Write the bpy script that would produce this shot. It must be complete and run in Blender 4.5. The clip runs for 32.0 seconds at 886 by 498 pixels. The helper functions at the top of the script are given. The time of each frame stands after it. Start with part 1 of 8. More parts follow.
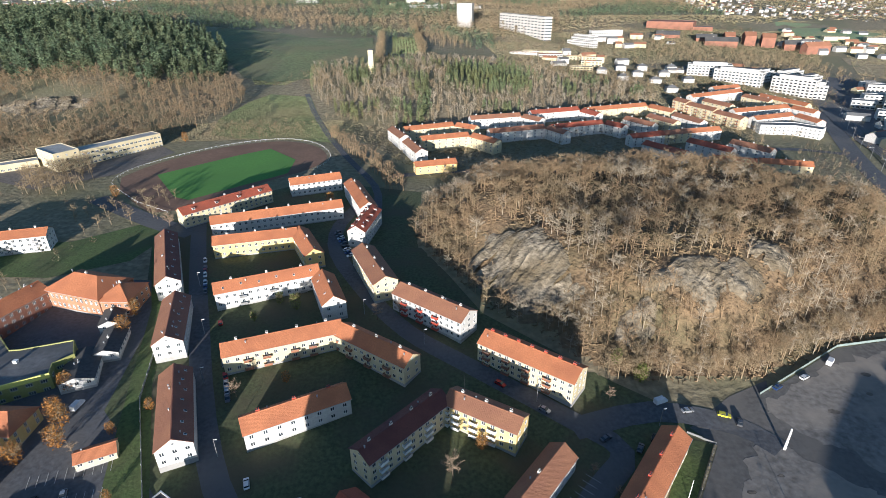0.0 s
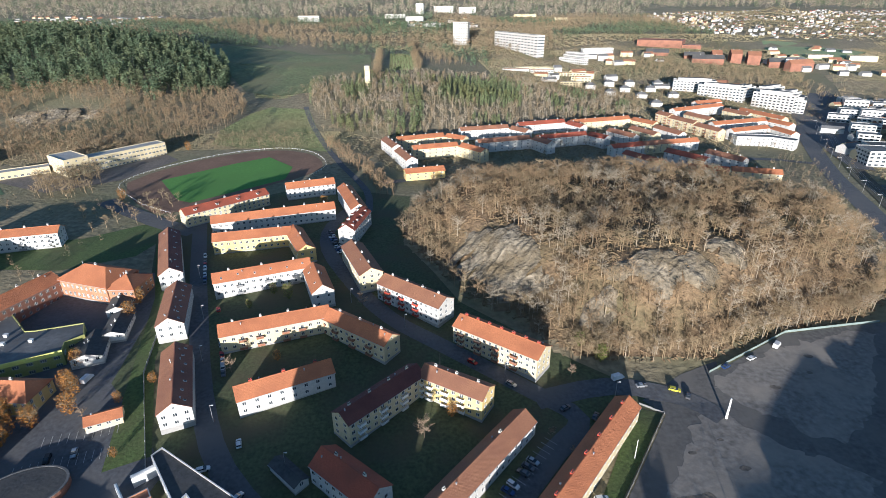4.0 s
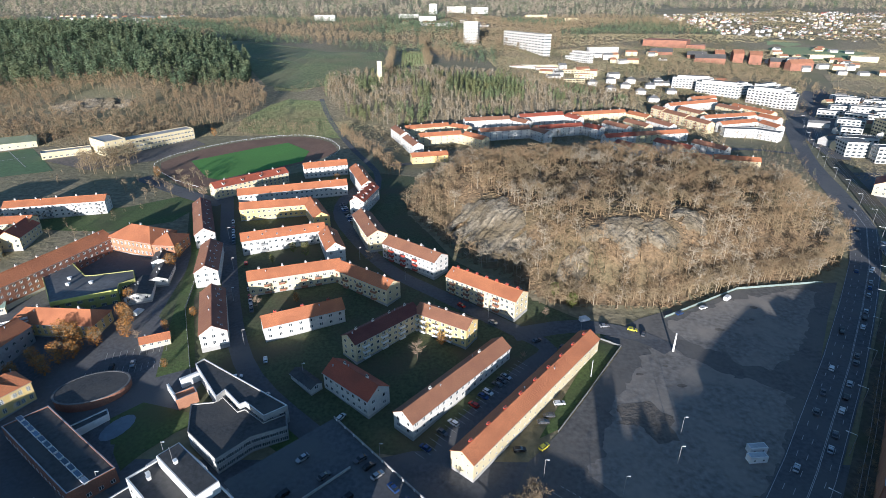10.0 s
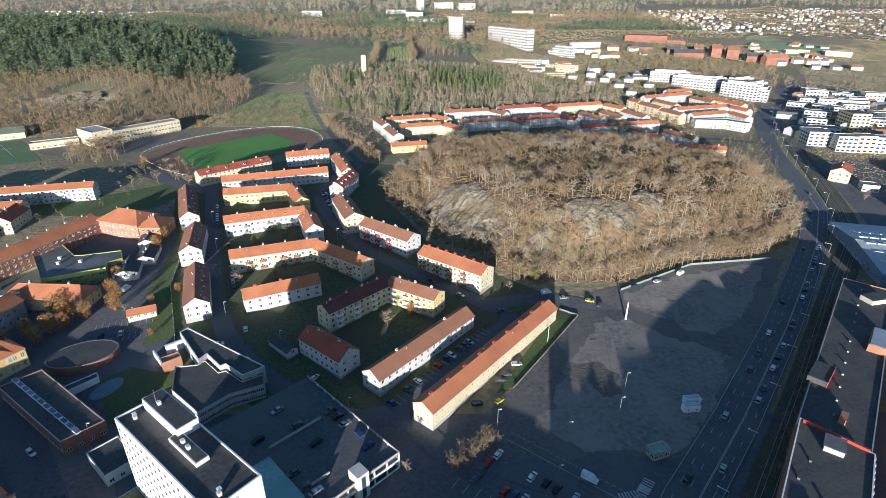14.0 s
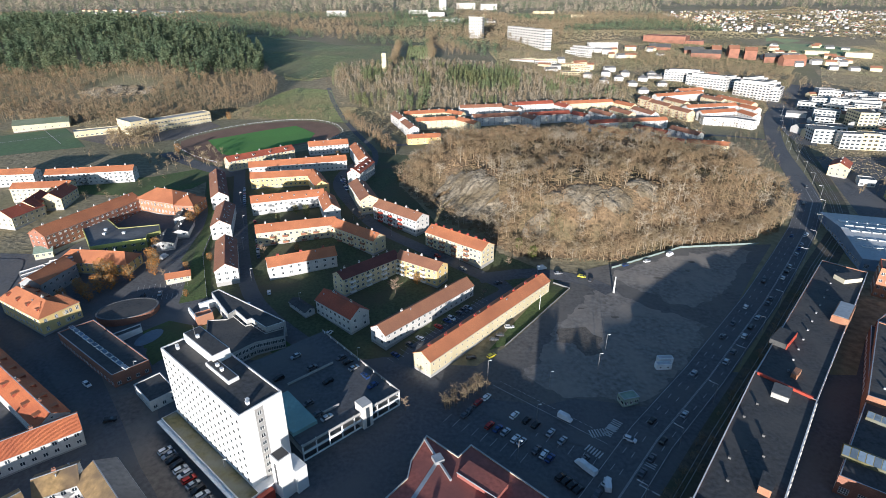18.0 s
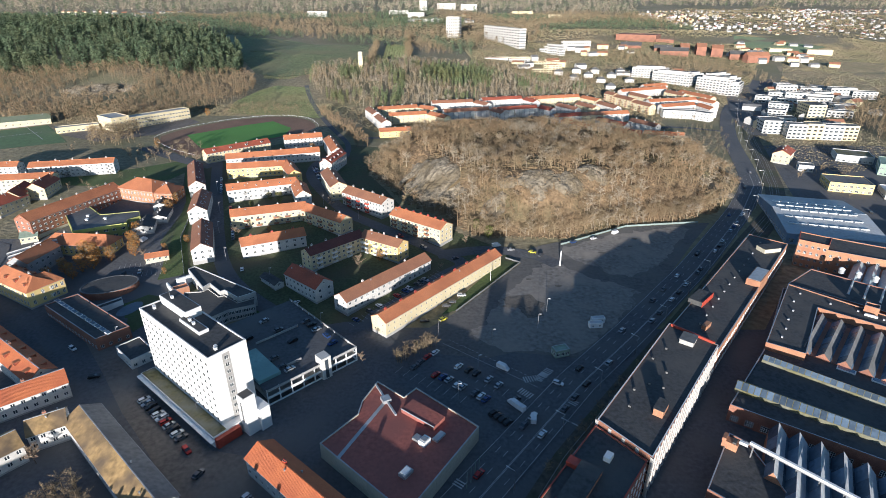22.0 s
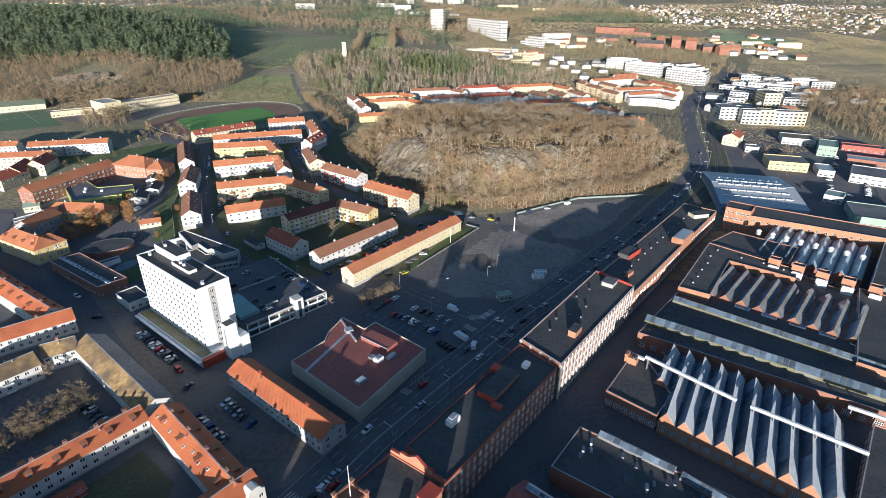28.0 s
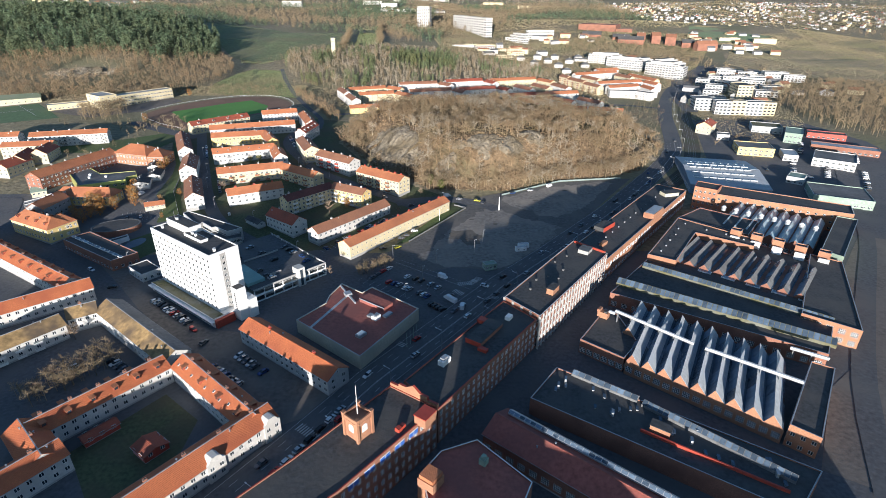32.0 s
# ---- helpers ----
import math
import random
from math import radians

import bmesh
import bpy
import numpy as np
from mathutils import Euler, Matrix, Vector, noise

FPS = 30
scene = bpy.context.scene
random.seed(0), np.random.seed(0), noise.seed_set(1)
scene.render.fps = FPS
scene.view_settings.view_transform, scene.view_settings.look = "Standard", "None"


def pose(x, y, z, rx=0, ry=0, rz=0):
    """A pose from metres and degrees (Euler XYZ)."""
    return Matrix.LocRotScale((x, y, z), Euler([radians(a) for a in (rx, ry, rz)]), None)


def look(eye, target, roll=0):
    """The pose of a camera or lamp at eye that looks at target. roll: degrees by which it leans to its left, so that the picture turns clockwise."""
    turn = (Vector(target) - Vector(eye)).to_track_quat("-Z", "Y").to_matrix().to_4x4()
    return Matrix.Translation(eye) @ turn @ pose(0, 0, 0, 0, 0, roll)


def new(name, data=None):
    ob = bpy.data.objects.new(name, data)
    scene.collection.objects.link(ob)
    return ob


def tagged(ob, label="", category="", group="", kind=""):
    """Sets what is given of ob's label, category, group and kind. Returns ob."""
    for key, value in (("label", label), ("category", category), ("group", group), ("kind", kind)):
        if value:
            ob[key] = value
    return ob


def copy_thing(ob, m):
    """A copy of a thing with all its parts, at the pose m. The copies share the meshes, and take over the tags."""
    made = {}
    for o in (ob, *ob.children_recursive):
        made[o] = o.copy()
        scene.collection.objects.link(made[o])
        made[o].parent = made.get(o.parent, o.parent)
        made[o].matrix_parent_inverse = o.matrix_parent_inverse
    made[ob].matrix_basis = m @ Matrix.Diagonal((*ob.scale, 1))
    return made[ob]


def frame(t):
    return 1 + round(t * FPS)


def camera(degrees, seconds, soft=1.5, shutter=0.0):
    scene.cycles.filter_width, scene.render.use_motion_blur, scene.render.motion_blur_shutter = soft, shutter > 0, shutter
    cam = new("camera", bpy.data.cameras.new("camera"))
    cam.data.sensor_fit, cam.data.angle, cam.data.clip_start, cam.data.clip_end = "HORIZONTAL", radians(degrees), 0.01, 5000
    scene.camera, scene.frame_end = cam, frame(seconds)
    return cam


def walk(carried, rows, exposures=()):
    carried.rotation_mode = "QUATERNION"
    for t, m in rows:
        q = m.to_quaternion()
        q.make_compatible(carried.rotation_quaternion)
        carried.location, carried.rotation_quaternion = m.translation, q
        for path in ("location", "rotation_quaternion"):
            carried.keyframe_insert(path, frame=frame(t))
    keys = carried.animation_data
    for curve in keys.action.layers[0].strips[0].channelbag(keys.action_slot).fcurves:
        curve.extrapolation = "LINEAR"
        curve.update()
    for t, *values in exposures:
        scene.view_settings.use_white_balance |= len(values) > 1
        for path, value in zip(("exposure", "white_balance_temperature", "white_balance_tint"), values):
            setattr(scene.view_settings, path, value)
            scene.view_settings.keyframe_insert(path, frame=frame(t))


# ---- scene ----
cam = camera(79.51, 32.0, soft=0.9)
# seconds, eye, then yaw (to the left of +y), pitch and roll in degrees
ROWS = [
    (0, -34.39, 199.05, 137.04, -0.715, -26.711, -0.464),
    (0.5, -33.25, 196.82, 137.04, -0.723, -26.743, -0.406),
    (1, -31.99, 194.52, 136.89, -0.718, -26.764, -0.437),
    (1.5, -30.69, 191.86, 136.78, -0.696, -26.747, -0.433),
    (2, -29.54, 189.12, 136.99, -0.700, -26.772, -0.401),
    (2.5, -28.45, 186.24, 136.91, -0.693, -26.442, -0.357),
    (3, -27.31, 183.17, 136.76, -0.658, -25.391, -0.376),
    (3.5, -26.35, 179.88, 136.68, -0.667, -25.010, -0.342),
    (5.5, -23.15, 165.40, 136.35, -0.527, -24.945, -0.261),
    (6, -22.56, 161.77, 136.16, -0.467, -24.944, -0.253),
    (6.5, -22.23, 158.01, 136.00, -0.441, -24.934, -0.189),
    (7, -21.69, 154.39, 135.88, -0.339, -24.936, -0.250),
    (7.5, -21.31, 150.65, 135.83, -0.296, -24.927, -0.204),
    (8, -20.79, 147.02, 135.80, -0.185, -24.912, -0.192),
    (8.5, -20.21, 143.67, 135.46, -0.059, -24.892, -0.183),
    (9, -19.64, 140.44, 135.47, 0.145, -24.897, -0.164),
    (9.5, -18.81, 137.37, 135.30, 0.435, -24.883, -0.139),
    (10, -17.87, 134.48, 135.10, 0.742, -24.886, -0.079),
    (10.5, -16.58, 131.87, 135.03, 0.962, -24.904, -0.118),
    (11, -15.22, 129.49, 134.87, 0.959, -24.924, -0.126),
    (11.5, -13.87, 127.36, 134.66, 0.785, -25.027, -0.089),
    (12, -12.25, 125.20, 134.39, 0.624, -25.060, -0.078),
    (12.5, -10.76, 123.04, 134.32, 0.330, -25.130, -0.000),
    (13, -9.45, 120.99, 134.03, 0.023, -25.194, 0.004),
    (13.5, -8.32, 118.49, 133.79, -0.255, -25.205, 0.018),
    (15.5, -5.50, 105.92, 133.31, -0.189, -25.161, 0.083),
    (16, -4.90, 102.12, 133.29, 0.283, -25.125, 0.127),
    (16.5, -4.02, 98.46, 133.26, 0.746, -25.087, 0.170),
    (17, -2.73, 94.97, 133.24, 1.223, -25.104, 0.154),
    (17.5, -1.29, 91.53, 133.15, 1.654, -25.115, 0.175),
    (18, 0.45, 88.22, 133.18, 2.066, -25.155, 0.135),
    (18.5, 2.09, 85.00, 133.17, 2.196, -25.242, 0.194),
    (19, 3.85, 81.89, 132.89, 1.947, -25.233, 0.229),
    (19.5, 5.78, 78.66, 132.75, 1.661, -25.193, 0.171),
    (20, 7.84, 75.39, 132.64, 1.388, -25.135, 0.139),
    (20.5, 10.02, 72.10, 132.48, 1.218, -25.077, 0.061),
    (21, 12.16, 68.85, 132.32, 1.046, -25.074, -0.044),
    (21.5, 14.12, 65.57, 132.43, 0.805, -25.097, -0.027),
    (22, 16.10, 62.40, 132.15, 0.603, -25.087, 0.007),
    (22.5, 18.01, 59.23, 131.92, 0.411, -25.100, 0.026),
    (23, 20.09, 56.09, 131.84, 0.293, -25.127, 0.042),
    (23.5, 22.03, 52.93, 131.96, 0.167, -25.162, 0.060),
    (24, 23.60, 49.99, 131.77, 0.036, -25.208, 0.087),
    (24.5, 25.23, 47.05, 131.57, -0.103, -25.280, 0.114),
    (25, 26.61, 44.10, 131.60, -0.102, -25.380, 0.157),
    (25.5, 27.89, 41.06, 131.46, -0.284, -25.434, 0.190),
    (27.5, 31.24, 28.66, 131.00, -0.025, -25.651, 0.318),
    (28, 31.91, 25.38, 130.80, -0.372, -25.636, 0.320),
    (28.5, 32.29, 22.19, 130.50, -0.793, -25.651, 0.301),
    (29, 32.48, 19.28, 130.19, -1.349, -25.664, 0.290),
    (29.5, 32.49, 15.94, 129.93, -1.695, -25.669, 0.326),
    (30, 32.43, 12.68, 129.64, -1.913, -25.686, 0.329),
    (30.5, 32.03, 9.71, 129.36, -2.055, -25.754, 0.345),
    (31, 31.61, 6.54, 129.07, -2.034, -25.797, 0.337),
    (31.5, 31.30, 3.45, 128.73, -1.891, -25.790, 0.353),
    (32, 30.67, 0.39, 128.43, -1.802, -25.758, 0.363),
]


def aimed(x, y, z, yaw, pitch, roll):
    a, b = radians(yaw), radians(pitch)
    ahead = Vector((-math.sin(a) * math.cos(b), math.cos(a) * math.cos(b), math.sin(b)))
    return look((x, y, z), Vector((x, y, z)) + 100 * ahead, roll)


walk(cam, [(r[0], aimed(*r[1:])) for r in ROWS], exposures=((0, 1.06, 6120, 11), (3, 1.07, 6050, 11), (6, 1.07, 5900, 11), (12, 1.11, 5900, 11), (17, 1.04, 6050, 11), (25, 1.05, 6120, 11), (32, 1.05, 6150, 11)))

# ---- light: a low autumn sun from behind the start of the flight ----
SUN_AZ, SUN_EL = 189.5, 6.7  # degrees: where the sun stands, clockwise from +y, and its height
world = bpy.data.worlds.new("sky")
scene.world = world
world.use_nodes = True
wn = world.node_tree.nodes
sky = wn.new("ShaderNodeTexSky")
sky.sky_type, sky.sun_disc = "NISHITA", False
sky.sun_elevation, sky.sun_rotation = radians(SUN_EL), radians(SUN_AZ)
sky.altitude, sky.air_density, sky.dust_density, sky.ozone_density = 100, 1.0, 0.5, 3.0
wn["Background"].inputs["Strength"].default_value = 0.108
world.node_tree.links.new(sky.outputs["Color"], wn["Background"].inputs["Color"])
sun = new("sun", bpy.data.lights.new("sun", "SUN"))
sun.data.energy, sun.data.angle, sun.data.color = 4.9, radians(0.55), (1.0, 0.93, 0.84)
sa, se = radians(SUN_AZ), radians(SUN_EL)
TO_SUN = Vector((math.sin(sa) * math.cos(se), math.cos(sa) * math.cos(se), math.sin(se)))
sun.matrix_world = look(TO_SUN * 900, (0, 0, 0))

# ---- materials ----
def material(name, color, rough=0.85, spread=0.25, fine=2.0, coarse=0.08, bump=0.3, metal=0.0, tint=None, each=0.0, bump_scale=None, depth=0.25):
    """A surface with grain (fine, per metre), patches (coarse) that go towards tint, and relief."""
    m = bpy.data.materials.new(name)
    m.use_nodes = True
    nodes, links = m.node_tree.nodes, m.node_tree.links
    b = nodes["Principled BSDF"]
    b.inputs["Roughness"].default_value, b.inputs["Metallic"].default_value = rough, metal
    at = nodes.new("ShaderNodeNewGeometry")
    n1, n2 = nodes.new("ShaderNodeTexNoise"), nodes.new("ShaderNodeTexNoise")
    for n, scale, detail in ((n1, fine, 5), (n2, coarse, 3)):
        n.inputs["Scale"].default_value, n.inputs["Detail"].default_value = scale, detail
        links.new(at.outputs["Position"], n.inputs["Vector"])
    ramp = nodes.new("ShaderNodeValToRGB")
    dark = [c * (1 - spread) for c in color]
    lite = [min(1, c * (1 + spread)) for c in color]
    ramp.color_ramp.elements[0].position, ramp.color_ramp.elements[0].color = 0.3, (*dark, 1)
    ramp.color_ramp.elements[1].position, ramp.color_ramp.elements[1].color = 0.7, (*lite, 1)
    links.new(n1.outputs["Fac"], ramp.inputs["Fac"])
    mix = nodes.new("ShaderNodeMixRGB")
    edge = nodes.new("ShaderNodeMapRange")
    edge.inputs["From Min"].default_value, edge.inputs["From Max"].default_value = 0.42, 0.68
    links.new(n2.outputs["Fac"], edge.inputs["Value"])
    links.new(edge.outputs["Result"], mix.inputs["Fac"])
    links.new(ramp.outputs["Color"], mix.inputs["Color1"])
    mix.inputs["Color2"].default_value = (*(tint or [c * 0.8 for c in color]), 1)
    out = mix.outputs["Color"]
    if each:
        info, hsv, rng = nodes.new("ShaderNodeObjectInfo"), nodes.new("ShaderNodeHueSaturation"), nodes.new("ShaderNodeMapRange")
        rng.inputs["To Min"].default_value, rng.inputs["To Max"].default_value = 1 - each, 1 + each
        links.new(info.outputs["Random"], rng.inputs["Value"])
        links.new(rng.outputs["Result"], hsv.inputs["Value"])
        links.new(out, hsv.inputs["Color"])
        out = hsv.outputs["Color"]
    links.new(out, b.inputs["Base Color"])
    if bump:
        bp = nodes.new("ShaderNodeBump")
        bp.inputs["Strength"].default_value, bp.inputs["Distance"].default_value = bump, depth
        src = n1
        if bump_scale:
            src = nodes.new("ShaderNodeTexNoise")
            src.inputs["Scale"].default_value, src.inputs["Detail"].default_value = bump_scale, 6
            links.new(at.outputs["Position"], src.inputs["Vector"])
        links.new(src.outputs["Fac"], bp.inputs["Height"])
        links.new(bp.outputs["Normal"], b.inputs["Normal"])
    return m


def tiled(name, color, tint, spread=0.16):
    """Clay roof tiles: courses and rolls as relief, with weathered patches."""
    m = material(name, color, 0.8, spread, 2.5, 0.12, 0, tint=tint, each=0.06)
    nodes, links = m.node_tree.nodes, m.node_tree.links
    tc = nodes.new("ShaderNodeTexCoord")
    w1, w2 = nodes.new("ShaderNodeTexWave"), nodes.new("ShaderNodeTexWave")
    w1.bands_direction, w2.bands_direction = "X", "Z"
    w1.inputs["Scale"].default_value, w2.inputs["Scale"].default_value = 1.1, 2.6
    add = nodes.new("ShaderNodeMath")
    add.operation = "ADD"
    for n, w in enumerate((w1, w2)):
        w.inputs["Distortion"].default_value = 0.6
        links.new(tc.outputs["Object"], w.inputs["Vector"])
        links.new(w.outputs["Fac"], add.inputs[n])
    bp = nodes.new("ShaderNodeBump")
    bp.inputs["Strength"].default_value, bp.inputs["Distance"].default_value = 0.5, 0.08
    links.new(add.outputs["Value"], bp.inputs["Height"])
    links.new(bp.outputs["Normal"], nodes["Principled BSDF"].inputs["Normal"])
    return m


def glassy(name, color, rough=0.15):
    m = material(name, color, rough, 0.3, 0.6, 0.3, 0, each=0.5)
    m.node_tree.nodes["Principled BSDF"].inputs["Specular IOR Level"].default_value = 0.6
    return m


M = {
    "orange": tiled("clay_tiles_orange", (0.47, 0.172, 0.076), (0.38, 0.135, 0.062)),
    "deep": tiled("clay_tiles_deep_orange", (0.47, 0.138, 0.052), (0.37, 0.100, 0.042)),
    # brown tiles with shade put into them, for slopes turned from the sun
    "shade_brown": tiled("clay_tiles_shade_brown", (0.27, 0.105, 0.068), (0.21, 0.08, 0.055)),
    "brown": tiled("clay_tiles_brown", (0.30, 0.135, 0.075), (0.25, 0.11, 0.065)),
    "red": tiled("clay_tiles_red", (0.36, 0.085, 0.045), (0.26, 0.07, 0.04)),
    # dark roof tone that carries shade in its colour
    "shade_maroon": tiled("shaded_roof_maroon", (0.15, 0.05, 0.04), (0.11, 0.035, 0.03)),
    "white": material("white_render", (0.56, 0.54, 0.505), 0.9, 0.14, 1.5, 0.1, 0.15, tint=(0.47, 0.45, 0.415)),
    "tower_white": material("white_facade_panels", (0.68, 0.67, 0.65), 0.8, 0.05, 1.2, 0.1, 0.05, tint=(0.63, 0.62, 0.60)),
    "cream": material("cream_render", (0.57, 0.485, 0.31), 0.9, 0.1, 1.5, 0.1, 0.15, tint=(0.49, 0.415, 0.26)),
    "yellow": material("yellow_render", (0.66, 0.49, 0.21), 0.9, 0.1, 1.5, 0.1, 0.15, tint=(0.58, 0.42, 0.17)),
    "grey": material("grey_render", (0.46, 0.46, 0.44), 0.9, 0.12, 1.5, 0.1, 0.15),
    "concrete": material("concrete", (0.36, 0.35, 0.33), 0.9, 0.15, 1.0, 0.07, 0.2, tint=(0.27, 0.26, 0.25)),
    "brick": material("red_brick", (0.27, 0.122, 0.080), 0.9, 0.3, 3.0, 0.15, 0.3, tint=(0.20, 0.09, 0.062)),
    "brick_orange": material("orange_brick", (0.37, 0.180, 0.102), 0.9, 0.25, 3.0, 0.15, 0.3, tint=(0.29, 0.135, 0.08)),
    "cream_dull": material("weathered_cream_render", (0.50, 0.46, 0.35), 0.9, 0.12, 1.2, 0.1, 0.15, tint=(0.40, 0.37, 0.29)),
    "brown_paving": material("brown_worn_asphalt", (0.132, 0.115, 0.102), 0.95, 0.3, 0.6, 0.05, 0.3, tint=(0.172, 0.150, 0.130)),
    "pale": material("weathered_white_plaster", (0.40, 0.39, 0.37), 0.9, 0.2, 1.0, 0.2, 0.15),
    "sheet_pale": material("pale_roof_sheet", (0.36, 0.375, 0.385), 0.6, 0.2, 0.8, 0.12, 0.15, tint=(0.36, 0.39, 0.42)),
    "pale_glass": material("wired_roof_glass", (0.30, 0.38, 0.40), 0.35, 0.25, 0.5, 0.2, 0.1, tint=(0.22, 0.30, 0.36)),
    "olive": material("olive_cladding", (0.30, 0.30, 0.10), 0.7, 0.12, 1.5, 0.1, 0.1),
    "felt": material("roofing_felt", (0.056, 0.057, 0.059), 0.9, 0.35, 0.8, 0.09, 0.3, tint=(0.082, 0.078, 0.073)),
    "felt_grey": material("grey_roofing", (0.15, 0.15, 0.15), 0.85, 0.25, 0.6, 0.06, 0.2, tint=(0.10, 0.10, 0.10)),
    "felt_red": material("red_roofing_felt", (0.33, 0.10, 0.075), 0.9, 0.25, 0.8, 0.06, 0.2, tint=(0.24, 0.085, 0.07)),
    "sheet": material("galvanised_sheet", (0.42, 0.43, 0.44), 0.5, 0.15, 0.8, 0.1, 0.1, metal=0.4, tint=(0.32, 0.33, 0.34)),
    "blue_roof": material("blue_grey_sheet", (0.20, 0.30, 0.42), 0.45, 0.15, 0.5, 0.06, 0.1, metal=0.2, tint=(0.30, 0.36, 0.42)),
    "moss": material("mossy_felt", (0.12, 0.11, 0.05), 0.95, 0.35, 0.9, 0.12, 0.3, tint=(0.17, 0.17, 0.14)),
    "copper": material("green_copper", (0.25, 0.33, 0.26), 0.7, 0.2, 0.8, 0.1, 0.1),
    "glass": glassy("window_glass", (0.035, 0.045, 0.055)),
    "glass_roof": glassy("roof_glass", (0.10, 0.14, 0.19), 0.25),
    "frame_white": material("white_paint", (0.75, 0.75, 0.73), 0.6, 0.06, 2.0, 0.3, 0.0),
    "frame_dark": material("dark_paint", (0.05, 0.05, 0.055), 0.6, 0.1, 2.0, 0.3, 0.0),
    "asphalt": material("asphalt", (0.088, 0.090, 0.097), 0.9, 0.28, 0.7, 0.05, 0.3, tint=(0.112, 0.109, 0.108)),
    "lot": material("worn_gravel_asphalt", (0.185, 0.168, 0.150), 0.95, 0.35, 0.5, 0.06, 0.7, tint=(0.245, 0.215, 0.182), depth=0.12),
    "lot_dark": material("old_patched_asphalt", (0.112, 0.105, 0.098), 0.95, 0.3, 0.6, 0.05, 0.4, tint=(0.140, 0.128, 0.115), depth=0.1),
    "ballast": material("dark_ballast_and_weeds", (0.085, 0.072, 0.055), 0.95, 0.4, 0.6, 0.06, 0.6, tint=(0.065, 0.070, 0.036), depth=0.4),
    "fascia": material("yellow_green_board", (0.62, 0.60, 0.16), 0.6, 0.08, 1.5, 0.2, 0.0),
    "fence_board": material("pale_green_board", (0.20, 0.25, 0.23), 0.8, 0.2, 1.0, 0.2, 0.0),
    "pasture": material("pale_green_pasture", (0.20, 0.27, 0.13), 0.95, 0.2, 0.2, 0.02, 0.1, tint=(0.24, 0.25, 0.13)),
    "green_sheet": material("dull_green_sheet", (0.165, 0.195, 0.120), 0.7, 0.15, 0.8, 0.1, 0.1, tint=(0.20, 0.22, 0.15)),
    "teal": material("teal_sheet", (0.22, 0.38, 0.36), 0.6, 0.15, 0.8, 0.1, 0.1),
    "pool": material("pale_blue_rubber", (0.16, 0.20, 0.24), 0.9, 0.15, 0.8, 0.1, 0.1),
    "pitch": material("worn_artificial_turf", (0.075, 0.135, 0.060), 0.95, 0.2, 0.4, 0.03, 0.1, tint=(0.09, 0.13, 0.07)),
    # the same lawn as above with shade put into its colour
    "lawn_shaded": material("shaded_lawn", (0.076, 0.090, 0.040), 0.95, 0.35, 0.8, 0.05, 0.3, tint=(0.092, 0.080, 0.046), depth=0.4),
    "stain": material("dark_damp_earth", (0.105, 0.092, 0.078), 0.95, 0.4, 0.7, 0.1, 0.8, tint=(0.14, 0.12, 0.10), depth=0.3),
    "paving": material("paving", (0.20, 0.185, 0.17), 0.9, 0.2, 1.2, 0.06, 0.2, tint=(0.15, 0.14, 0.13)),
    "grass": material("autumn_lawn", (0.070, 0.105, 0.030), 0.95, 0.35, 0.9, 0.045, 0.3, tint=(0.075, 0.085, 0.034), depth=0.5),
    "turf": material("playing_field_turf", (0.085, 0.235, 0.040), 0.95, 0.12, 0.5, 0.02, 0.15, tint=(0.075, 0.20, 0.036)),
    "meadow": material("rough_meadow", (0.125, 0.150, 0.068), 0.95, 0.3, 0.25, 0.018, 0.3, tint=(0.165, 0.155, 0.080), depth=0.6),
    "field": material("dry_brown_field", (0.30, 0.235, 0.145), 0.95, 0.35, 0.2, 0.02, 0.2, tint=(0.23, 0.195, 0.105), depth=0.5),
    "cinder": material("running_track_cinder", (0.20, 0.115, 0.075), 0.95, 0.15, 0.5, 0.05, 0.2),
    "litter": material("leaf_litter", (0.185, 0.125, 0.070), 0.95, 0.4, 0.5, 0.03, 0.9, tint=(0.125, 0.105, 0.055), depth=1.0),
    "soil": material("mixed_ground", (0.225, 0.185, 0.115), 0.95, 0.4, 0.3, 0.012, 1.0, tint=(0.165, 0.155, 0.080), depth=0.7),
    "repair": material("roof_under_repair", (0.30, 0.195, 0.085), 0.85, 0.4, 0.5, 0.12, 0.3, tint=(0.12, 0.085, 0.055)),
    "rock": material("granite_outcrop", (0.200, 0.168, 0.122), 0.9, 0.6, 0.45, 0.07, 1.0, tint=(0.125, 0.095, 0.055), bump_scale=0.7, depth=0.8),
    "bark": material("bark", (0.115, 0.085, 0.060), 0.95, 0.3, 2.0, 0.2, 0.3),
    "line": material("road_paint", (0.45, 0.45, 0.44), 0.8, 0.15, 2.0, 0.3, 0.0),
    "red_paint": material("red_sheet_coping", (0.42, 0.06, 0.035), 0.6, 0.15, 1.0, 0.2, 0.0),
    # blue of the sky mirrored in glass, as a plain colour
    "sky_reflection": material("sky_reflection", (0.05, 0.14, 0.46), 0.5, 0.15, 1.0, 0.2, 0.0),
    "steel": material("painted_steel", (0.33, 0.33, 0.33), 0.5, 0.1, 2.0, 0.2, 0.0, metal=0.5),
    "tyre": material("tyre_rubber", (0.02, 0.02, 0.02), 0.9, 0.2, 5.0, 1.0, 0.0),
}

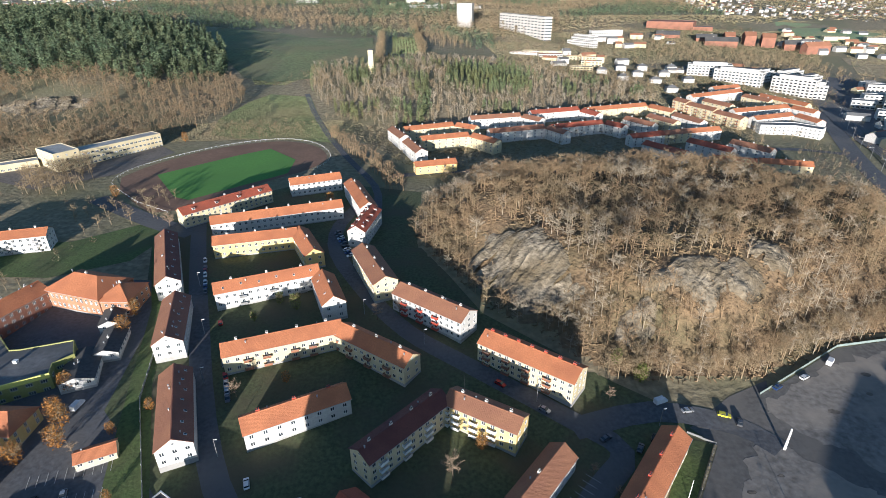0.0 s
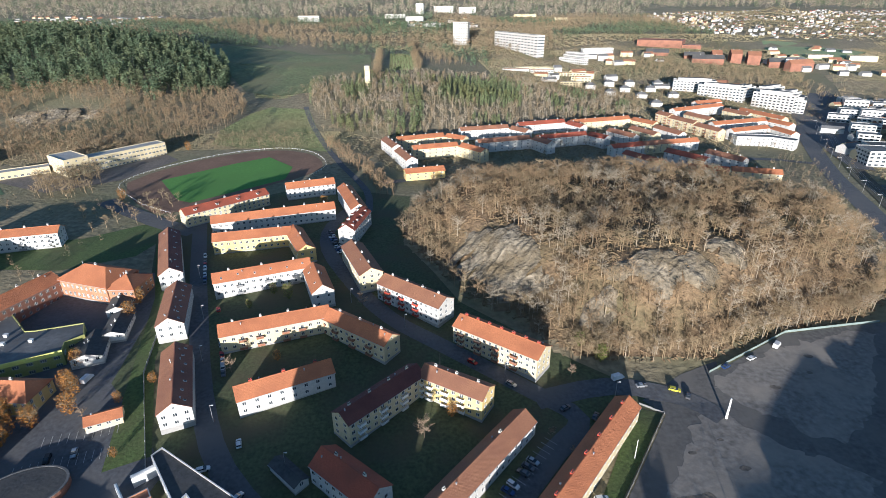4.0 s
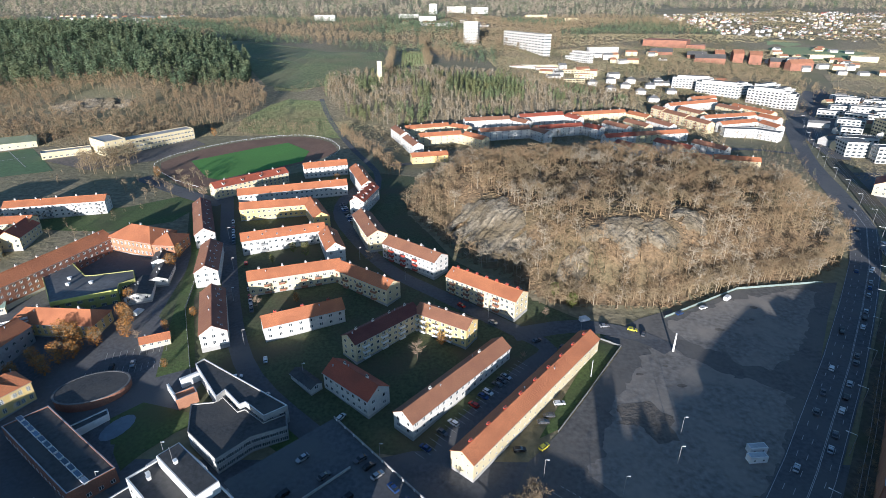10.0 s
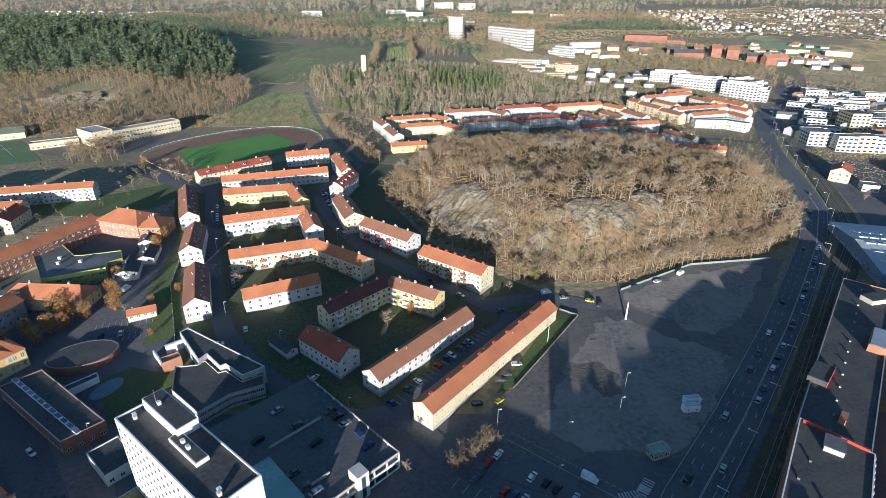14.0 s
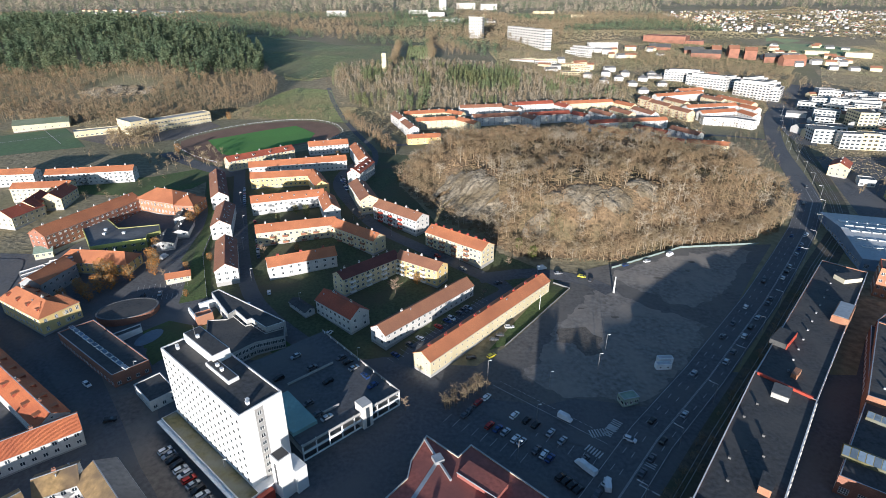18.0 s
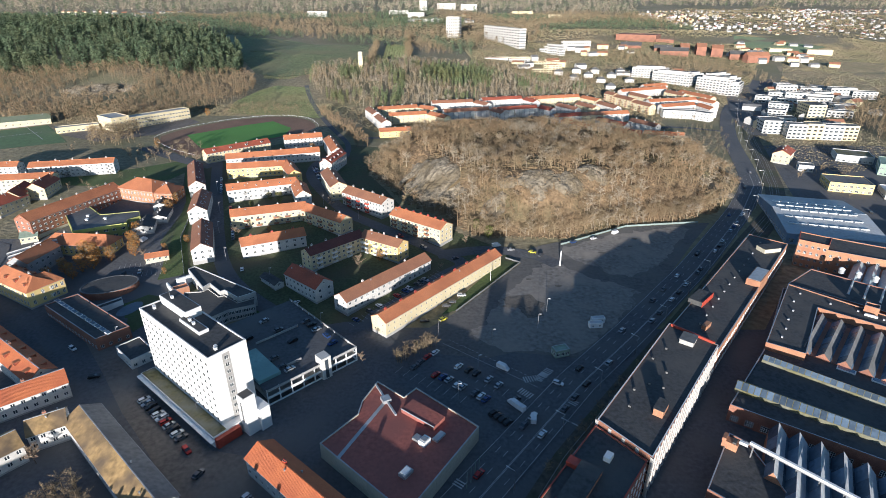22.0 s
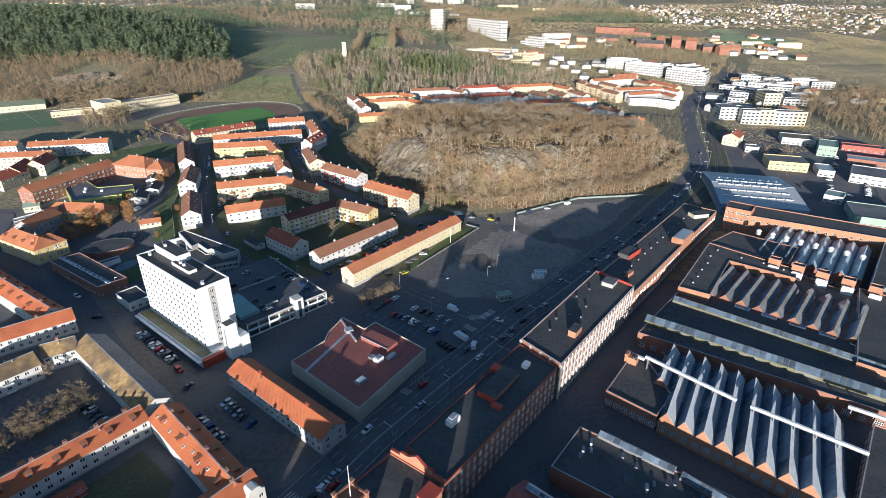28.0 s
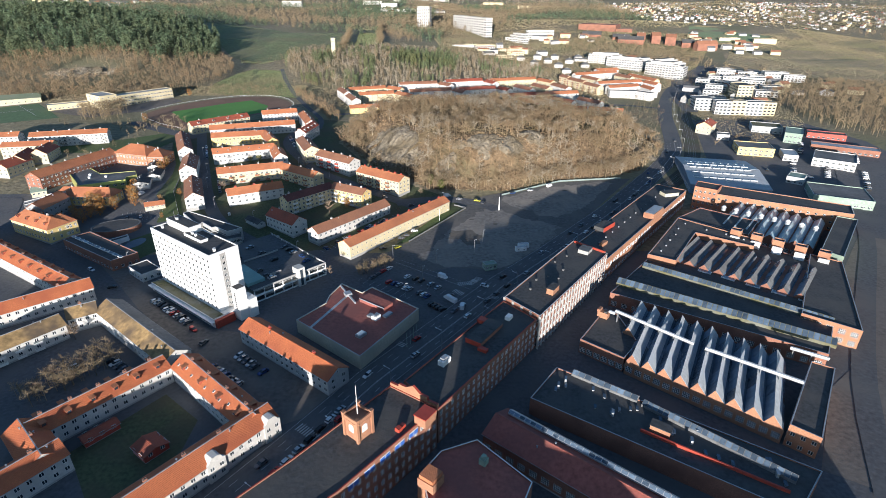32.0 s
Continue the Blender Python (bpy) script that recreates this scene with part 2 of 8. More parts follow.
# ---- the lie of the land ----
YK = (-250, 265, 330, 420, 560, 660, 800, 1000, 1200, 1415, 2000, 3000, 4600)
COLS = ((-0.50, (0, 0, 4, 10, 18, 23, 46, 84, 86, 78, 85, 120, 200)),
        (-0.22, (0, 0, 5, 11, 14, 18, 30, 46, 58, 62, 85, 125, 205)),
        (-0.05, (0, 0, 4, 11, 13, 15, 40, 44, 50, 62, 88, 125, 205)),
        (0.15, (0, 0, 1, 8, 12, 13, 20, 30, 45, 62, 85, 122, 200)),
        (0.40, (0, 0, 0, 3, 8, 11, 13, 22, 38, 58, 82, 120, 190)))
HILL = ((-44, 508), (-47, 460), (-31, 430), (-14, 396), (8, 379), (27, 354), (52, 352), (86, 353), (127, 372), (163, 378), (197, 399), (228, 440),
        (244, 480), (230, 503), (190, 516), (165, 545), (100, 556), (15, 540), (-20, 530))


def smooth(a, b, v):
    k = min(1.0, max(0.0, (v - a) / (b - a)))
    return k * k * (3 - 2 * k)


def base(x, y):
    u = x / max(y + 150.0, 320.0)
    zs = [float(np.interp(y, YK, c[1])) for c in COLS]
    return float(np.interp(u, [c[0] for c in COLS], zs))


def inside(x, y):
    """How far inside the foot of the rocky hill a place lies; below zero outside."""
    if not (-60 < x < 270 and 340 < y < 600):
        return -99.0
    d, odd = 1e9, False
    for (ax, ay), (bx, by) in zip(HILL, HILL[1:] + HILL[:1]):
        ex, ey = bx - ax, by - ay
        k = min(1.0, max(0.0, ((x - ax) * ex + (y - ay) * ey) / (ex * ex + ey * ey)))
        d = min(d, math.hypot(x - ax - k * ex, y - ay - k * ey))
        if (ay > y) != (by > y) and x < ax + (y - ay) * ex / ey:
            odd = not odd
    return d if odd else -d


def hill(x, y):
    d = inside(x, y)
    if d <= 0:
        return 0.0
    return (19.0 + 4.0 * smooth(410, 500, y)) * smooth(0, 42, d) + 6.0 * smooth(4, 30, d) * (1 - smooth(20, 75, math.hypot(x - 80, (y - 400) * 1.3)))


def g(x, y):
    knoll = 9.0 * math.exp(-((x + 400) / 75) ** 2 - ((y - 880) / 110) ** 2)
    return base(x, y) + hill(x, y) + knoll


# ---- making meshes ----
def finish(name, bm, mats, parent=None, label="", kind=""):
    me = bpy.data.meshes.new(name)
    bm.to_mesh(me)
    bm.free()
    for m in mats if isinstance(mats, (list, tuple)) else [mats]:
        me.materials.append(m)
    ob = new(name, me)
    if parent:
        ob.parent = parent
    return tagged(ob, label=label, kind=kind)


def part(name, bm, mats, parent, label=""):
    return finish(name, bm, mats, parent, label)


def place(name, mesh, parent, m):
    """One more object on a mesh that other pieces share."""
    ob = new(name, mesh)
    ob.parent = parent
    ob.matrix_local = m
    return ob


def thing(name, m, label, category, group="", kind=""):
    ob = new(name)
    ob.matrix_world = m
    return tagged(ob, label, category, group, kind)


def box(bm, x0, x1, y0, y1, z0, z1, mat=0):
    v = [bm.verts.new((x, y, z)) for z in (z0, z1) for y in (y0, y1) for x in (x0, x1)]
    for f in ((0, 2, 3, 1), (4, 5, 7, 6), (0, 1, 5, 4), (2, 6, 7, 3), (0, 4, 6, 2), (1, 3, 7, 5)):
        bm.faces.new([v[i] for i in f]).material_index = mat


def prism(bm, poly, z0, z1, mat=0, top=None):
    """A closed upright prism over a polygon given against the clock."""
    lo, hi = [bm.verts.new((x, y, z0)) for x, y in poly], [bm.verts.new((x, y, z1)) for x, y in poly]
    n = len(poly)
    for i in range(n):
        bm.faces.new((lo[i], lo[(i + 1) % n], hi[(i + 1) % n], hi[i])).material_index = mat
    bm.faces.new(hi).material_index = mat if top is None else top
    bm.faces.new(lo[::-1]).material_index = mat


def ccw(poly):
    s = sum(a[0] * b[1] - a[1] * b[0] for a, b in zip(poly, [*poly[1:], poly[0]]))
    return list(poly) if s > 0 else list(poly)[::-1]


# ---- the ground, one sheet to the horizon ----
def lines(lo, hi, step, far_lo, far_hi):
    xs = list(np.arange(lo, hi + 0.1, step))
    d = step
    while xs[-1] < far_hi:
        d *= 1.16
        xs.append(xs[-1] + d)
    d = step
    while xs[0] > far_lo:
        d *= 1.16
        xs.insert(0, xs[0] - d)
    return [float(v) for v in xs]


GX, GY = lines(-420, 460, 5, -4300, 4300), lines(-40, 720, 5, -700, 4750)


def surface(name, xs, ys, height, mats, pick=None):
    co = np.array([(x, y, height(x, y)) for y in ys for x in xs], dtype=np.float32)
    nx, ny = len(xs), len(ys)
    me = bpy.data.meshes.new(name)
    faces = [(j * nx + i, j * nx + i + 1, (j + 1) * nx + i + 1, (j + 1) * nx + i) for j in range(ny - 1) for i in range(nx - 1)]
    me.from_pydata(co.tolist(), [], faces)
    for m in mats:
        me.materials.append(m)
    if pick:
        me.polygons.foreach_set("material_index", [pick((xs[i] + xs[i + 1]) / 2, (ys[j] + ys[j + 1]) / 2) for j in range(ny - 1) for i in range(nx - 1)])
    me.polygons.foreach_set("use_smooth", [True] * len(faces))
    return new(name, me)


def rough_ground(x, y):
    z = g(x, y)
    h = hill(x, y)
    if h > 0.5:
        z += min(h, 6) / 6 * (2.2 * noise.noise(Vector((x * 0.05, y * 0.05, 1.3))) + 1.2 * noise.noise(Vector((x * 0.16, y * 0.16, 4.0))))
    if y > 690:
        z += (y - 690) * 0.012 * noise.noise(Vector((x * 0.006, y * 0.006, 2.0)))
    return z


ground = surface("ground", GX, GY, rough_ground, [M["soil"], M["litter"]], lambda x, y: 1 if hill(x, y) > 0.3 else 0)
tagged(ground, "autumn ground of grass, soil and leaf litter", "ground", kind="structure")


def clip_poly(poly, axis, value, keep_above):
    out = []
    if not poly:
        return out
    for a, b in zip(poly, [*poly[1:], poly[0]]):
        ia, ib = (a[axis] >= value) == keep_above, (b[axis] >= value) == keep_above
        if ia:
            out.append(a)
        if ia != ib:
            k = (value - a[axis]) / (b[axis] - a[axis])
            out.append((a[0] + k * (b[0] - a[0]), a[1] + k * (b[1] - a[1])))
    return out


def drape(name, poly, lift, mat, label, category, cell=10.0):
    """A thin sheet laid over the land inside a polygon."""
    poly = ccw(poly)
    verts, faces, seen = [], [], {}
    x0, x1 = min(p[0] for p in poly), max(p[0] for p in poly)
    y0, y1 = min(p[1] for p in poly), max(p[1] for p in poly)
    if y1 <= 264:
        cell = 400.0
    i0, i1, j0, j1 = [math.floor(v / cell) for v in (x0, x1, y0, y1)]
    for j in range(j0, j1 + 1):
        row = clip_poly(clip_poly(poly, 1, j * cell, True), 1, (j + 1) * cell, False)
        if len(row) < 3:
            continue
        for i in range(i0, i1 + 1):
            c = clip_poly(clip_poly(row, 0, i * cell, True), 0, (i + 1) * cell, False)
            ids = []
            for x, y in c:
                k = (round(x, 2), round(y, 2))
                if k not in seen:
                    seen[k] = len(verts)
                    verts.append((x, y, (rough_ground(x, y) if y > 690 else g(x, y)) + lift))
                if seen[k] not in ids:
                    ids.append(seen[k])
            if len(ids) > 2:
                faces.append(ids)
    me = bpy.data.meshes.new(name)
    me.from_pydata(verts, [], faces)
    me.materials.append(mat)
    ob = new(name, me)
    return tagged(ob, label, category, kind="structure")


def ribbon(pts, width):
    """The outline of a strip of that width along a line."""
    left, right = [], []
    for i, p in enumerate(pts):
        a, b = pts[max(0, i - 1)], pts[min(len(pts) - 1, i + 1)]
        d = Vector((b[0] - a[0], b[1] - a[1])).normalized()
        n = (-d.y * width / 2, d.x * width / 2)
        left.append((p[0] + n[0], p[1] + n[1]))
        right.append((p[0] - n[0], p[1] - n[1]))
    return left + right[::-1]

# ---- lawns, streets, yards and fields laid over the land ----
drape("lawn", [(-168, 300), (-118, 282), (-60, 268), (-20, 262), (60, 330), (30, 352), (-15, 392), (-45, 455), (-44, 530), (-120, 552), (-200, 490), (-172, 420), (-176, 360)], 0.05, M["lawn_shaded"], "autumn lawn between the blocks with shade in its colour", "lawn")
drape("town_ground", [(-260, -60), (280, -60), (330, 200), (262, 262), (70, 262), (-20, 262), (-60, 262), (-120, 262), (-300, 262)], 0.05, M["asphalt"], "worn asphalt between the works and blocks", "asphalt")
drape("school_yard", [(-250, 262), (-120, 262), (-112, 300), (-128, 318), (-150, 340), (-160, 420), (-215, 425), (-235, 345), (-300, 345), (-300, 262)], 0.06, M["asphalt"], "dark asphalt school yard", "yard")
drape("yard", [(217, 262), (330, 200), (420, 330), (440, 480), (420, 560), (300, 560), (290, 500), (262, 420), (222, 345)], 0.06, M["asphalt"], "asphalt works yard with parked cars", "yard")
drape("works_yard", [(148, 112), (176, 148), (205, 168), (240, 232), (285, 280), (330, 262), (300, 205), (230, 120), (190, 85)], 0.12, M["brown_paving"], "brown worn yard beside the works", "yard")
drape("asphalt_drive", [(0, 244), (8, 262), (20.5, 275), (34.8, 294), (56, 323.5), (50, 331), (70, 345), (88, 353), (80, 330), (60, 250), (32, 240)], 0.085, M["lot_dark"], "dark smooth asphalt drive beside the lot", "drive")
drape("asphalt_lot", [(24, 258), (43, 296), (74, 328), (84, 346), (127, 371), (160, 377), (184, 381), (160, 350), (136, 317), (102, 276), (72, 240), (32, 246)], 0.10, M["lot_dark"], "big asphalt lot below the rocky hill", "parking lot")


def ragged(poly, step=1.6, amount=3.2):
    """A worn, uneven outline along a polygon."""
    out = []
    for a, b in zip(poly, [*poly[1:], poly[0]]):
        n = max(1, round(math.dist(a, b) / step))
        for k in range(n):
            x, y = a[0] + (b[0] - a[0]) * k / n, a[1] + (b[1] - a[1]) * k / n
            out.append((x + amount * (noise.noise(Vector((x * 0.16, y * 0.16, 2.0))) + 0.5 * noise.noise(Vector((x * 0.6, y * 0.6, 5.0)))), y + amount * (noise.noise(Vector((x * 0.16, y * 0.16, 7.0))) + 0.5 * noise.noise(Vector((x * 0.6, y * 0.6, 9.0))))))
    return out


drape("gravel_patch", ragged([(26, 257), (38.5, 279), (42.2, 290.5), (46.5, 294), (53, 304), (60, 313), (67, 322.5), (73.4, 327), (80.5, 319), (91, 309), (104, 301), (112, 294), (97.5, 273.5), (84, 258), (68, 243), (40, 246)]), 0.13, M["lot"], "pale worn gravel with ragged edges on the lot", "gravel")
drape("gravel_patch", ragged([(80, 341), (103, 353.6), (130, 365.3), (156, 372), (166, 372), (154, 352), (133, 326), (111, 309), (106, 312), (97, 321), (87, 329), (81, 334.4)]), 0.13, M["lot"], "pale worn gravel below the fence", "gravel")
drape("dirt_stain", ragged([(43.6, 288.4), (56, 290), (62, 283.3), (60.8, 271.5), (53, 271.5), (48, 278.4), (41.4, 278.4)], 1.2, 2.6), 0.15, M["stain"], "dark damp earth heaped on the gravel", "dirt")
for cx, cy, rx, ry in ((58, 306, 1.6, 0.8), (72, 300, 2.0, 1.2), (70, 312, 1.2, 0.8), (104, 338, 2.2, 1.2), (122, 346, 1.5, 0.9), (128, 356, 2.0, 1.1), (66, 266, 2.0, 1.0)):
    drape("tar_patch", ragged([(cx + rx * math.cos(k * 0.7854), cy + ry * math.sin(k * 0.7854)) for k in range(8)], 1.0, 0.9), 0.15, M["stain"], "dark patch in the worn gravel", "patch")
drape("square", [(-150, 262), (-116, 226), (-62, 166), (-22, 132), (0, 143), (-44, 187), (-60, 190), (-104, 228), (-116, 246)], 0.10, M["brown_paving"], "brownish paved square with parked cars", "square")
drape("lawn", [(13, 272), (46, 327), (54.8, 324), (34, 295), (20, 276)], 0.12, M["grass"], "bright strip of lawn beside the long block", "lawn")
drape("lawn", [(-100, 283), (-70, 262), (-66, 268), (-95, 296)], 0.12, M["grass"], "small lawn behind the cinema", "lawn")
drape("lawn", [(-80, 124), (-62, 150), (-46, 137), (-46, 112), (-60, 100)], 0.12, M["lawn_shaded"], "courtyard lawn with shade in its colour", "lawn")
drape("lawn", [(-138, 279), (-130, 287), (-118, 284), (-109, 281.5), (-108, 276), (-112, 273), (-119, 264), (-122, 257), (-131, 267)], 0.12, M["grass"], "small lawn beside the oval pavilion", "lawn")
drape("lawn", [(-132, 300), (-119, 306), (-139, 352), (-152, 400), (-178, 460), (-186, 455), (-160, 398), (-146, 348)], 0.12, M["grass"], "narrow sunlit lawn behind the row houses", "lawn")
drape("lawn", [(-290, 455), (-232, 462), (-200, 486), (-182, 470), (-190, 440), (-222, 425), (-300, 430)], 0.12, M["grass"], "lawn beside the white slab block", "lawn")
drape("school_forecourt", [(-341, 580), (-302, 566), (-257, 627), (-240, 612), (-262, 562), (-300, 535), (-348, 555)], 0.14, M["brown_paving"], "worn asphalt forecourt of the cream school", "yard")
drape("football_pitch", [(-440, 575), (-425, 560), (-382, 589), (-326, 532), (-392, 500), (-470, 520)], 0.12, M["pitch"], "artificial turf football pitch", "football pitch")
def rounded(pts, n=4):
    """A smooth line through the points."""
    out = []
    for i in range(len(pts) - 1):
        p0, p1, p2, p3 = pts[max(0, i - 1)], pts[i], pts[i + 1], pts[min(len(pts) - 1, i + 2)]
        for k in range(n):
            t = k / n
            out.append(tuple(0.5 * (2 * b + (c - a) * t + (2 * a - 5 * b + 4 * c - d) * t * t + (3 * b - a - 3 * c + d) * t ** 3) for a, b, c, d in zip(p0, p1, p2, p3)))
    return out + [pts[-1]]


OVAL = [(-254, 557), (-243, 585), (-212, 622), (-168, 643), (-135, 632), (-119, 603), (-127, 577), (-150, 553), (-196, 501), (-222, 512), (-245, 537)]
drape("running_track", rounded(OVAL), 0.12, M["cinder"], "red-brown cinder track round the field", "running track")
drape("playing_field", [(-232, 563), (-203, 523), (-192, 518), (-141, 568), (-142, 597), (-168, 623), (-190, 605)], 0.2, M["turf"], "green turf of the playing field", "playing field")
drape("meadow", [(-236, 700), (-224, 760), (-210, 790), (-164, 770), (-138, 690), (-118, 640), (-140, 645), (-200, 650), (-230, 660)], 0.12, M["meadow"], "rough valley meadow beyond the field", "meadow")
drape("meadow", [(-497, 1252), (-434, 1344), (-264, 1178), (-137, 1160), (-110, 911), (-164, 858), (-219, 840), (-259, 854), (-330, 977), (-423, 1150)], 0.35, M["meadow"], "open meadow below the far wood", "meadow", 22.0)
drape("brown_field", [(593, 1054), (740, 1110), (835, 1068), (900, 960), (700, 800), (636, 797), (600, 860), (560, 900), (548, 950)], 0.35, M["field"], "open brown field beyond the town", "meadow", 40.0)
drape("meadow", [(667, 1378), (725, 1363), (800, 1249), (720, 1190), (641, 1170), (626, 1287)], 0.9, M["pasture"], "far green sports field", "field", 40.0)
STREETS = (("street", 8.0, [(-44, 258), (-66, 274), (-94, 300), (-113, 333), (-135, 387), (-150, 425), (-164, 462), (-172, 484)], "asphalt street along the row houses"),
           ("street", 8.0, [(-78, 520), (-90, 480), (-86, 445), (-66, 406), (-47, 380), (-27, 363), (8, 336), (24, 321), (12, 306), (-9, 280), (-19, 266), (-10, 248)], "asphalt street curving between the blocks"),
           ("street", 9.0, [(10, 330), (40, 338), (66, 332), (76, 322)], "asphalt street at the foot of the hill"),
           ("street", 9.0, [(-70, 268), (-46, 258), (-22, 262), (-8, 246), (8, 240), (40, 226), (60, 222)], "asphalt street behind the parking deck"),
           ("main_road", 15.0, [(-70, 30), (-30, 98), (-8, 129), (10, 156), (40, 193.5), (65.5, 225.5), (97, 260), (145, 316), (180, 359.5), (213, 402), (246, 452), (268, 512), (290, 580), (318, 646), (355, 720), (410, 806), (492, 920)], "dark main road with white lane lines"),
           ("lane", 8.0, [(45, 122), (73, 150), (100, 182), (141, 236), (184, 290)], "works lane between brick ranges"),
           ("lane", 5.0, [(-170, 782), (-156, 735), (-138, 686), (-104, 604), (-76, 542), (-70, 500)], "narrow asphalt lane through the meadow"),
           ("street", 8.0, [(-330, 330), (-250, 335), (-235, 330), (-215, 290), (-170, 262), (-110, 212), (-60, 162), (-20, 118), (20, 78)], "wide street beside the square"),
           ("street", 7.0, [(300, 610), (250, 625), (180, 600), (150, 600), (60, 570), (-20, 570), (-66, 560)], "street behind the hill"),
           ("parking", 12.0, [(-250, 520), (-200, 486), (-170, 470)], "asphalt yard beside the field"),
           ("street", 8.0, [(418, 520), (370, 420), (330, 350), (290, 280), (240, 215), (190, 150), (160, 100)], "works street past the parking rows"))
for n, (name, width, pts, label) in enumerate(STREETS):
    drape(name, ribbon(rounded(pts, 3), width), 0.16 + 0.015 * n, M["asphalt"], label, "street", 5.0)
# outline follows the dark zone: junction asphalt together with the shade on it
drape("interchange", [(418, 854), (478, 900), (520, 939), (509, 900), (450, 795), (372, 666), (332, 592), (318, 600), (330, 650), (350, 705), (384, 790)], 0.45, M["asphalt"], "asphalt of the road junction, spread over the shaded zone there", "road", 8.0)
# the tram embankment with its two tracks
TRAM = [(-20, 76), (10, 130), (51, 190), (84, 230), (125, 278), (190, 357), (236, 410), (258, 455), (282, 516), (305, 580), (335, 650), (420, 806)]
shift = [(x + 5, y - 4) for x, y in TRAM]
drape("tram_bed", ribbon(shift, 13.0), 0.4, M["ballast"], "dark tram embankment of gravel and weeds", "tram bed", 5.0)
for k, off in enumerate((3.0, 4.5, 7.2, 8.7)):
    rail = drape("rail", ribbon([(x + off * 0.8, y - off * 0.62) for x, y in TRAM], 0.16), 0.55, M["steel"], "worn steel tram rail on its bed", "rail", 5.0)
# lane lines along the main road
MAIN = STREETS[4][2]


def along(pts, s):
    for a, b in zip(pts, pts[1:]):
        ln = math.dist(a, b)
        if s <= ln:
            k = s / ln
            return (a[0] + k * (b[0] - a[0]), a[1] + k * (b[1] - a[1])), ((b[0] - a[0]) / ln, (b[1] - a[1]) / ln)
        s -= ln
    return None


def stripes(name, rects, lift, label, parent_kind="structure"):
    """White paint marks: each (x, y, length, width, heading)."""
    verts, faces = [], []
    for x, y, ln, w, a in rects:
        c, s = math.cos(a), math.sin(a)
        k = len(verts)
        for u, v in ((-ln / 2, -w / 2), (ln / 2, -w / 2), (ln / 2, w / 2), (-ln / 2, w / 2)):
            px, py = x + u * c - v * s, y + u * s + v * c
            verts.append((px, py, g(px, py) + lift))
        faces.append((k, k + 1, k + 2, k + 3))
    me = bpy.data.meshes.new(name)
    me.from_pydata(verts, [], faces)
    me.materials.append(M["line"])
    return tagged(new(name, me), label, "road marking", kind="stuff")


marks = []
for off, gap, ln in ((1.5, 9.0, 3.0), (4.4, 9.0, 3.0), (-4.9, 9.0, 3.0), (-1.8, 4.0, 4.0), (-2.15, 4.0, 4.0), (7.0, 4.0, 3.9), (-7.0, 4.0, 3.9)):
    s = 20.0
    while (hit := along(MAIN, s)) and s < 560:
        (x, y), (dx, dy) = hit
        marks.append((x - dy * off, y + dx * off, ln, 0.16, math.atan2(dy, dx)))
        s += gap
for cx, cy, a, n in ((-9, 131, 2.5, 9), (49, 227, 0.2, 7), (55, 231, 0.9, 6), (20, 178, 0.95, 3)):
    for k in range(n):
        marks.append((cx + (k - n / 2) * 1.0 * math.cos(a), cy + (k - n / 2) * 1.0 * math.sin(a), 3.4, 0.5, a + 1.5708))
for off in (0.0, 3.6):
    for k in range(22):
        t = (k + 0.5) / 22
        marks.append((14 + 36 * t + off * 0.6, 250 - 28 * t + off * 0.8, 2.3 if off == 0.0 else 1.2, 0.16, math.atan2(-28, 36)))
for cx, cy, a, n in ((52.6, 228.5, 0.9, 6), (44.6, 218.9, 2.4, 6), (62, 214, 0.9, 3)):
    for k in range(n):
        marks.append((cx + (k - n / 2) * math.cos(a), cy + (k - n / 2) * math.sin(a), 3.2, 0.5, a + 1.5708))
for k in range(3):
    marks.append((57 + 3.1 * k, 205 - 2.4 * k, 0.5, 3.0, 0.9))
stripes("road_markings", marks, 0.30, "white lane lines and crossings on the main road")
bays = []
for (ax, ay), (bx, by), n, a, ln in (((-27, 264), (12, 311), 24, -0.7, 4.8), ((-3, 232), (22, 215), 8, 0.95, 4.6), ((6, 244), (44, 214), 12, 0.95, 4.6), ((-160, 300), (-134, 308), 12, 1.9, 4.8), ((-158, 312), (-136, 318), 9, 1.9, 4.8)):
    for k in range(n + 1):
        bays.append((ax + (bx - ax) * k / n, ay + (by - ay) * k / n, ln, 0.12, a))
stripes("bay_markings", bays, 0.2, "white parking bay lines on asphalt")
stripes("pitch_markings", [(-400, 545, 70, 0.4, 0.55), (-375, 560, 60, 0.4, -0.75), (-415, 530, 40, 0.4, -0.75)], 0.25, "white lines of the football pitch")

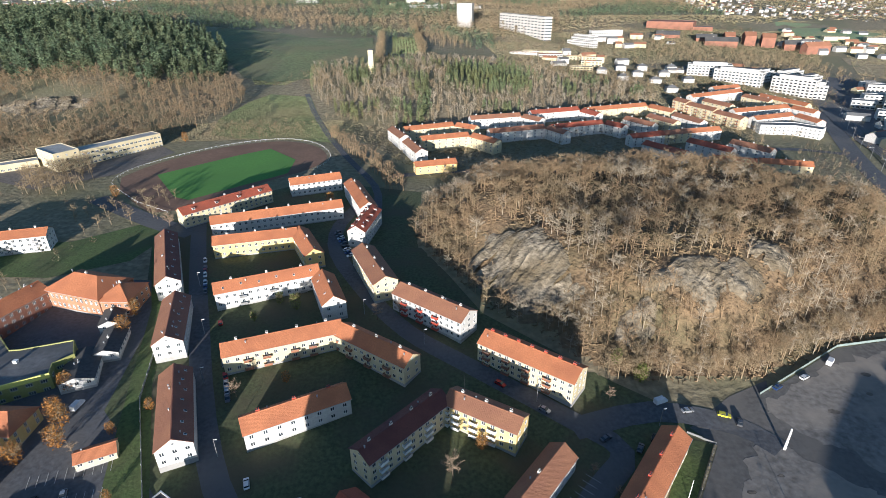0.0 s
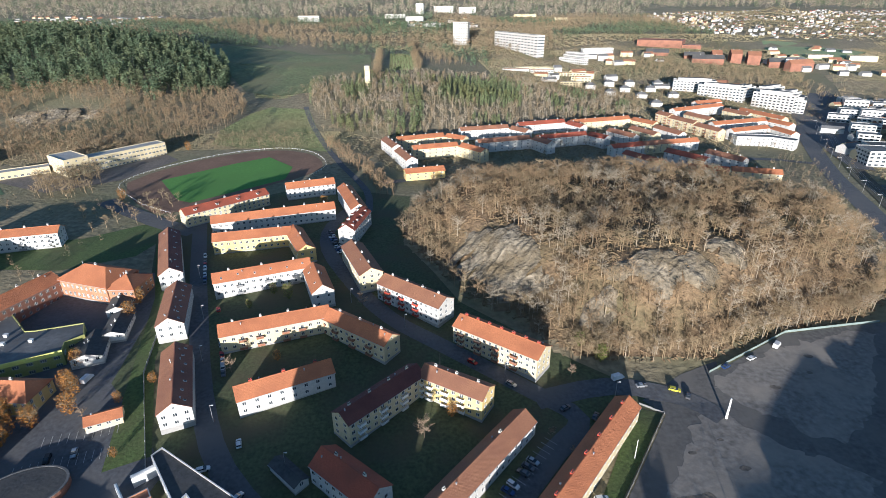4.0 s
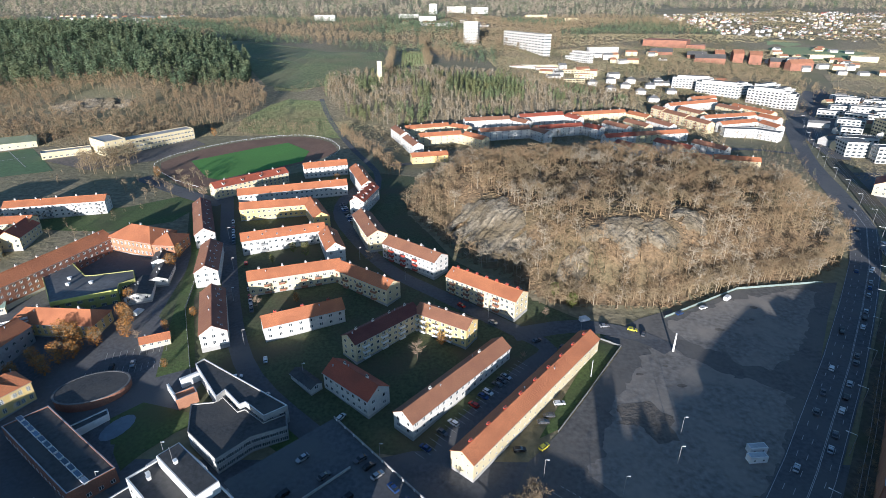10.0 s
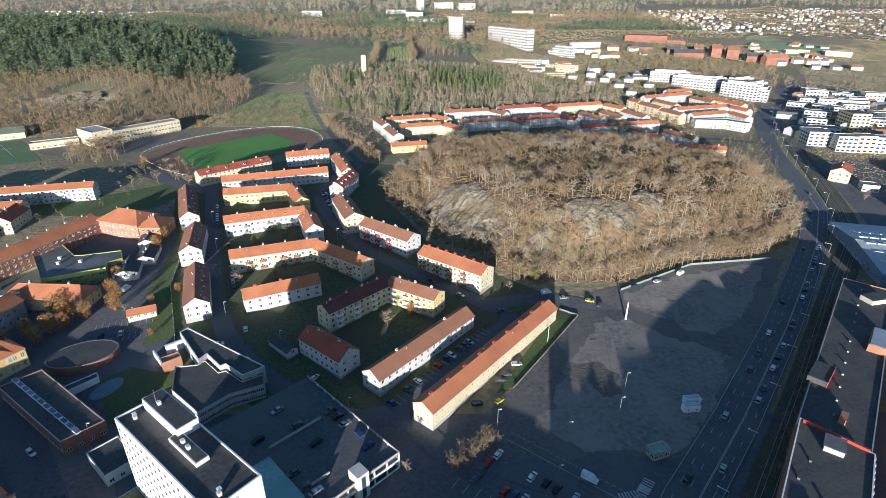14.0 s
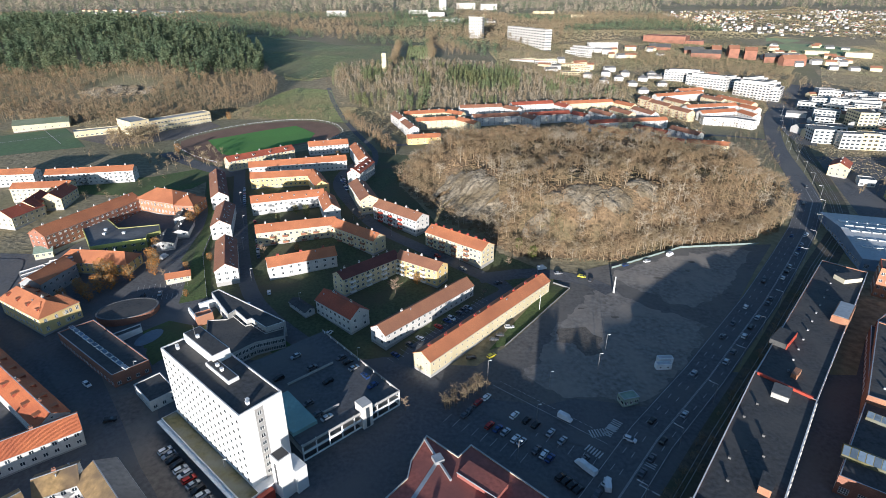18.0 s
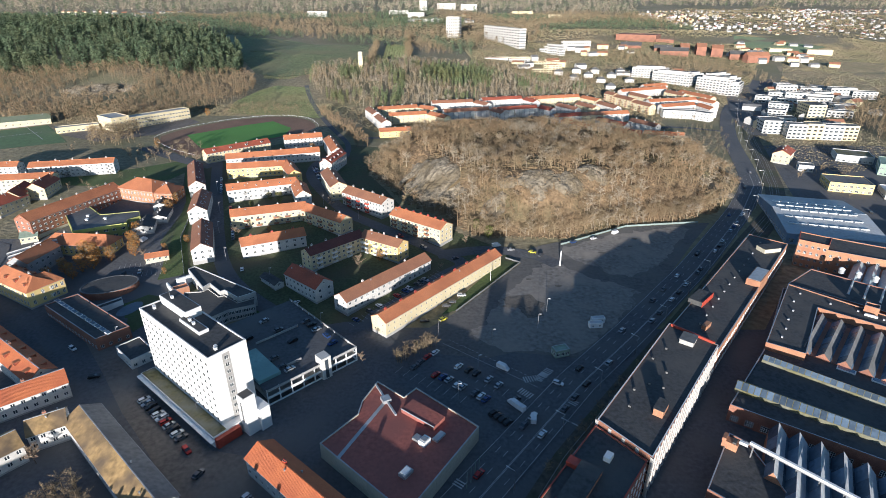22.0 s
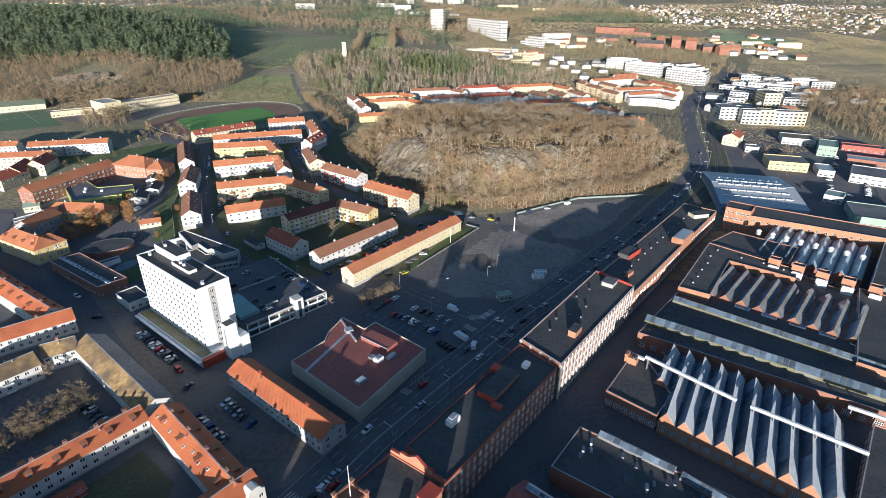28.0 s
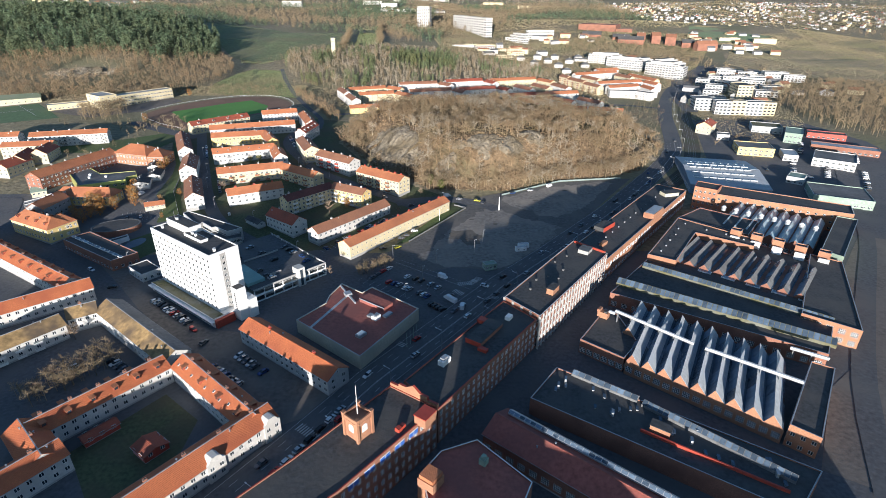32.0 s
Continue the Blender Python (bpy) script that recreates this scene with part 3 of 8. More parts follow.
# ---- bare granite on the hill ----
def outcrop(name, cx, cy, rx, ry, turn, label, tall=1.5, n=7):
    """Bare granite: a thing of several tilted slabs with steps and cracks between them."""
    rnd = random.Random(round(cx * 3 + cy))
    ob = thing(name, Matrix.Identity(4), label, "rock", "granite outcrops")
    c, s = math.cos(turn), math.sin(turn)
    cuts = sorted([-rx, rx] + [-rx + 2 * rx * (k + rnd.uniform(-0.3, 0.3)) / n for k in range(1, n)])
    for u0, u1 in zip(cuts, cuts[1:]):
        tilt, up, skew = rnd.uniform(0.02, 0.06), rnd.uniform(-0.25, 0.25), rnd.uniform(-0.25, 0.25)
        us = np.linspace(u0 - 0.5, u1 + 0.5, max(3, int((u1 - u0) / 0.9)))
        vs = np.linspace(-ry, ry, max(6, int(2 * ry / 0.95)))
        verts = []
        for v in vs:
            for u in us:
                uu = u + skew * v + 1.5 * noise.noise(Vector((v * 0.15, u0, 0.5)))
                x, y = cx + uu * c - v * s, cy + uu * s + v * c
                r = math.hypot(uu / rx, v / ry)
                q = Vector((x * 0.03 + y * 0.03, (y - x) * 0.2, 3.1))
                ridge = 1 - abs(noise.noise(q))
                step = noise.noise(Vector((x * 0.16, y * 0.16, 7.7))) + 0.5 * noise.noise(Vector((x * 0.5, y * 0.5, 1.7))) + 0.3 * noise.noise(Vector((x * 1.1, y * 1.1, 4.7)))
                edge = 1 - smooth(0.50, 1.0, r + 0.35 * noise.noise(Vector((x * 0.09, y * 0.09, 9.0))))
                verts.append((x, y, rough_ground(x, y) - 1.6 + edge * (1.9 + tall * (ridge - 0.45) + 0.75 * step + up + tilt * (u - u0) * 1.5)))
        k = len(us)
        faces = [(j * k + i, j * k + i + 1, (j + 1) * k + i + 1, (j + 1) * k + i) for j in range(len(vs) - 1) for i in range(k - 1)]
        me = bpy.data.meshes.new("slab")
        me.from_pydata(verts, [], faces)
        me.materials.append(M["rock"])
        new("slab", me).parent = ob
    return ob


ROCKS = ((4, 414, 40, 24, -0.95), (80, 388, 34, 14, 0.05), (212, 434, 17, 15, 0.5), (112, 405, 14, 12, -0.9), (44, 372, 12, 8, 0.2))
for cx, cy, rx, ry, turn in ROCKS:
    outcrop("rock_outcrop", cx, cy, rx, ry, turn, "grey weathered granite outcrop on the wooded hill")
outcrop("rock_outcrop", -408, 722, 50, 26, 0.3, "pale granite slab below the pine wood", 4)
outcrop("rock_outcrop", -72, 800, 30, 20, 0.2, "pale granite knoll below the stone tower", 4)

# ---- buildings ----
FLIGHT_SPOTS = [Vector(p) for p in ((-60, 200, 130), (0, 120, 130), (30, 0, 130))]  # rough spots along the camera's flight; only walls facing them get windows


def window_mesh(w, h, frame_mat, bars=1, rows=1):
    """A window: one frame with sash bars, and dark panes set back in its openings."""
    bm = bmesh.new()
    xs = [-w / 2 + w * k / (bars + 1) for k in range(bars + 2)]
    zs = [h * k / rows for k in range(rows + 1)]
    node = {(i, k): bm.verts.new((x, -0.07, z)) for i, x in enumerate(xs) for k, z in enumerate(zs)}
    for i in range(len(xs) - 1):
        for k in range(len(zs) - 1):
            o = [node[i, k], node[i + 1, k], node[i + 1, k + 1], node[i, k + 1]]
            e = 0.07
            c = [bm.verts.new(p) for p in ((xs[i] + e, -0.015, zs[k] + e), (xs[i + 1] - e, -0.015, zs[k] + e), (xs[i + 1] - e, -0.015, zs[k + 1] - e), (xs[i] + e, -0.015, zs[k + 1] - e))]
            bm.faces.new(c).material_index = 1
            for q in range(4):
                bm.faces.new((o[q], o[(q + 1) % 4], c[(q + 1) % 4], c[q]))
    rim = [node[0, 0], node[len(xs) - 1, 0], node[len(xs) - 1, len(zs) - 1], node[0, len(zs) - 1]]
    back = [bm.verts.new((v.co.x, 0.03, v.co.z)) for v in rim]
    for q in range(4):
        bm.faces.new((rim[(q + 1) % 4], rim[q], back[q], back[(q + 1) % 4]))
    me = bpy.data.meshes.new("window")
    bm.to_mesh(me)
    bm.free()
    me.materials.append(frame_mat)
    me.materials.append(M["glass"])
    return me


WIN = {
    "std": window_mesh(1.3, 1.35, M["frame_white"]),
    "small": window_mesh(0.75, 0.7, M["frame_white"], 0),
    "wide": window_mesh(2.1, 1.4, M["frame_white"], 2),
    "tall": window_mesh(1.2, 1.9, M["frame_white"], 1, 3),
    "band": window_mesh(2.6, 1.5, M["frame_white"], 3),
    "dark": window_mesh(1.2, 1.35, M["frame_dark"]),
    "shop": window_mesh(3.2, 2.2, M["frame_white"], 2),
    "works": window_mesh(2.4, 2.3, M["frame_white"], 3, 3),
}


def balcony_mesh():
    bm = bmesh.new()
    box(bm, -1.5, 1.5, -1.25, 0.0, -0.12, 0.03)
    box(bm, -1.5, 1.5, -1.25, -1.20, 0.1, 1.0)
    box(bm, -1.5, -1.45, -1.2, 0.0, 0.1, 1.0)
    box(bm, 1.45, 1.5, -1.2, 0.0, 0.1, 1.0)
    box(bm, -1.52, 1.52, -1.28, -1.18, 1.0, 1.06, 1)
    me = bpy.data.meshes.new("balcony")
    bm.to_mesh(me)
    bm.free()
    return me


def balcony_kind(mat):
    me = balcony_mesh()
    me.materials.append(mat)
    me.materials.append(M["steel"])
    return me


BALC = {"white": balcony_kind(M["frame_white"]), "red": balcony_kind(M["red_paint"]), "grey": balcony_kind(M["steel"]), "dark": balcony_kind(M["brown"])}


def chimney_mesh(mat, w, h):
    bm = bmesh.new()
    box(bm, -w / 2, w / 2, -0.35, 0.35, -1.2, h)
    box(bm, -w / 2 - 0.07, w / 2 + 0.07, -0.42, 0.42, h, h + 0.14, 1)
    for x in (-w / 4, w / 4):
        box(bm, x - 0.13, x + 0.13, -0.13, 0.13, h + 0.14, h + 0.4)
    me = bpy.data.meshes.new("chimney")
    bm.to_mesh(me)
    bm.free()
    me.materials.append(mat)
    me.materials.append(M["felt"])
    return me


CHIM = {"white": chimney_mesh(M["white"], 0.9, 1.0), "brick": chimney_mesh(M["brick"], 1.1, 1.0), "red": chimney_mesh(M["red_paint"], 1.3, 0.9)}


def dormer_mesh(roof_mat, wall_mat):
    """A roof dormer with its own small roof: front at y = 0, running back into the slope."""
    bm = bmesh.new()
    box(bm, -0.8, 0.8, 0, 2.4, -0.3, 1.15, 0)
    box(bm, -0.95, 0.95, -0.2, 2.6, 1.15, 1.27, 1)
    box(bm, -0.55, 0.55, -0.05, 0.02, 0.1, 1.0, 2)
    me = bpy.data.meshes.new("dormer")
    bm.to_mesh(me)
    bm.free()
    for m in (wall_mat, roof_mat, M["glass"]):
        me.materials.append(m)
    return me


def hatch_mesh():
    bm = bmesh.new()
    box(bm, -0.4, 0.4, -0.5, 0.5, -0.1, 0.14, 0)
    box(bm, -0.32, 0.32, -0.42, 0.42, 0.14, 0.17, 1)
    me = bpy.data.meshes.new("roof_hatch")
    bm.to_mesh(me)
    bm.free()
    me.materials.append(M["frame_white"])
    me.materials.append(M["glass"])
    return me


def pipe_mesh():
    bm = bmesh.new()
    box(bm, -0.16, 0.16, -0.16, 0.16, -0.5, 0.55, 0)
    box(bm, -0.24, 0.24, -0.24, 0.24, 0.55, 0.68, 0)
    me = bpy.data.meshes.new("roof_vent")
    bm.to_mesh(me)
    bm.free()
    me.materials.append(M["sheet"])
    return me


HATCH, VENT = hatch_mesh(), pipe_mesh()
SLATE_DORM = {k: dormer_mesh(M[k], M["white"] if k != "orange" else M["red"]) for k in ("red", "shade_maroon", "orange", "brown")}


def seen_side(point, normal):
    return any((c - point).normalized().dot(normal) > 0.14 for c in FLIGHT_SPOTS)


def on_wall(ob, mesh, name, x, y, z, turn):
    """A piece set on a wall: turn is the wall's outward heading in degrees from -y."""
    return place(name, mesh, ob, pose(x, y, z, 0, 0, turn))


def house(name, label, A, B, w, h, rise, wall, roof, rows=2, gap=3.0, ridge="ab", hip=0.0, win="std", base_win=False, chimneys=2, chim="white",
          balc=None, balc_at=(), hatches=0, vents=2, dorm=None, dormers=0, roof2=None, over=0.35, plain=False, gable_cols=None, category="apartment building", group="apartment buildings", sink=0.0):
    """A pitched-roof building. A and B: eave corners of one long wall, the body lying to the left of A towards B. roof2: the far slope's tiles."""
    A, B = Vector(A), Vector(B)
    if ridge != "ab":
        d = (B - A).normalized()
        n = Vector((-d.y, d.x))
        A, B, w = B, B + n * w, (B - A).length
    d = B - A
    L = d.length
    d.normalize()
    n = Vector((-d.y, d.x))
    z0 = (g(*A) + g(*B)) / 2 - sink
    ob = thing(name, Matrix.Translation((*A, z0)) @ Matrix.Rotation(math.atan2(d.y, d.x), 4, "Z"), label, category, group)
    zb = min(g(*(A + d * a + n * b)) for a in (0, L) for b in (0, w)) - z0 - 0.6
    bm = bmesh.new()
    e = h + rise - 0.02
    k = hip * w / 2
    ends = [bm.verts.new(p) for p in ((0, 0, zb), (L, 0, zb), (L, w, zb), (0, w, zb), (0, 0, h), (L, 0, h), (L, w, h), (0, w, h), (k, w / 2, e), (L - k, w / 2, e))]
    for f in ((0, 1, 5, 4), (2, 3, 7, 6), (1, 2, 6, 9, 5), (3, 0, 4, 8, 7), (4, 5, 9, 8), (6, 7, 8, 9)) if not k else ((0, 1, 5, 4), (2, 3, 7, 6), (1, 2, 6, 5), (3, 0, 4, 7), (4, 5, 6, 7)):
        bm.faces.new([ends[i] for i in f])
    part("wall", bm, wall, ob)
    if not plain:
        bm = bmesh.new()
        box(bm, -0.04, L + 0.04, -0.04, w + 0.04, zb, min(0.55, h * 0.1) + 0.1)
        part("plinth", bm, M["concrete"], ob)
    # roof slabs
    s = rise / (w / 2)
    for side in (0, 1):
        bm = bmesh.new()
        lo, t = h - over * s + 0.08, 0.16
        o = over
        if not k:
            quad = [(-o, -o, lo), (L + o, -o, lo), (L + o, w / 2, h + rise + 0.08), (-o, w / 2, h + rise + 0.08)]
        else:
            quad = [(-o, -o, lo), (L + o, -o, lo), (L - k, w / 2, h + rise + 0.08), (k, w / 2, h + rise + 0.08)]
        if side:
            quad = [(L - x, w - y, z) for x, y, z in quad]
        top = [bm.verts.new((x, y, z + t)) for x, y, z in quad]
        low = [bm.verts.new(q) for q in quad]
        bm.faces.new(top)
        bm.faces.new(low[::-1])
        for i in range(4):
            bm.faces.new((low[i], low[(i + 1) % 4], top[(i + 1) % 4], top[i]))
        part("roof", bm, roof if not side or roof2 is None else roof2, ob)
    if k:
        for side in (0, 1):
            bm = bmesh.new()
            tri = [(-over, w + over, h - over * s + 0.08), (-over, -over, h - over * s + 0.08), (k, w / 2, h + rise + 0.08)]
            if side:
                tri = [(L - x, w - y, z) for x, y, z in tri]
            top = [bm.verts.new((x, y, z + 0.16)) for x, y, z in tri]
            low = [bm.verts.new(q) for q in tri]
            bm.faces.new(top)
            bm.faces.new(low[::-1])
            for i in range(3):
                bm.faces.new((low[i], low[(i + 1) % 3], top[(i + 1) % 3], top[i]))
            part("roof_hip", bm, roof, ob)
    if not plain:
        bm = bmesh.new()
        box(bm, k - (0 if k else over), L - k + (0 if k else over), w / 2 - 0.16, w / 2 + 0.16, h + rise + 0.14, h + rise + 0.32)
        part("ridge", bm, M["sheet"] if group == "courtyard blocks" else roof, ob)
    mw = ob.matrix_world
    # gutters and windows on the sides that come into view
    floor_h = (h - 0.9) / max(1, rows)
    walls = ((0, Vector((0, -1, 0)), L, lambda u: (u, 0)), (180, Vector((0, 1, 0)), L, lambda u: (L - u, w)),
             (90, Vector((1, 0, 0)), w, lambda u: (L, u)), (-90, Vector((-1, 0, 0)), w, lambda u: (0, w - u)))
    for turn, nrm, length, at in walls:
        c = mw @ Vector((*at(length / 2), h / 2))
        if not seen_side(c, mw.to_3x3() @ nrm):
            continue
        long_wall = abs(turn) != 90
        if long_wall and not plain:
            bm = bmesh.new()
            y = -over - 0.1 if turn == 0 else w + over - 0.02
            zz = h - over * s + 0.05
            box(bm, -over, L + over, y, y + 0.12, zz - 0.02, zz + 0.12)
            part("gutter", bm, M["sheet"], ob)
        if long_wall:
            cols = max(2, round(length / gap))
        else:
            cols = gable_cols if gable_cols is not None else max(1, round(length / 4.2))
        if cols:
            step = length / cols
            for r in range(rows):
                for q in range(cols):
                    u = step * (q + 0.5)
                    x, y = at(u)
                    z = 0.9 + floor_h * r + 0.75
                    if balc and long_wall and turn == balc_at[0] and q in balc_at[1] and r >= balc_at[2]:
                        on_wall(ob, BALC[balc], "balcony", x, y, z - 0.75, turn)
                    on_wall(ob, WIN[win], "window", x, y, z, turn)
            if base_win and long_wall:
                for q in range(0, cols, 2):
                    x, y = at(step * (q + 0.5))
                    on_wall(ob, WIN["small"], "basement_window", x, y, 0.35, turn)
        if not long_wall and not k and rise > 2.5 and not plain:
            x, y = at(length / 2)
            on_wall(ob, WIN["small"], "attic_window", x, y, h + rise * 0.3, turn)
    for q in range(chimneys):
        place("chimney", CHIM[chim], ob, pose(L * (q + 0.5) / chimneys, w / 2 + 0.5, h + rise, 0, 0, 0))
    rnd = random.Random(name + str(round(A.x)))
    ang = math.degrees(math.atan2(rise, w / 2))
    for q in range(hatches):
        u = L * (q + 0.5) / hatches
        f = 0.5 if q % 2 else 0.35
        place("roof_hatch", HATCH, ob, pose(u, w / 2 * f, h + rise * f + 0.3, ang, 0, 0))
    for q in range(vents):
        f = rnd.uniform(0.55, 0.9)
        place("roof_vent", VENT, ob, pose(rnd.uniform(1.5, L - 1.5), w / 2 * f if q % 2 else w - w / 2 * f, h + rise * f + 0.3))
    if dorm:
        for q in range(dormers):
            u = L * (q + 0.5) / dormers
            for side in (0, 1):
                f = 0.28
                place("dormer", SLATE_DORM[dorm], ob, pose(u, w / 2 * f if not side else w - w / 2 * f, h + rise * f + 0.35, 0, 0, 180 * side))
    return ob


def flat(name, label, poly, h, wall, roof, rows=2, gap=3.4, win="std", parapet=0.5, coping=None, z0=None, sides=None, category="building", group="", sill=0.9, floor_h=None, group_things=""):
    """A flat-roofed building over a polygon: walls, roof deck, parapet with coping, windows on the sides that come into view."""
    poly = ccw(poly)
    cx, cy = sum(p[0] for p in poly) / len(poly), sum(p[1] for p in poly) / len(poly)
    zg = min(g(*p) for p in poly) if z0 is None else z0
    ob = thing(name, Matrix.Translation((cx, cy, zg)), label, category, group)
    loc = [(x - cx, y - cy) for x, y in poly]
    bm = bmesh.new()
    prism(bm, loc, -0.6, h - 0.02)
    part("wall", bm, wall, ob)
    inner = []
    N = len(loc)
    for i in range(N):
        a, b, c = Vector(loc[i - 1]), Vector(loc[i]), Vector(loc[(i + 1) % N])
        d1, d2 = (b - a).normalized(), (c - b).normalized()
        n1, n2 = Vector((-d1.y, d1.x)), Vector((-d2.y, d2.x))
        k = 0.35 / max(0.3, 1 + n1.dot(n2))
        inner.append(tuple(b + (n1 + n2) * k))
    bm = bmesh.new()
    prism(bm, inner, h - 0.1, h + 0.06)
    part("roof", bm, roof, ob)
    if parapet:
        bm = bmesh.new()
        for i in range(N):
            j = (i + 1) % N
            q = [loc[i], loc[j], inner[j], inner[i]]
            prism(bm, q, h - 0.02, h + parapet, 0, 1)
        part("parapet", bm, [wall, coping or M["sheet"]], ob)
    fh = floor_h or (h - 0.4) / max(rows, 1)
    for i in range(N):
        a, b = Vector(loc[i]), Vector(loc[(i + 1) % N])
        d = b - a
        ln = d.length
        if ln < 3 or rows < 1 or (sides is not None and i not in sides):
            continue
        d.normalize()
        nrm = Vector((d.y, -d.x, 0))
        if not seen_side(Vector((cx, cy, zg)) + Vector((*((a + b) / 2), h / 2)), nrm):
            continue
        cols = max(1, round(ln / gap))
        turn = math.degrees(math.atan2(nrm.x, -nrm.y))
        for r in range(rows):
            for q in range(cols):
                p = a + d * (ln * (q + 0.5) / cols)
                on_wall(ob, WIN[win], "window", p.x, p.y, sill + fh * r, turn)
    return ob


def quad(A, B, w):
    """The corners of a rectangle with one side from A to B, lying to its left."""
    A, B = Vector(A), Vector(B)
    d = (B - A).normalized()
    n = Vector((-d.y, d.x)) * w
    return [tuple(A), tuple(B), tuple(B + n), tuple(A + n)]

# ---- the housing estate ----
W, C, Y = M["white"], M["cream"], M["yellow"]
OR, BR, RD, MA = M["orange"], M["brown"], M["red"], M["shade_maroon"]
house("apartment_building", "long cream two-storey block with an orange tile roof beside a lawn", (-10.2, 253.6), (44.7, 320.5), 9.0, 6.9, 2.6, C, OR, 2, 3.4, win="small", chimneys=9, chim="red")
house("apartment_building", "long white block with a brown tile roof beside parked cars", (-29.8, 270.3), (7.1, 314.0), 9.1, 6.5, 3.0, W, BR, 2, 3.6, chimneys=2)
house("apartment_building", "short white house with a red hip-ended tile roof", (-65.0, 295.5), (-46.1, 279.9), 10.5, 7.5, 3.6, W, RD, 2, 3.2, chimneys=2)
# the tower's shadow is put into this wing's roof colour
house("apartment_building", "yellowish wing with balconies, roof coloured dark for the tower's shadow", (-54.7, 308.4), (-30.5, 333.5), 9.2, 9.0, 2.6, C, M["shade_maroon"], 3, 3.3, balc="white", balc_at=(0, (1, 4, 7, 10), 0), chimneys=4)
house("apartment_building", "yellow wing with white balconies and a brown tile roof", (-33.0, 332.8), (-10.7, 319.1), 9.6, 9.0, 2.6, Y, BR, 3, 3.3, balc="white", balc_at=(0, (1, 3, 5), 0), chimneys=3)
house("apartment_building", "cream three-storey block with balconies and an orange roof", (-19.4, 363.4), (11.6, 339.4), 11.4, 9.2, 3.0, C, OR, 3, 2.9, balc="dark", balc_at=(0, (1, 4, 7, 10), 0), chimneys=7, chim="red")
house("apartment_building", "white three-storey block with red balconies and a brown roof", (-53.9, 395.4), (-25.5, 372.3), 11.2, 9.0, 3.0, W, BR, 3, 2.9, balc="red", balc_at=(0, (2, 5, 8), 0), chimneys=4)
house("apartment_building", "cream block with a brown tile roof along the curved street", (-76.2, 432.5), (-62.2, 399.2), 11.3, 9.0, 3.0, C, BR, 3, 3.3, chimneys=3)
house("apartment_building", "white block with a red roof full of dormers", (-71.8, 450.7), (-65.9, 480.8), 9.5, 9.0, 3.2, W, RD, 3, 3.3, dorm="red", dormers=4, chimneys=2)
house("apartment_building", "white block with an orange roof along the curved street", (-93.6, 524.3), (-77.8, 481.7), 10.0, 9.0, 3.0, W, OR, 3, 3.3, chimneys=3)
house("apartment_building", "white block with an orange roof near the playing field", (-127.4, 522.9), (-96.7, 534.5), 10.0, 8.0, 3.0, W, OR, 3, 3.3, chimneys=3)
house("apartment_building", "cream block with a red roof beside the playing field", (-176.4, 476.3), (-137.3, 514.7), 10.0, 8.0, 3.0, C, RD, 3, 3.3, dorm="red", dormers=4, chimneys=3)
house("apartment_building", "long white block with an orange tile roof", (-157.2, 465.3), (-88.9, 488.4), 9.5, 7.5, 3.0, W, OR, 2, 3.3, chimneys=6)
house("apartment_building", "yellow block with an orange tile roof", (-147.3, 440.8), (-107.0, 450.5), 9.5, 7.5, 3.0, Y, OR, 2, 3.3, chimneys=3)
house("apartment_building", "yellow cross wing with an orange tile roof", (-111.7, 455.5), (-98.2, 427.6), 9.5, 7.5, 3.0, Y, OR, 2, 3.3, chimneys=1)
house("apartment_building", "white block with balconies and an orange roof", (-130.1, 395.5), (-88.0, 412.0), 9.5, 8.0, 3.0, W, OR, 2, 3.3, balc="grey", balc_at=(0, (3, 7, 11), 0), hatches=6, chimneys=3)
house("apartment_building", "white cross wing with an orange roof and skylights", (-91.2, 408.9), (-82.2, 385.9), 10.0, 8.0, 3.6, W, OR, 2, 3.3, hatches=2, chimneys=1)
house("apartment_building", "long cream block with balconies and an orange roof", (-113.3, 355.7), (-71.5, 370.5), 9.5, 8.0, 3.0, C, OR, 2, 3.3, balc="dark", balc_at=(0, (2, 4, 7, 9, 12), 0), chimneys=4)
house("apartment_building", "cream angled wing with an orange roof", (-74.8, 369.5), (-46.8, 349.0), 9.6, 8.0, 3.0, C, OR, 2, 3.3, balc="dark", balc_at=(0, (2, 5, 8), 0), chimneys=3)
house("apartment_building", "white two-storey block with an orange tile roof on a lawn", (-95.2, 321.5), (-64.2, 337.0), 9.2, 7.0, 3.2, W, OR, 2, 4.4, chimneys=3, chim="red")
# row houses: the right slope gets darker tiles to stand for its shade
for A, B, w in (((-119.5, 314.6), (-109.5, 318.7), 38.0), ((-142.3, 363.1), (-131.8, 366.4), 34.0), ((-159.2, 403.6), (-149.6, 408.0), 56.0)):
    house("apartment_building", "white gabled row house, brown roof darkened on its shaded slope, many skylights", A, B, w, 7.0, 3.4, W, M["shade_brown"] if w < 50 else MA, 2, 3.2, ridge="w", hatches=7, vents=6, chimneys=0, roof2=BR)
house("apartment_building", "white three-storey slab with balconies and an orange roof", (-292.8, 438.1), (-237.6, 452.4), 11.0, 9.0, 2.6, W, OR, 3, 3.3, balc="grey", balc_at=(0, (3, 7, 11, 15), 0), chimneys=5)
house("apartment_building", "white slab with an orange roof behind the school", (-339.1, 435.1), (-304.1, 442.3), 11.0, 9.0, 2.6, W, OR, 3, 3.3, chimneys=3)
house("apartment_building", "cream slab with an orange-brown roof", (-297.6, 412.2), (-262.8, 419.2), 11.0, 9.0, 2.6, C, OR, 3, 3.3, chimneys=3)


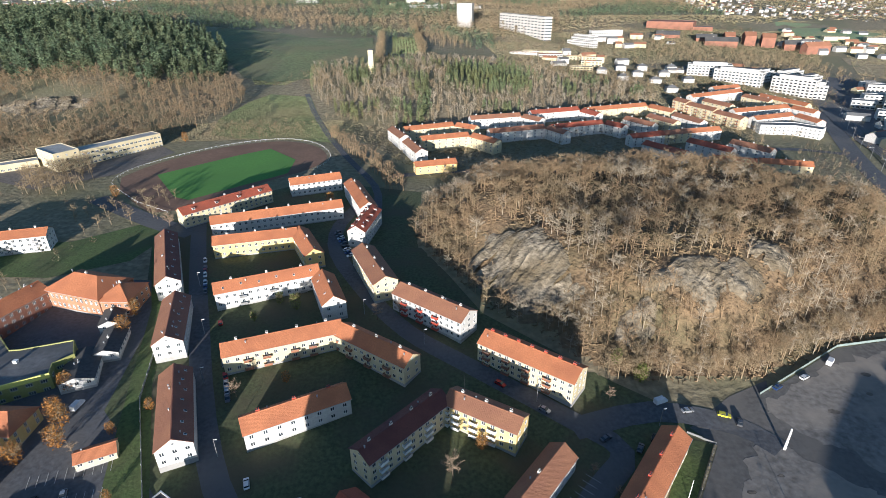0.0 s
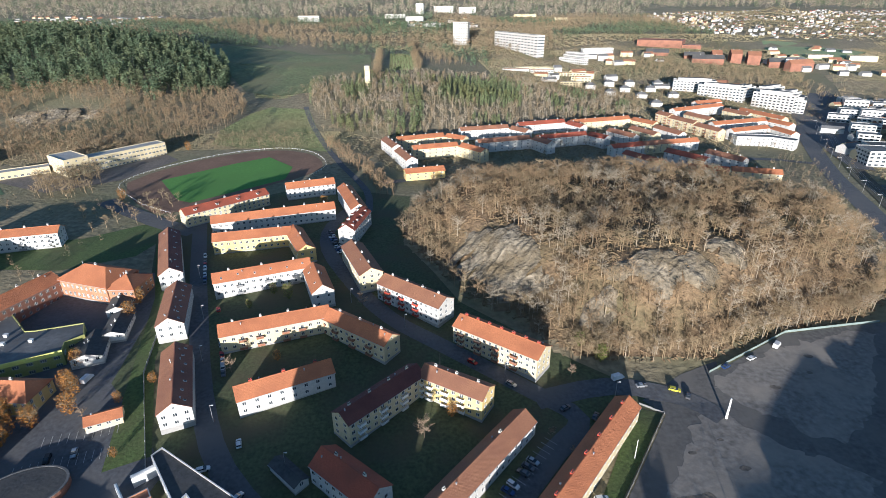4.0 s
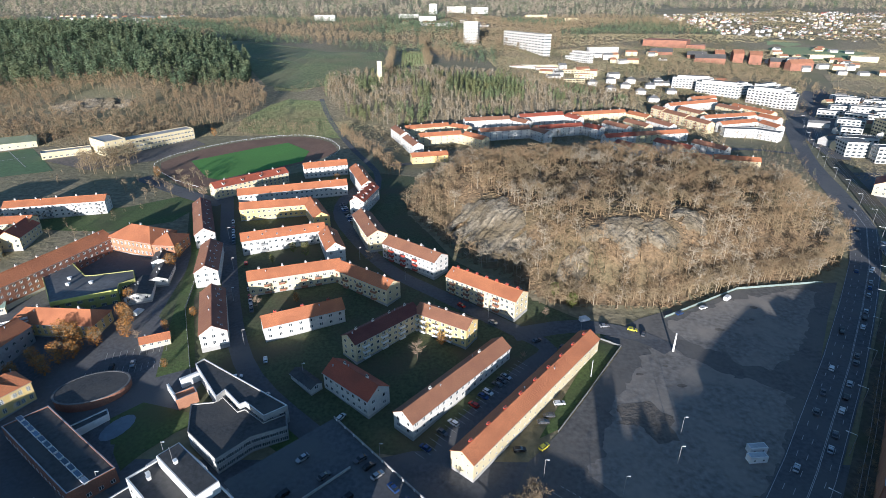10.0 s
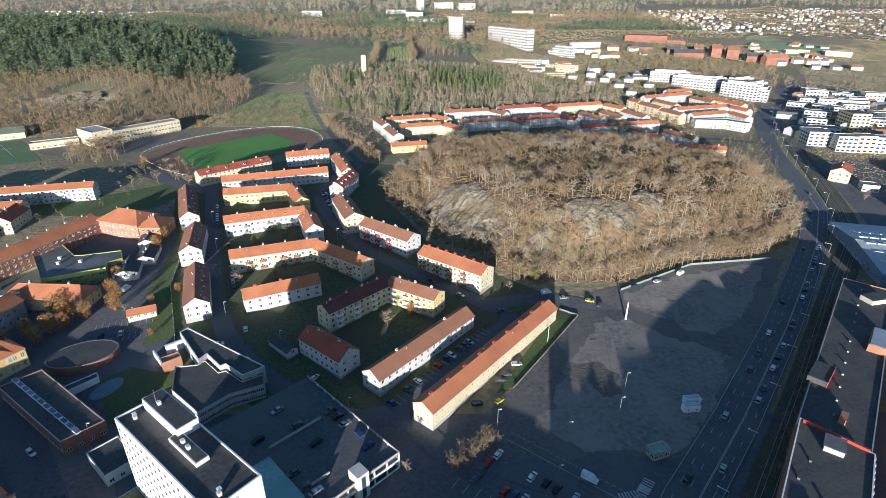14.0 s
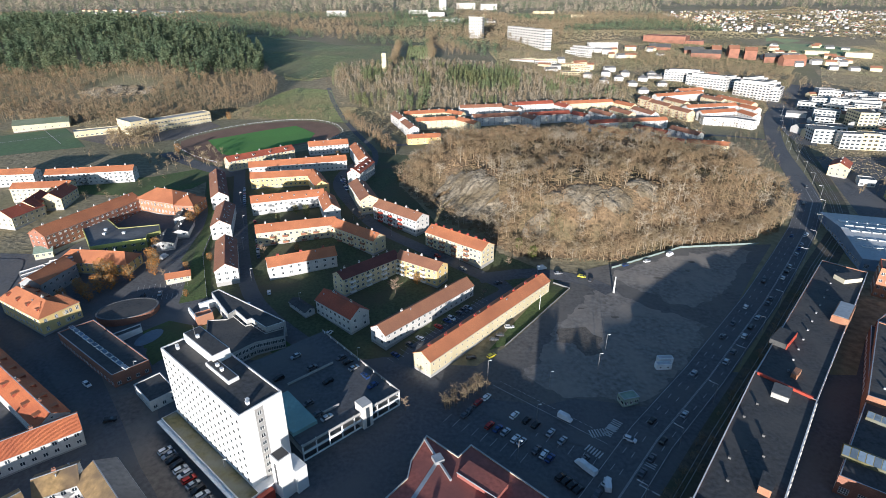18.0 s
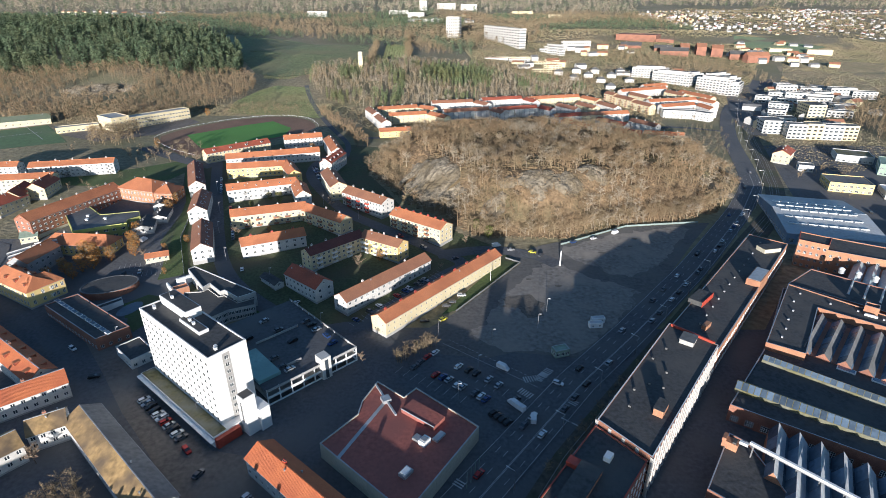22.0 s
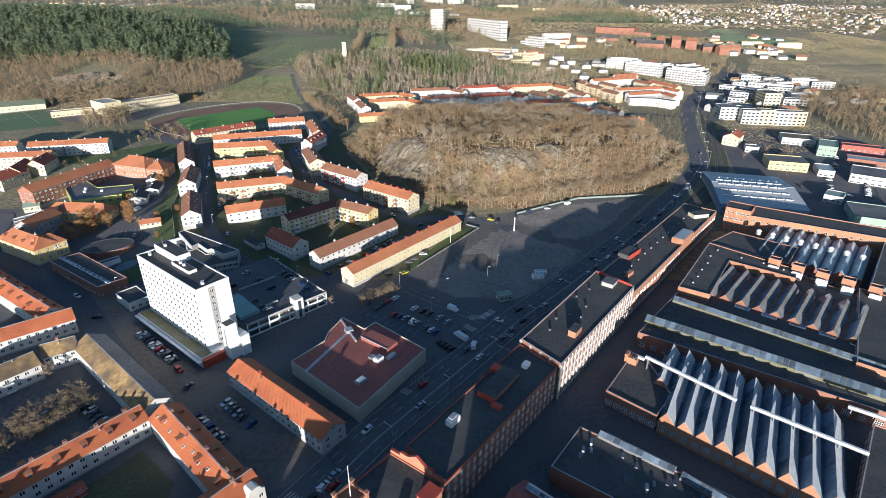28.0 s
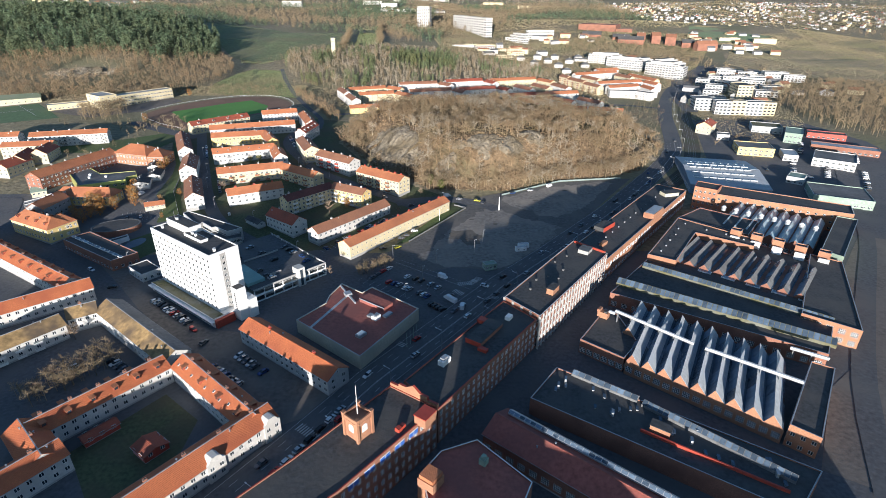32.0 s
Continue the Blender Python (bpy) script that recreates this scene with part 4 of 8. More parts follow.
# ---- the rows behind the rocky hill ----
def row(A, B, w, h, wall, roof, label, rows=3, **kw):
    return house("apartment_building", label, A, B, w, h, 2.6, wall, roof, rows, 6.0, plain=True, chimneys=max(2, round((Vector(B) - Vector(A)).length / 12)), vents=0, gable_cols=1, **kw)


BEHIND = (
    ("white gabled block with a brown roof by the avenue", W, BR, 9.0, ((-75.2, 651.6), (-63.0, 622.0))),
    ("white gabled block with a brown roof by the avenue", W, BR, 9.0, ((-61.0, 616.4), (-49.2, 585.0))),
    ("cream angled block with a red-brown roof below the wood", C, OR, 9.0, ((-59.5, 646.6), (-18.0, 662.0), (-1.8, 650.0))),
    ("cream angled block with an orange roof behind the hill", C, OR, 9.0, ((-44.7, 618.5), (-6.6, 630.0), (11.2, 609.5))),
    ("white angled block with a red-brown roof below the wood", W, BR, 9.0, ((-2.1, 676.0), (44.1, 687.0), (57.5, 671.5))),
    ("white angled block with an orange roof behind the hill", W, BR, 9.0, ((11.9, 640.3), (60.6, 655.0), (71.5, 636.0))),
    ("white angled block with a red roof below the wood", W, RD, 9.0, ((55.8, 695.2), (103.4, 710.0), (113.5, 691.0))),
    ("white angled block with a red roof behind the hill", W, RD, 9.0, ((67.6, 654.3), (115.6, 670.0), (127.0, 655.0))),
    ("low yellow house with an orange roof", Y, OR, 6.0, ((-48.5, 563.0), (-19.0, 571.0))),
    ("long cream angled block with an orange roof below the ridge", C, OR, 9.0, ((111.3, 710.8), (175.7, 730.0), (190.0, 706.0))),
    ("small cream block with a brown roof", C, BR, 8.5, ((163.2, 697.9), (177.0, 668.4))),
    ("small white block with a brown roof", W, BR, 8.0, ((139.3, 690.9), (155.3, 662.6))),
    ("white block with a brown roof", W, BR, 9.0, ((188.5, 701.0), (200.6, 668.6))),
    ("cream three-storey block with a brown roof and balconies", C, BR, 9.0, ((213.1, 759.9), (219.7, 742.8), (232.3, 710.7), (243.9, 681.0))),
    ("low white block with a red roof beside the hill", W, RD, 8.0, ((127.9, 628.1), (158.6, 638.0))),
    ("cream block with a brown roof beside the hill", C, BR, 8.0, ((158.8, 638.2), (184.1, 645.0))),
    ("white block with an orange roof beside the hill", W, OR, 8.0, ((184.4, 645.2), (212.9, 652.0))),
    ("white block with a red roof half hidden by the hill", W, RD, 7.0, ((131.3, 616.0), (151.0, 585.0))),
    ("white block with dark windows and a red-brown roof", W, RD, 9.0, ((166.8, 616.5), (187.0, 586.0))),
    ("white block with a red-brown roof beside the hill", W, BR, 9.0, ((200.1, 613.8), (217.0, 585.5))),
    ("low pale house with a tan roof beside the hill", C, OR, 6.0, ((204.0, 574.0), (237.3, 563.0))),
    ("low brick house with a red roof beside the hill", M["brick_orange"], RD, 6.0, ((172.4, 580.0), (199.1, 569.0))),
    ("white block with an orange roof near the flats", W, OR, 9.0, ((281.9, 812.2), (317.0, 824.0))),
    ("long white block with a red roof near the flats", W, OR, 9.0, ((240.2, 772.3), (308.3, 802.0))),
    ("cream block with a brown roof near the flats", C, BR, 9.0, ((243.5, 759.4), (255.6, 727.8))),
    ("long cream block with an orange roof by the main road", C, OR, 9.0, ((317.0, 787.0), (335.6, 733.0))),
    ("cream block with an orange roof by the main road", C, BR, 9.0, ((297.2, 782.6), (308.6, 751.5))),
    ("white angled block with an orange roof by the main road", W, OR, 9.0, ((255.3, 711.5), (318.9, 730.0), (327.5, 706.5))),
    ("white angled block with a red-brown roof by the main road", W, OR, 9.0, ((260.6, 683.4), (303.7, 698.0), (308.0, 671.0))),
)
for label, wall, roof, h, pts in BEHIND:
    for k, (A, B) in enumerate(zip(pts, pts[1:])):
        kw = dict(balc="dark", balc_at=(0, (0, 2, 4), 0)) if "balconies" in label else {}
        row(A, B, 9.5, h, wall, roof, label, rows=3 if h > 7 else 2, **kw)
flat("apartment_building", "white modern flats with an angled front", [(256.4, 669.1), (285.4, 665.0), (299.4, 650.0), (308.0, 658.0), (291.0, 676.5), (257.5, 681.0)], 9, W, M["felt_grey"], 3, 3.6, category="apartment building", group="apartment buildings")

# ---- schools and other houses west of the street ----
flat("school", "long cream school with many windows and a flat roof", quad((-302.3, 568.4), (-256.9, 629.3), 13), 11.0, C, M["pale"], 3, 3.2, win="wide", category="school")
flat("school_wing", "tall cream school block with a pale flat roof", quad((-326.0, 583.0), (-303.0, 566.5), 17), 13.0, C, M["pale"], 4, 5.0, category="school")
flat("school_wing", "low cream school annexe", quad((-352.0, 557.6), (-322.9, 577.8), 10), 5.0, C, M["pale"], 1, 4.0, win="wide", category="school")
house("sports_hall", "sports hall with a green curved sheet roof", (-419.6, 571.0), (-381.3, 594.7), 24, 5.5, 3.2, C, M["green_sheet"], 1, 6.0, chimneys=0, vents=2, category="hall", group="")
house("brick_school", "long red-brick school with an orange tile roof", (-223.8, 342.8), (-204.4, 402.9), 12.5, 9.6, 3.6, M["brick"], OR, 3, 3.3, win="std", chimneys=6, chim="white", category="school", group="")
house("brick_school", "brick school wing with an orange hip roof", (-206.8, 402.0), (-178.3, 392.9), 19.0, 8.6, 5.0, M["brick_orange"], OR, 2, 2.8, hip=0.9, win="tall", chimneys=1, category="school", group="")
house("brick_school", "small brick school wing with an orange hip roof", (-180.0, 393.6), (-165.8, 392.9), 16.0, 7.6, 4.2, M["brick_orange"], OR, 2, 2.8, hip=0.9, chimneys=1, category="school", group="")
house("school_annexe", "yellow school house with a bright orange hip roof", (-207.0, 326.0), (-169.5, 323.9), 13.0, 6.4, 4.0, Y, OR, 2, 2.8, hip=0.6, win="tall", chimneys=2, category="school", group="")
olive = flat("school_annexe", "modern olive school building with a folded dark flat roof", [(-223.5, 370.5), (-222.5, 382.5), (-216.0, 382.0), (-206.5, 373.5), (-197.6, 365.4), (-193.7, 365.8), (-176.7, 371.4), (-171.3, 362.4), (-176.0, 357.0), (-173.7, 351.4), (-197.4, 339.0)], 7.5, M["olive"], M["felt_grey"], 2, 4.5, win="wide", coping=M["olive"], category="school")
fas = bmesh.new()
box(fas, 0, math.dist((-197.4, 339.0), (-173.7, 351.4)), -0.12, 0.3, 6.2, 8.05)
o = part("yellow_fascia", fas, M["fascia"], olive, "bright yellow-green fascia")
o.matrix_local = olive.matrix_world.inverted() @ pose(-197.4, 339.0, olive.matrix_world.translation.z, 0, 0, math.degrees(math.atan2(12.4, 23.7)))
house("school_annexe", "small annexe with a pale green copper roof beside the brick school", (-229.0, 338.0), (-221.5, 342.0), 11.0, 3.6, 1.6, M["cream"], M["copper"], 1, 3.0, chimneys=0, vents=0, category="annexe", group="")
for x, y in ((-200, 356), (-203, 362), (-190, 358)):
    hood = bmesh.new()
    box(hood, x - 0.7, x + 0.7, y - 0.6, y + 0.6, 0, 1.1)
    box(hood, x - 0.85, x + 0.85, y - 0.75, y + 0.75, 1.1, 1.25)
    o = part("roof_vent", hood, M["frame_white"], olive)
    o.matrix_local = olive.matrix_world.inverted() @ Matrix.Translation((0, 0, olive.matrix_world.translation.z + 7.5))
for A, B, w in (((-169.5, 348.0), (-158.7, 351.8), 19), ((-166.1, 363.4), (-157.2, 365.6), 17), ((-173.2, 381.2), (-165.2, 383.5), 18)):
    house("pavilion", "small white pavilion with a dark roof in the school yard", A, B, w, 3.4, 1.6, W, M["felt"], 1, 3.0, ridge="w", chimneys=1, chim="white", vents=1, category="pavilion", group="school pavilions")
house("garage", "small shed with a brown tile roof", (-145.4, 315.6), (-135.2, 320.4), 6.0, 3.0, 1.6, C, OR, 1, 3.0, chimneys=0, vents=1, category="shed", group="")
house("apartment_building", "yellow corner building with an orange hip roof and dormers", (-208.6, 290.0), (-178.3, 274.0), 13.0, 8.5, 4.5, Y, OR, 2, 2.8, hip=0.7, win="tall", dorm="orange", dormers=4, chimneys=2)
house("apartment_building", "yellow wing with an orange roof and dormers", (-178.3, 274.5), (-170.5, 288.5), 12.0, 8.5, 4.0, Y, OR, 2, 2.8, hip=0.7, win="tall", chimneys=0)
house("scaffolded_building", "house wrapped in pale scaffold sheeting under repair", (-196.0, 300.0), (-194.0, 322.0), 11.0, 8.5, 3.6, M["sheet"], OR, 2, 3.4, chimneys=1, category="apartment building", group="")
for A, B in (((-278.4, 374.9), (-266.4, 372.6)), ((-274.4, 386.6), (-264.0, 388.8)), ((-268.5, 399.9), (-256.4, 402.0))):
    house("row_house", "narrow cream gabled house with a dark red roof", A, B, 22, 7.0, 4.0, C, RD, 2, 3.4, ridge="w", chimneys=1, category="house", group="row houses")
lib = flat("library", "long low building with a dark roof and a skylight strip", [(-168.1, 269.7), (-128.5, 243.1), (-119.8, 252.9), (-159.2, 280.1)], 5.6, M["brick"], M["felt"], 1, 3.0, category="library")
flat("annexe", "low white annexe with a dark roof", [(-119.0, 240.2), (-108.0, 231.0), (-102.1, 238.2), (-113.0, 247.7)], 4.0, W, M["felt"], 1, 3.0, category="annexe")
flat("cinema", "big dark flat-roofed hall with white stepped parapets", [(-115.7, 301.1), (-113.7, 304.5), (-73.6, 278.3), (-80.3, 273.0), (-88.9, 279.8), (-90.6, 278.5), (-98.5, 286.2), (-100.2, 282.3)], 7.5, M["pale"], M["felt"], 2, 4.0, win="wide", category="hall", coping=M["frame_white"])
flat("cinema_wing", "lower dark-roofed hall with white window bands", [(-109.0, 281.0), (-101.2, 282.2), (-99.0, 285.0), (-91.0, 277.6), (-88.8, 278.8), (-80.4, 272.4), (-74.0, 276.6), (-71.9, 270.5), (-82.5, 265.5), (-90.2, 256.1), (-104.2, 267.7)], 6.0, M["pale"], M["felt"], 2, 3.2, win="band", category="hall", coping=M["felt_grey"])
flat("cinema_wing", "low annexe with a dark roof behind the tower", [(-112.0, 255.2), (-106.0, 264.6), (-92.5, 254.6), (-96.0, 248.6)], 4.2, M["pale"], M["felt"], 1, 4.0, category="hall")
flat("stair_house", "small orange brick stair house beside the hall", [(-117.5, 286.3), (-112.1, 290.8), (-109.6, 287.6), (-114.9, 282.9)], 4.6, M["brick_orange"], M["brick_orange"], 0, category="stair house")
flat("yard_wall", "white garden wall beside the hall", quad((-118.8, 294.2), (-113.6, 298.6), 1.6), 4.0, M["frame_white"], M["frame_white"], 0, parapet=0, category="wall")
flat("yard_wall", "white garden wall beside the hall", quad((-124.0, 293.4), (-118.2, 287.0), 0.8), 3.2, M["frame_white"], M["frame_white"], 0, parapet=0, category="wall")
flat("bicycle_shed", "low dark shed with a white front beside the oval pavilion", [(-148.9, 271.6), (-145.6, 269.3), (-137.7, 278.7), (-139.8, 281.6)], 2.8, M["frame_white"], M["felt"], 0, category="shed")
drape("paddling_pool", [(-133 + 5.2 * math.cos(k * 0.449) * 0.6 + 6.8 * math.sin(k * 0.449) * 0.5, 275 + 6.8 * math.sin(k * 0.449) * 0.8 - 5.2 * math.cos(k * 0.449) * 0.5) for k in range(14)], 0.2, M["pool"], "pale blue-grey oval play court in the garden", "play court")

# ---- the tower block, its podium and the parking deck ----
TA, TB = Vector((-95.6, 226.6)), Vector((-58.6, 197.0))
td = (TB - TA).normalized()
tn = Vector((-td.y, td.x))
TL = (TB - TA).length
tower = thing("tower_block", Matrix.Translation((*TA, 0)) @ Matrix.Rotation(math.atan2(td.y, td.x), 4, "Z"),
              "tall white slab tower with tiny windows and dark roof", "tower block")
TW, TH = 13.5, 30.5
bm = bmesh.new()
box(bm, 0, TL, 0, TW, 4.0, TH)
part("wall", bm, M["tower_white"], tower)
bm = bmesh.new()
box(bm, 0.4, TL - 0.4, 0.4, TW - 0.4, TH + 0.002, TH + 0.25)
part("roof", bm, M["felt"], tower)
bm = bmesh.new()
for x0, x1, y0, y1 in ((0, TL, 0, 0.4), (0, TL, TW - 0.4, TW), (0, 0.4, 0.4, TW - 0.4), (TL - 0.4, TL, 0.4, TW - 0.4)):
    box(bm, x0, x1, y0, y1, TH - 0.01, TH + 0.7)
part("parapet", bm, M["tower_white"], tower)
for x0, x1, y0, y1, h, top in ((2.0, 21.0, 7.0, 12.8, 3.6, "felt"), (19.5, 33.0, 5.2, 8.6, 1.5, "felt")):
    ph = bmesh.new()
    box(ph, x0, x1, y0, y1, TH + 0.2, TH + h)
    pent = part("penthouse", ph, M["tower_white"], tower)
    ph = bmesh.new()
    box(ph, x0 + 0.3, x1 - 0.3, y0 + 0.3, y1 - 0.3, TH + h - 0.1, TH + h + 0.06)
    part("penthouse_roof", ph, M[top], pent)
for x, y in ((3.0, 4.0), (4.2, 3.6), (24, 6.8), (27, 6.6), (43.5, 5.0), (44.5, 4.4), (8, 9)):
    ph = bmesh.new()
    z = TH + (1.5 if 20 < x < 30 else 3.6 if x == 8 else 0.2)
    box(ph, x - 0.5, x + 0.5, y - 0.4, y + 0.4, z, z + 0.9)
    box(ph, x - 0.58, x + 0.58, y - 0.48, y + 0.48, z + 0.9, z + 1.02)
    part("roof_vent", ph, M["frame_white"], tower)
mast = bmesh.new()
box(mast, 6.0, 6.1, 9, 9.1, TH + 3.6, TH + 7.5)
part("antenna", mast, M["steel"], tower)
small = window_mesh(0.9, 1.05, M["frame_dark"], 0)
for r in range(9):
    for c in range(15):
        on_wall(tower, small, "window", 1.8 + c * (TL - 3.6) / 14, 0, 5.6 + r * 2.75, 0)
# the recessed dark strip with windows on the short side
bm = bmesh.new()
box(bm, TL - 0.2, TL + 0.03, 4.6, 7.2, 4, TH - 0.4)
part("stair_strip", bm, M["concrete"], tower, "grey vertical window strip")
for r in range(9):
    on_wall(tower, WIN["std"], "window", TL + 0.03, 5.9, 5.6 + r * 2.75, 90)
# the podium: a wide low plinth building round the foot
bm = bmesh.new()
box(bm, -1.5, TL + 3.0, -5.0, TW + 1.5, -0.4, 4.2)
pod = part("podium", bm, M["tower_white"], tower, "low white podium with a glazed ground floor")
bm = bmesh.new()
box(bm, -1.2, TL + 2.7, -4.7, -0.1, 4.15, 4.3)
part("podium_roof", bm, M["moss"], pod)
bm = bmesh.new()
box(bm, -2.2, TL + 3.8, -6.4, -4.9, 2.9, 3.3)
part("canopy", bm, M["frame_white"], pod)
for k in range(14):
    on_wall(tower, WIN["shop"], "shop_window", 0.6 + k * 3.5, -5.0, 0.3, 0)
bm = bmesh.new()
box(bm, TL + 3.01, TL + 4.6, -4.6, 4.0, 0, 3.6)
part("red_shop_front", bm, M["red_paint"], pod)
# the stair tower with a vertical row of sign letters, unreadable from the air
bm = bmesh.new()
box(bm, TL + 3.2, TL + 7.4, 5.0, 9.2, -0.4, 15.5)
shaft = part("stair_tower", bm, M["tower_white"], tower, "white stair tower with an upright sign")
bm = bmesh.new()
box(bm, TL + 3.5, TL + 7.1, 5.3, 8.9, 15.45, 15.6)
part("stair_roof", bm, M["felt"], shaft)
for k in range(8):
    bm = bmesh.new()
    box(bm, TL + 5.0, TL + 5.9, 4.86, 5.0, 12.6 - k * 1.05, 13.3 - k * 1.05)
    part("sign_bar", bm, M["frame_dark"], shaft)
bm = bmesh.new()
box(bm, TL + 2.0, TL + 8.6, 9.2, 13.0, -0.4, 9.0)
part("link_block", bm, M["tower_white"], tower)

deck = thing("parking_deck", Matrix.Translation((-47.9, 210.9, 0)) @ Matrix.Rotation(math.atan2(27.0, 27.3), 4, "Z"),
             "two-storey parking deck with open sides and cars on its roof", "parking deck")
DL, DW = 38.6, 52.0
bm = bmesh.new()
box(bm, 0, DL, 0, DW, 5.6, 6.0)
part("upper_slab", bm, M["asphalt"], deck)
bm = bmesh.new()
box(bm, 0, DL, 0, DW, 2.7, 3.05)
part("lower_slab", bm, M["concrete"], deck)
bm = bmesh.new()
box(bm, 6, DL - 0.6, 3, DW - 0.6, 0, 5.58)
part("core", bm, M["concrete"], deck)
for z0, z1 in ((6.0, 6.9), (3.05, 3.9), (0.0, 0.7)):
    for x0, x1, y0, y1 in ((0, DL, -0.12, 0.12), (DL - 0.12, DL + 0.12, 0.12, DW)):
        bm = bmesh.new()
        box(bm, x0, x1, y0, y1, z0, z1)
        part("balustrade", bm, M["frame_white"] if z1 < 6.5 else M["concrete"], deck)
for k in range(9):
    bm = bmesh.new()
    box(bm, k * 4.8, k * 4.8 + 0.35, -0.05, 0.35, -0.3, 6.9)
    part("column", bm, M["frame_white"], deck)
for k in range(1, 11):
    bm = bmesh.new()
    box(bm, DL - 0.35, DL + 0.05, k * 5.0, k * 5.0 + 0.35, -0.3, 6.9)
    part("column", bm, M["frame_white"], deck)
bm = bmesh.new()
box(bm, 22.0, 26.0, -1.4, 3.2, -0.3, 9.6)
st = part("stair_tower", bm, W, deck, "white stair tower on the deck's edge")
bm = bmesh.new()
box(bm, 23.3, 24.7, -1.46, -1.39, 0.4, 8.6)
part("stair_window", bm, M["glass"], st)
bm = bmesh.new()
box(bm, 0.2, 9.0, 6, 26, 6.0, 7.4)
part("ramp_roof", bm, M["teal"], deck, "sloping blue-green sheet roof")
for x0, x1, y0, top in ((11, 19, 8.5, 7.0), (11, 30, 30.0, 6.9)):
    bm = bmesh.new()
    box(bm, x0, x1, y0, y0 + 0.3, 6.0, top)
    part("deck_wall", bm, M["concrete"], deck)

# ---- halls round the square ----
house("warehouse", "grey two-storey hall with a bright orange tile roof", (-44.9, 180.6), (-4.5, 147.8), 9.8, 6.6, 2.8, M["grey"], M["deep"], 2, 3.0, chimneys=2, chim="red", category="hall", group="")
sup = flat("supermarket", "low flat hall with a dark red felt roof", [(-23.9, 187.4), (5.1, 162.2), (26.5, 195.2), (4.9, 214.2), (0.9, 209.2), (-9.4, 217.6), (-13.5, 207.0), (-14.0, 200.5)], 5.8, M["cream_dull"], M["felt_red"], 0, category="hall")


def on_roof(ob, x, y, z, mesh_parts, name, rot=0.0):
    """Roof gear in world places under a building: boxes given as x0, x1, y0, y1, z0, z1, material."""
    bm = bmesh.new()
    mats = []
    for x0, x1, y0, y1, z0, z1, mat in mesh_parts:
        if M[mat] not in mats:
            mats.append(M[mat])
        box(bm, x0, x1, y0, y1, z0, z1, mats.index(M[mat]))
    p = part(name, bm, mats, ob)
    p.matrix_local = ob.matrix_world.inverted() @ pose(x, y, z, 0, 0, rot)
    return p


STREET = math.degrees(math.atan2(0.8, 0.6))
on_roof(sup, 8.0, 200.0, 5.86, [(-7, 7, -3.0, 3.0, 0, 1.6, "felt_red"), (-7.1, 7.1, -3.1, -2.9, 1.4, 1.75, "sheet")], "roof_house", STREET - 90)
on_roof(sup, 9.0, 188.0, 5.86, [(-1.6, 1.6, -1.2, 1.2, 0, 1.9, "frame_white"), (-1.2, 1.2, 1.2, 4.2, 0, 0.9, "steel"), (-0.9, 0.9, -0.9, 0.9, 1.9, 2.1, "steel")], "cooling_unit", STREET)
on_roof(sup, 4.0, 176.0, 5.86, [(-1.9, 1.9, -1.3, 1.3, 0, 1.2, "sheet"), (-1.4, 1.4, -0.9, 0.9, 1.2, 1.5, "frame_white")], "air_handler", STREET)
on_roof(sup, 13.5, 190.5, 5.86, [(-2.2, 2.2, -1.0, 1.0, 0, 0.8, "sheet")], "air_handler", STREET)
on_roof(sup, -11.0, 195.0, 5.87, [(-0.6, 0.6, -15, 14, 0, 0.06, "sheet")], "drain_strip", STREET - 78)
on_roof(sup, -5.5, 208.0, 5.86, [(-0.3, 0.3, -9, 9, 0, 0.8, "sheet"), (-1.5, 1.5, -2, 1, 0, 1.3, "sheet")], "parapet_wall", STREET - 24)
# skylight strip on the library roof
for t in range(12):
    a, b = Vector((-166.0, 274.6)), Vector((-124.6, 246.9))
    p = a.lerp(b, (t + 0.5) / 12)
    m = bmesh.new()
    box(m, -1.7, 1.7, -0.8, 0.8, 5.6, 6.1)
    box(m, -1.5, 1.5, -0.65, 0.65, 6.1, 6.16, 1)
    o = part("skylight", m, [M["frame_white"], M["glass_roof"]], lib)
    o.matrix_local = lib.matrix_world.inverted() @ pose(p.x, p.y, 0.1, 0, 0, math.degrees(math.atan2(b.y - a.y, b.x - a.x)))
# the low oval building with a brick rim
ov = thing("oval_pavilion", pose(-151.0, 291.5, 1.5), "low oval brick pavilion with a dark flat roof", "pavilion")
for name, k0, k1, z0, z1, mat in (("brick_wall", 0.0, 1.0, -2.5, 3.2, "brick"), ("rim", 0.95, 1.01, 3.2, 3.5, "felt_grey"), ("roof", 0.0, 0.95, 3.2, 3.4, "felt")):
    bm = bmesh.new()
    n = 36
    ring = [(12.8 * math.cos(6.2832 * i / n) * math.cos(0.4) - 9 * math.sin(6.2832 * i / n) * math.sin(0.4), 12.8 * math.cos(6.2832 * i / n) * math.sin(0.4) + 9 * math.sin(6.2832 * i / n) * math.cos(0.4)) for i in range(n)]
    if k0 == 0:
        prism(bm, [(x * k1, y * k1) for x, y in ring], z0, z1)
    else:
        for i in range(n):
            a, b = ring[i], ring[(i + 1) % n]
            prism(bm, [(a[0] * k0, a[1] * k0), (a[0] * k1, a[1] * k1), (b[0] * k1, b[1] * k1), (b[0] * k0, b[1] * k0)], z0, z1)
    part(name, bm, M[mat], ov)

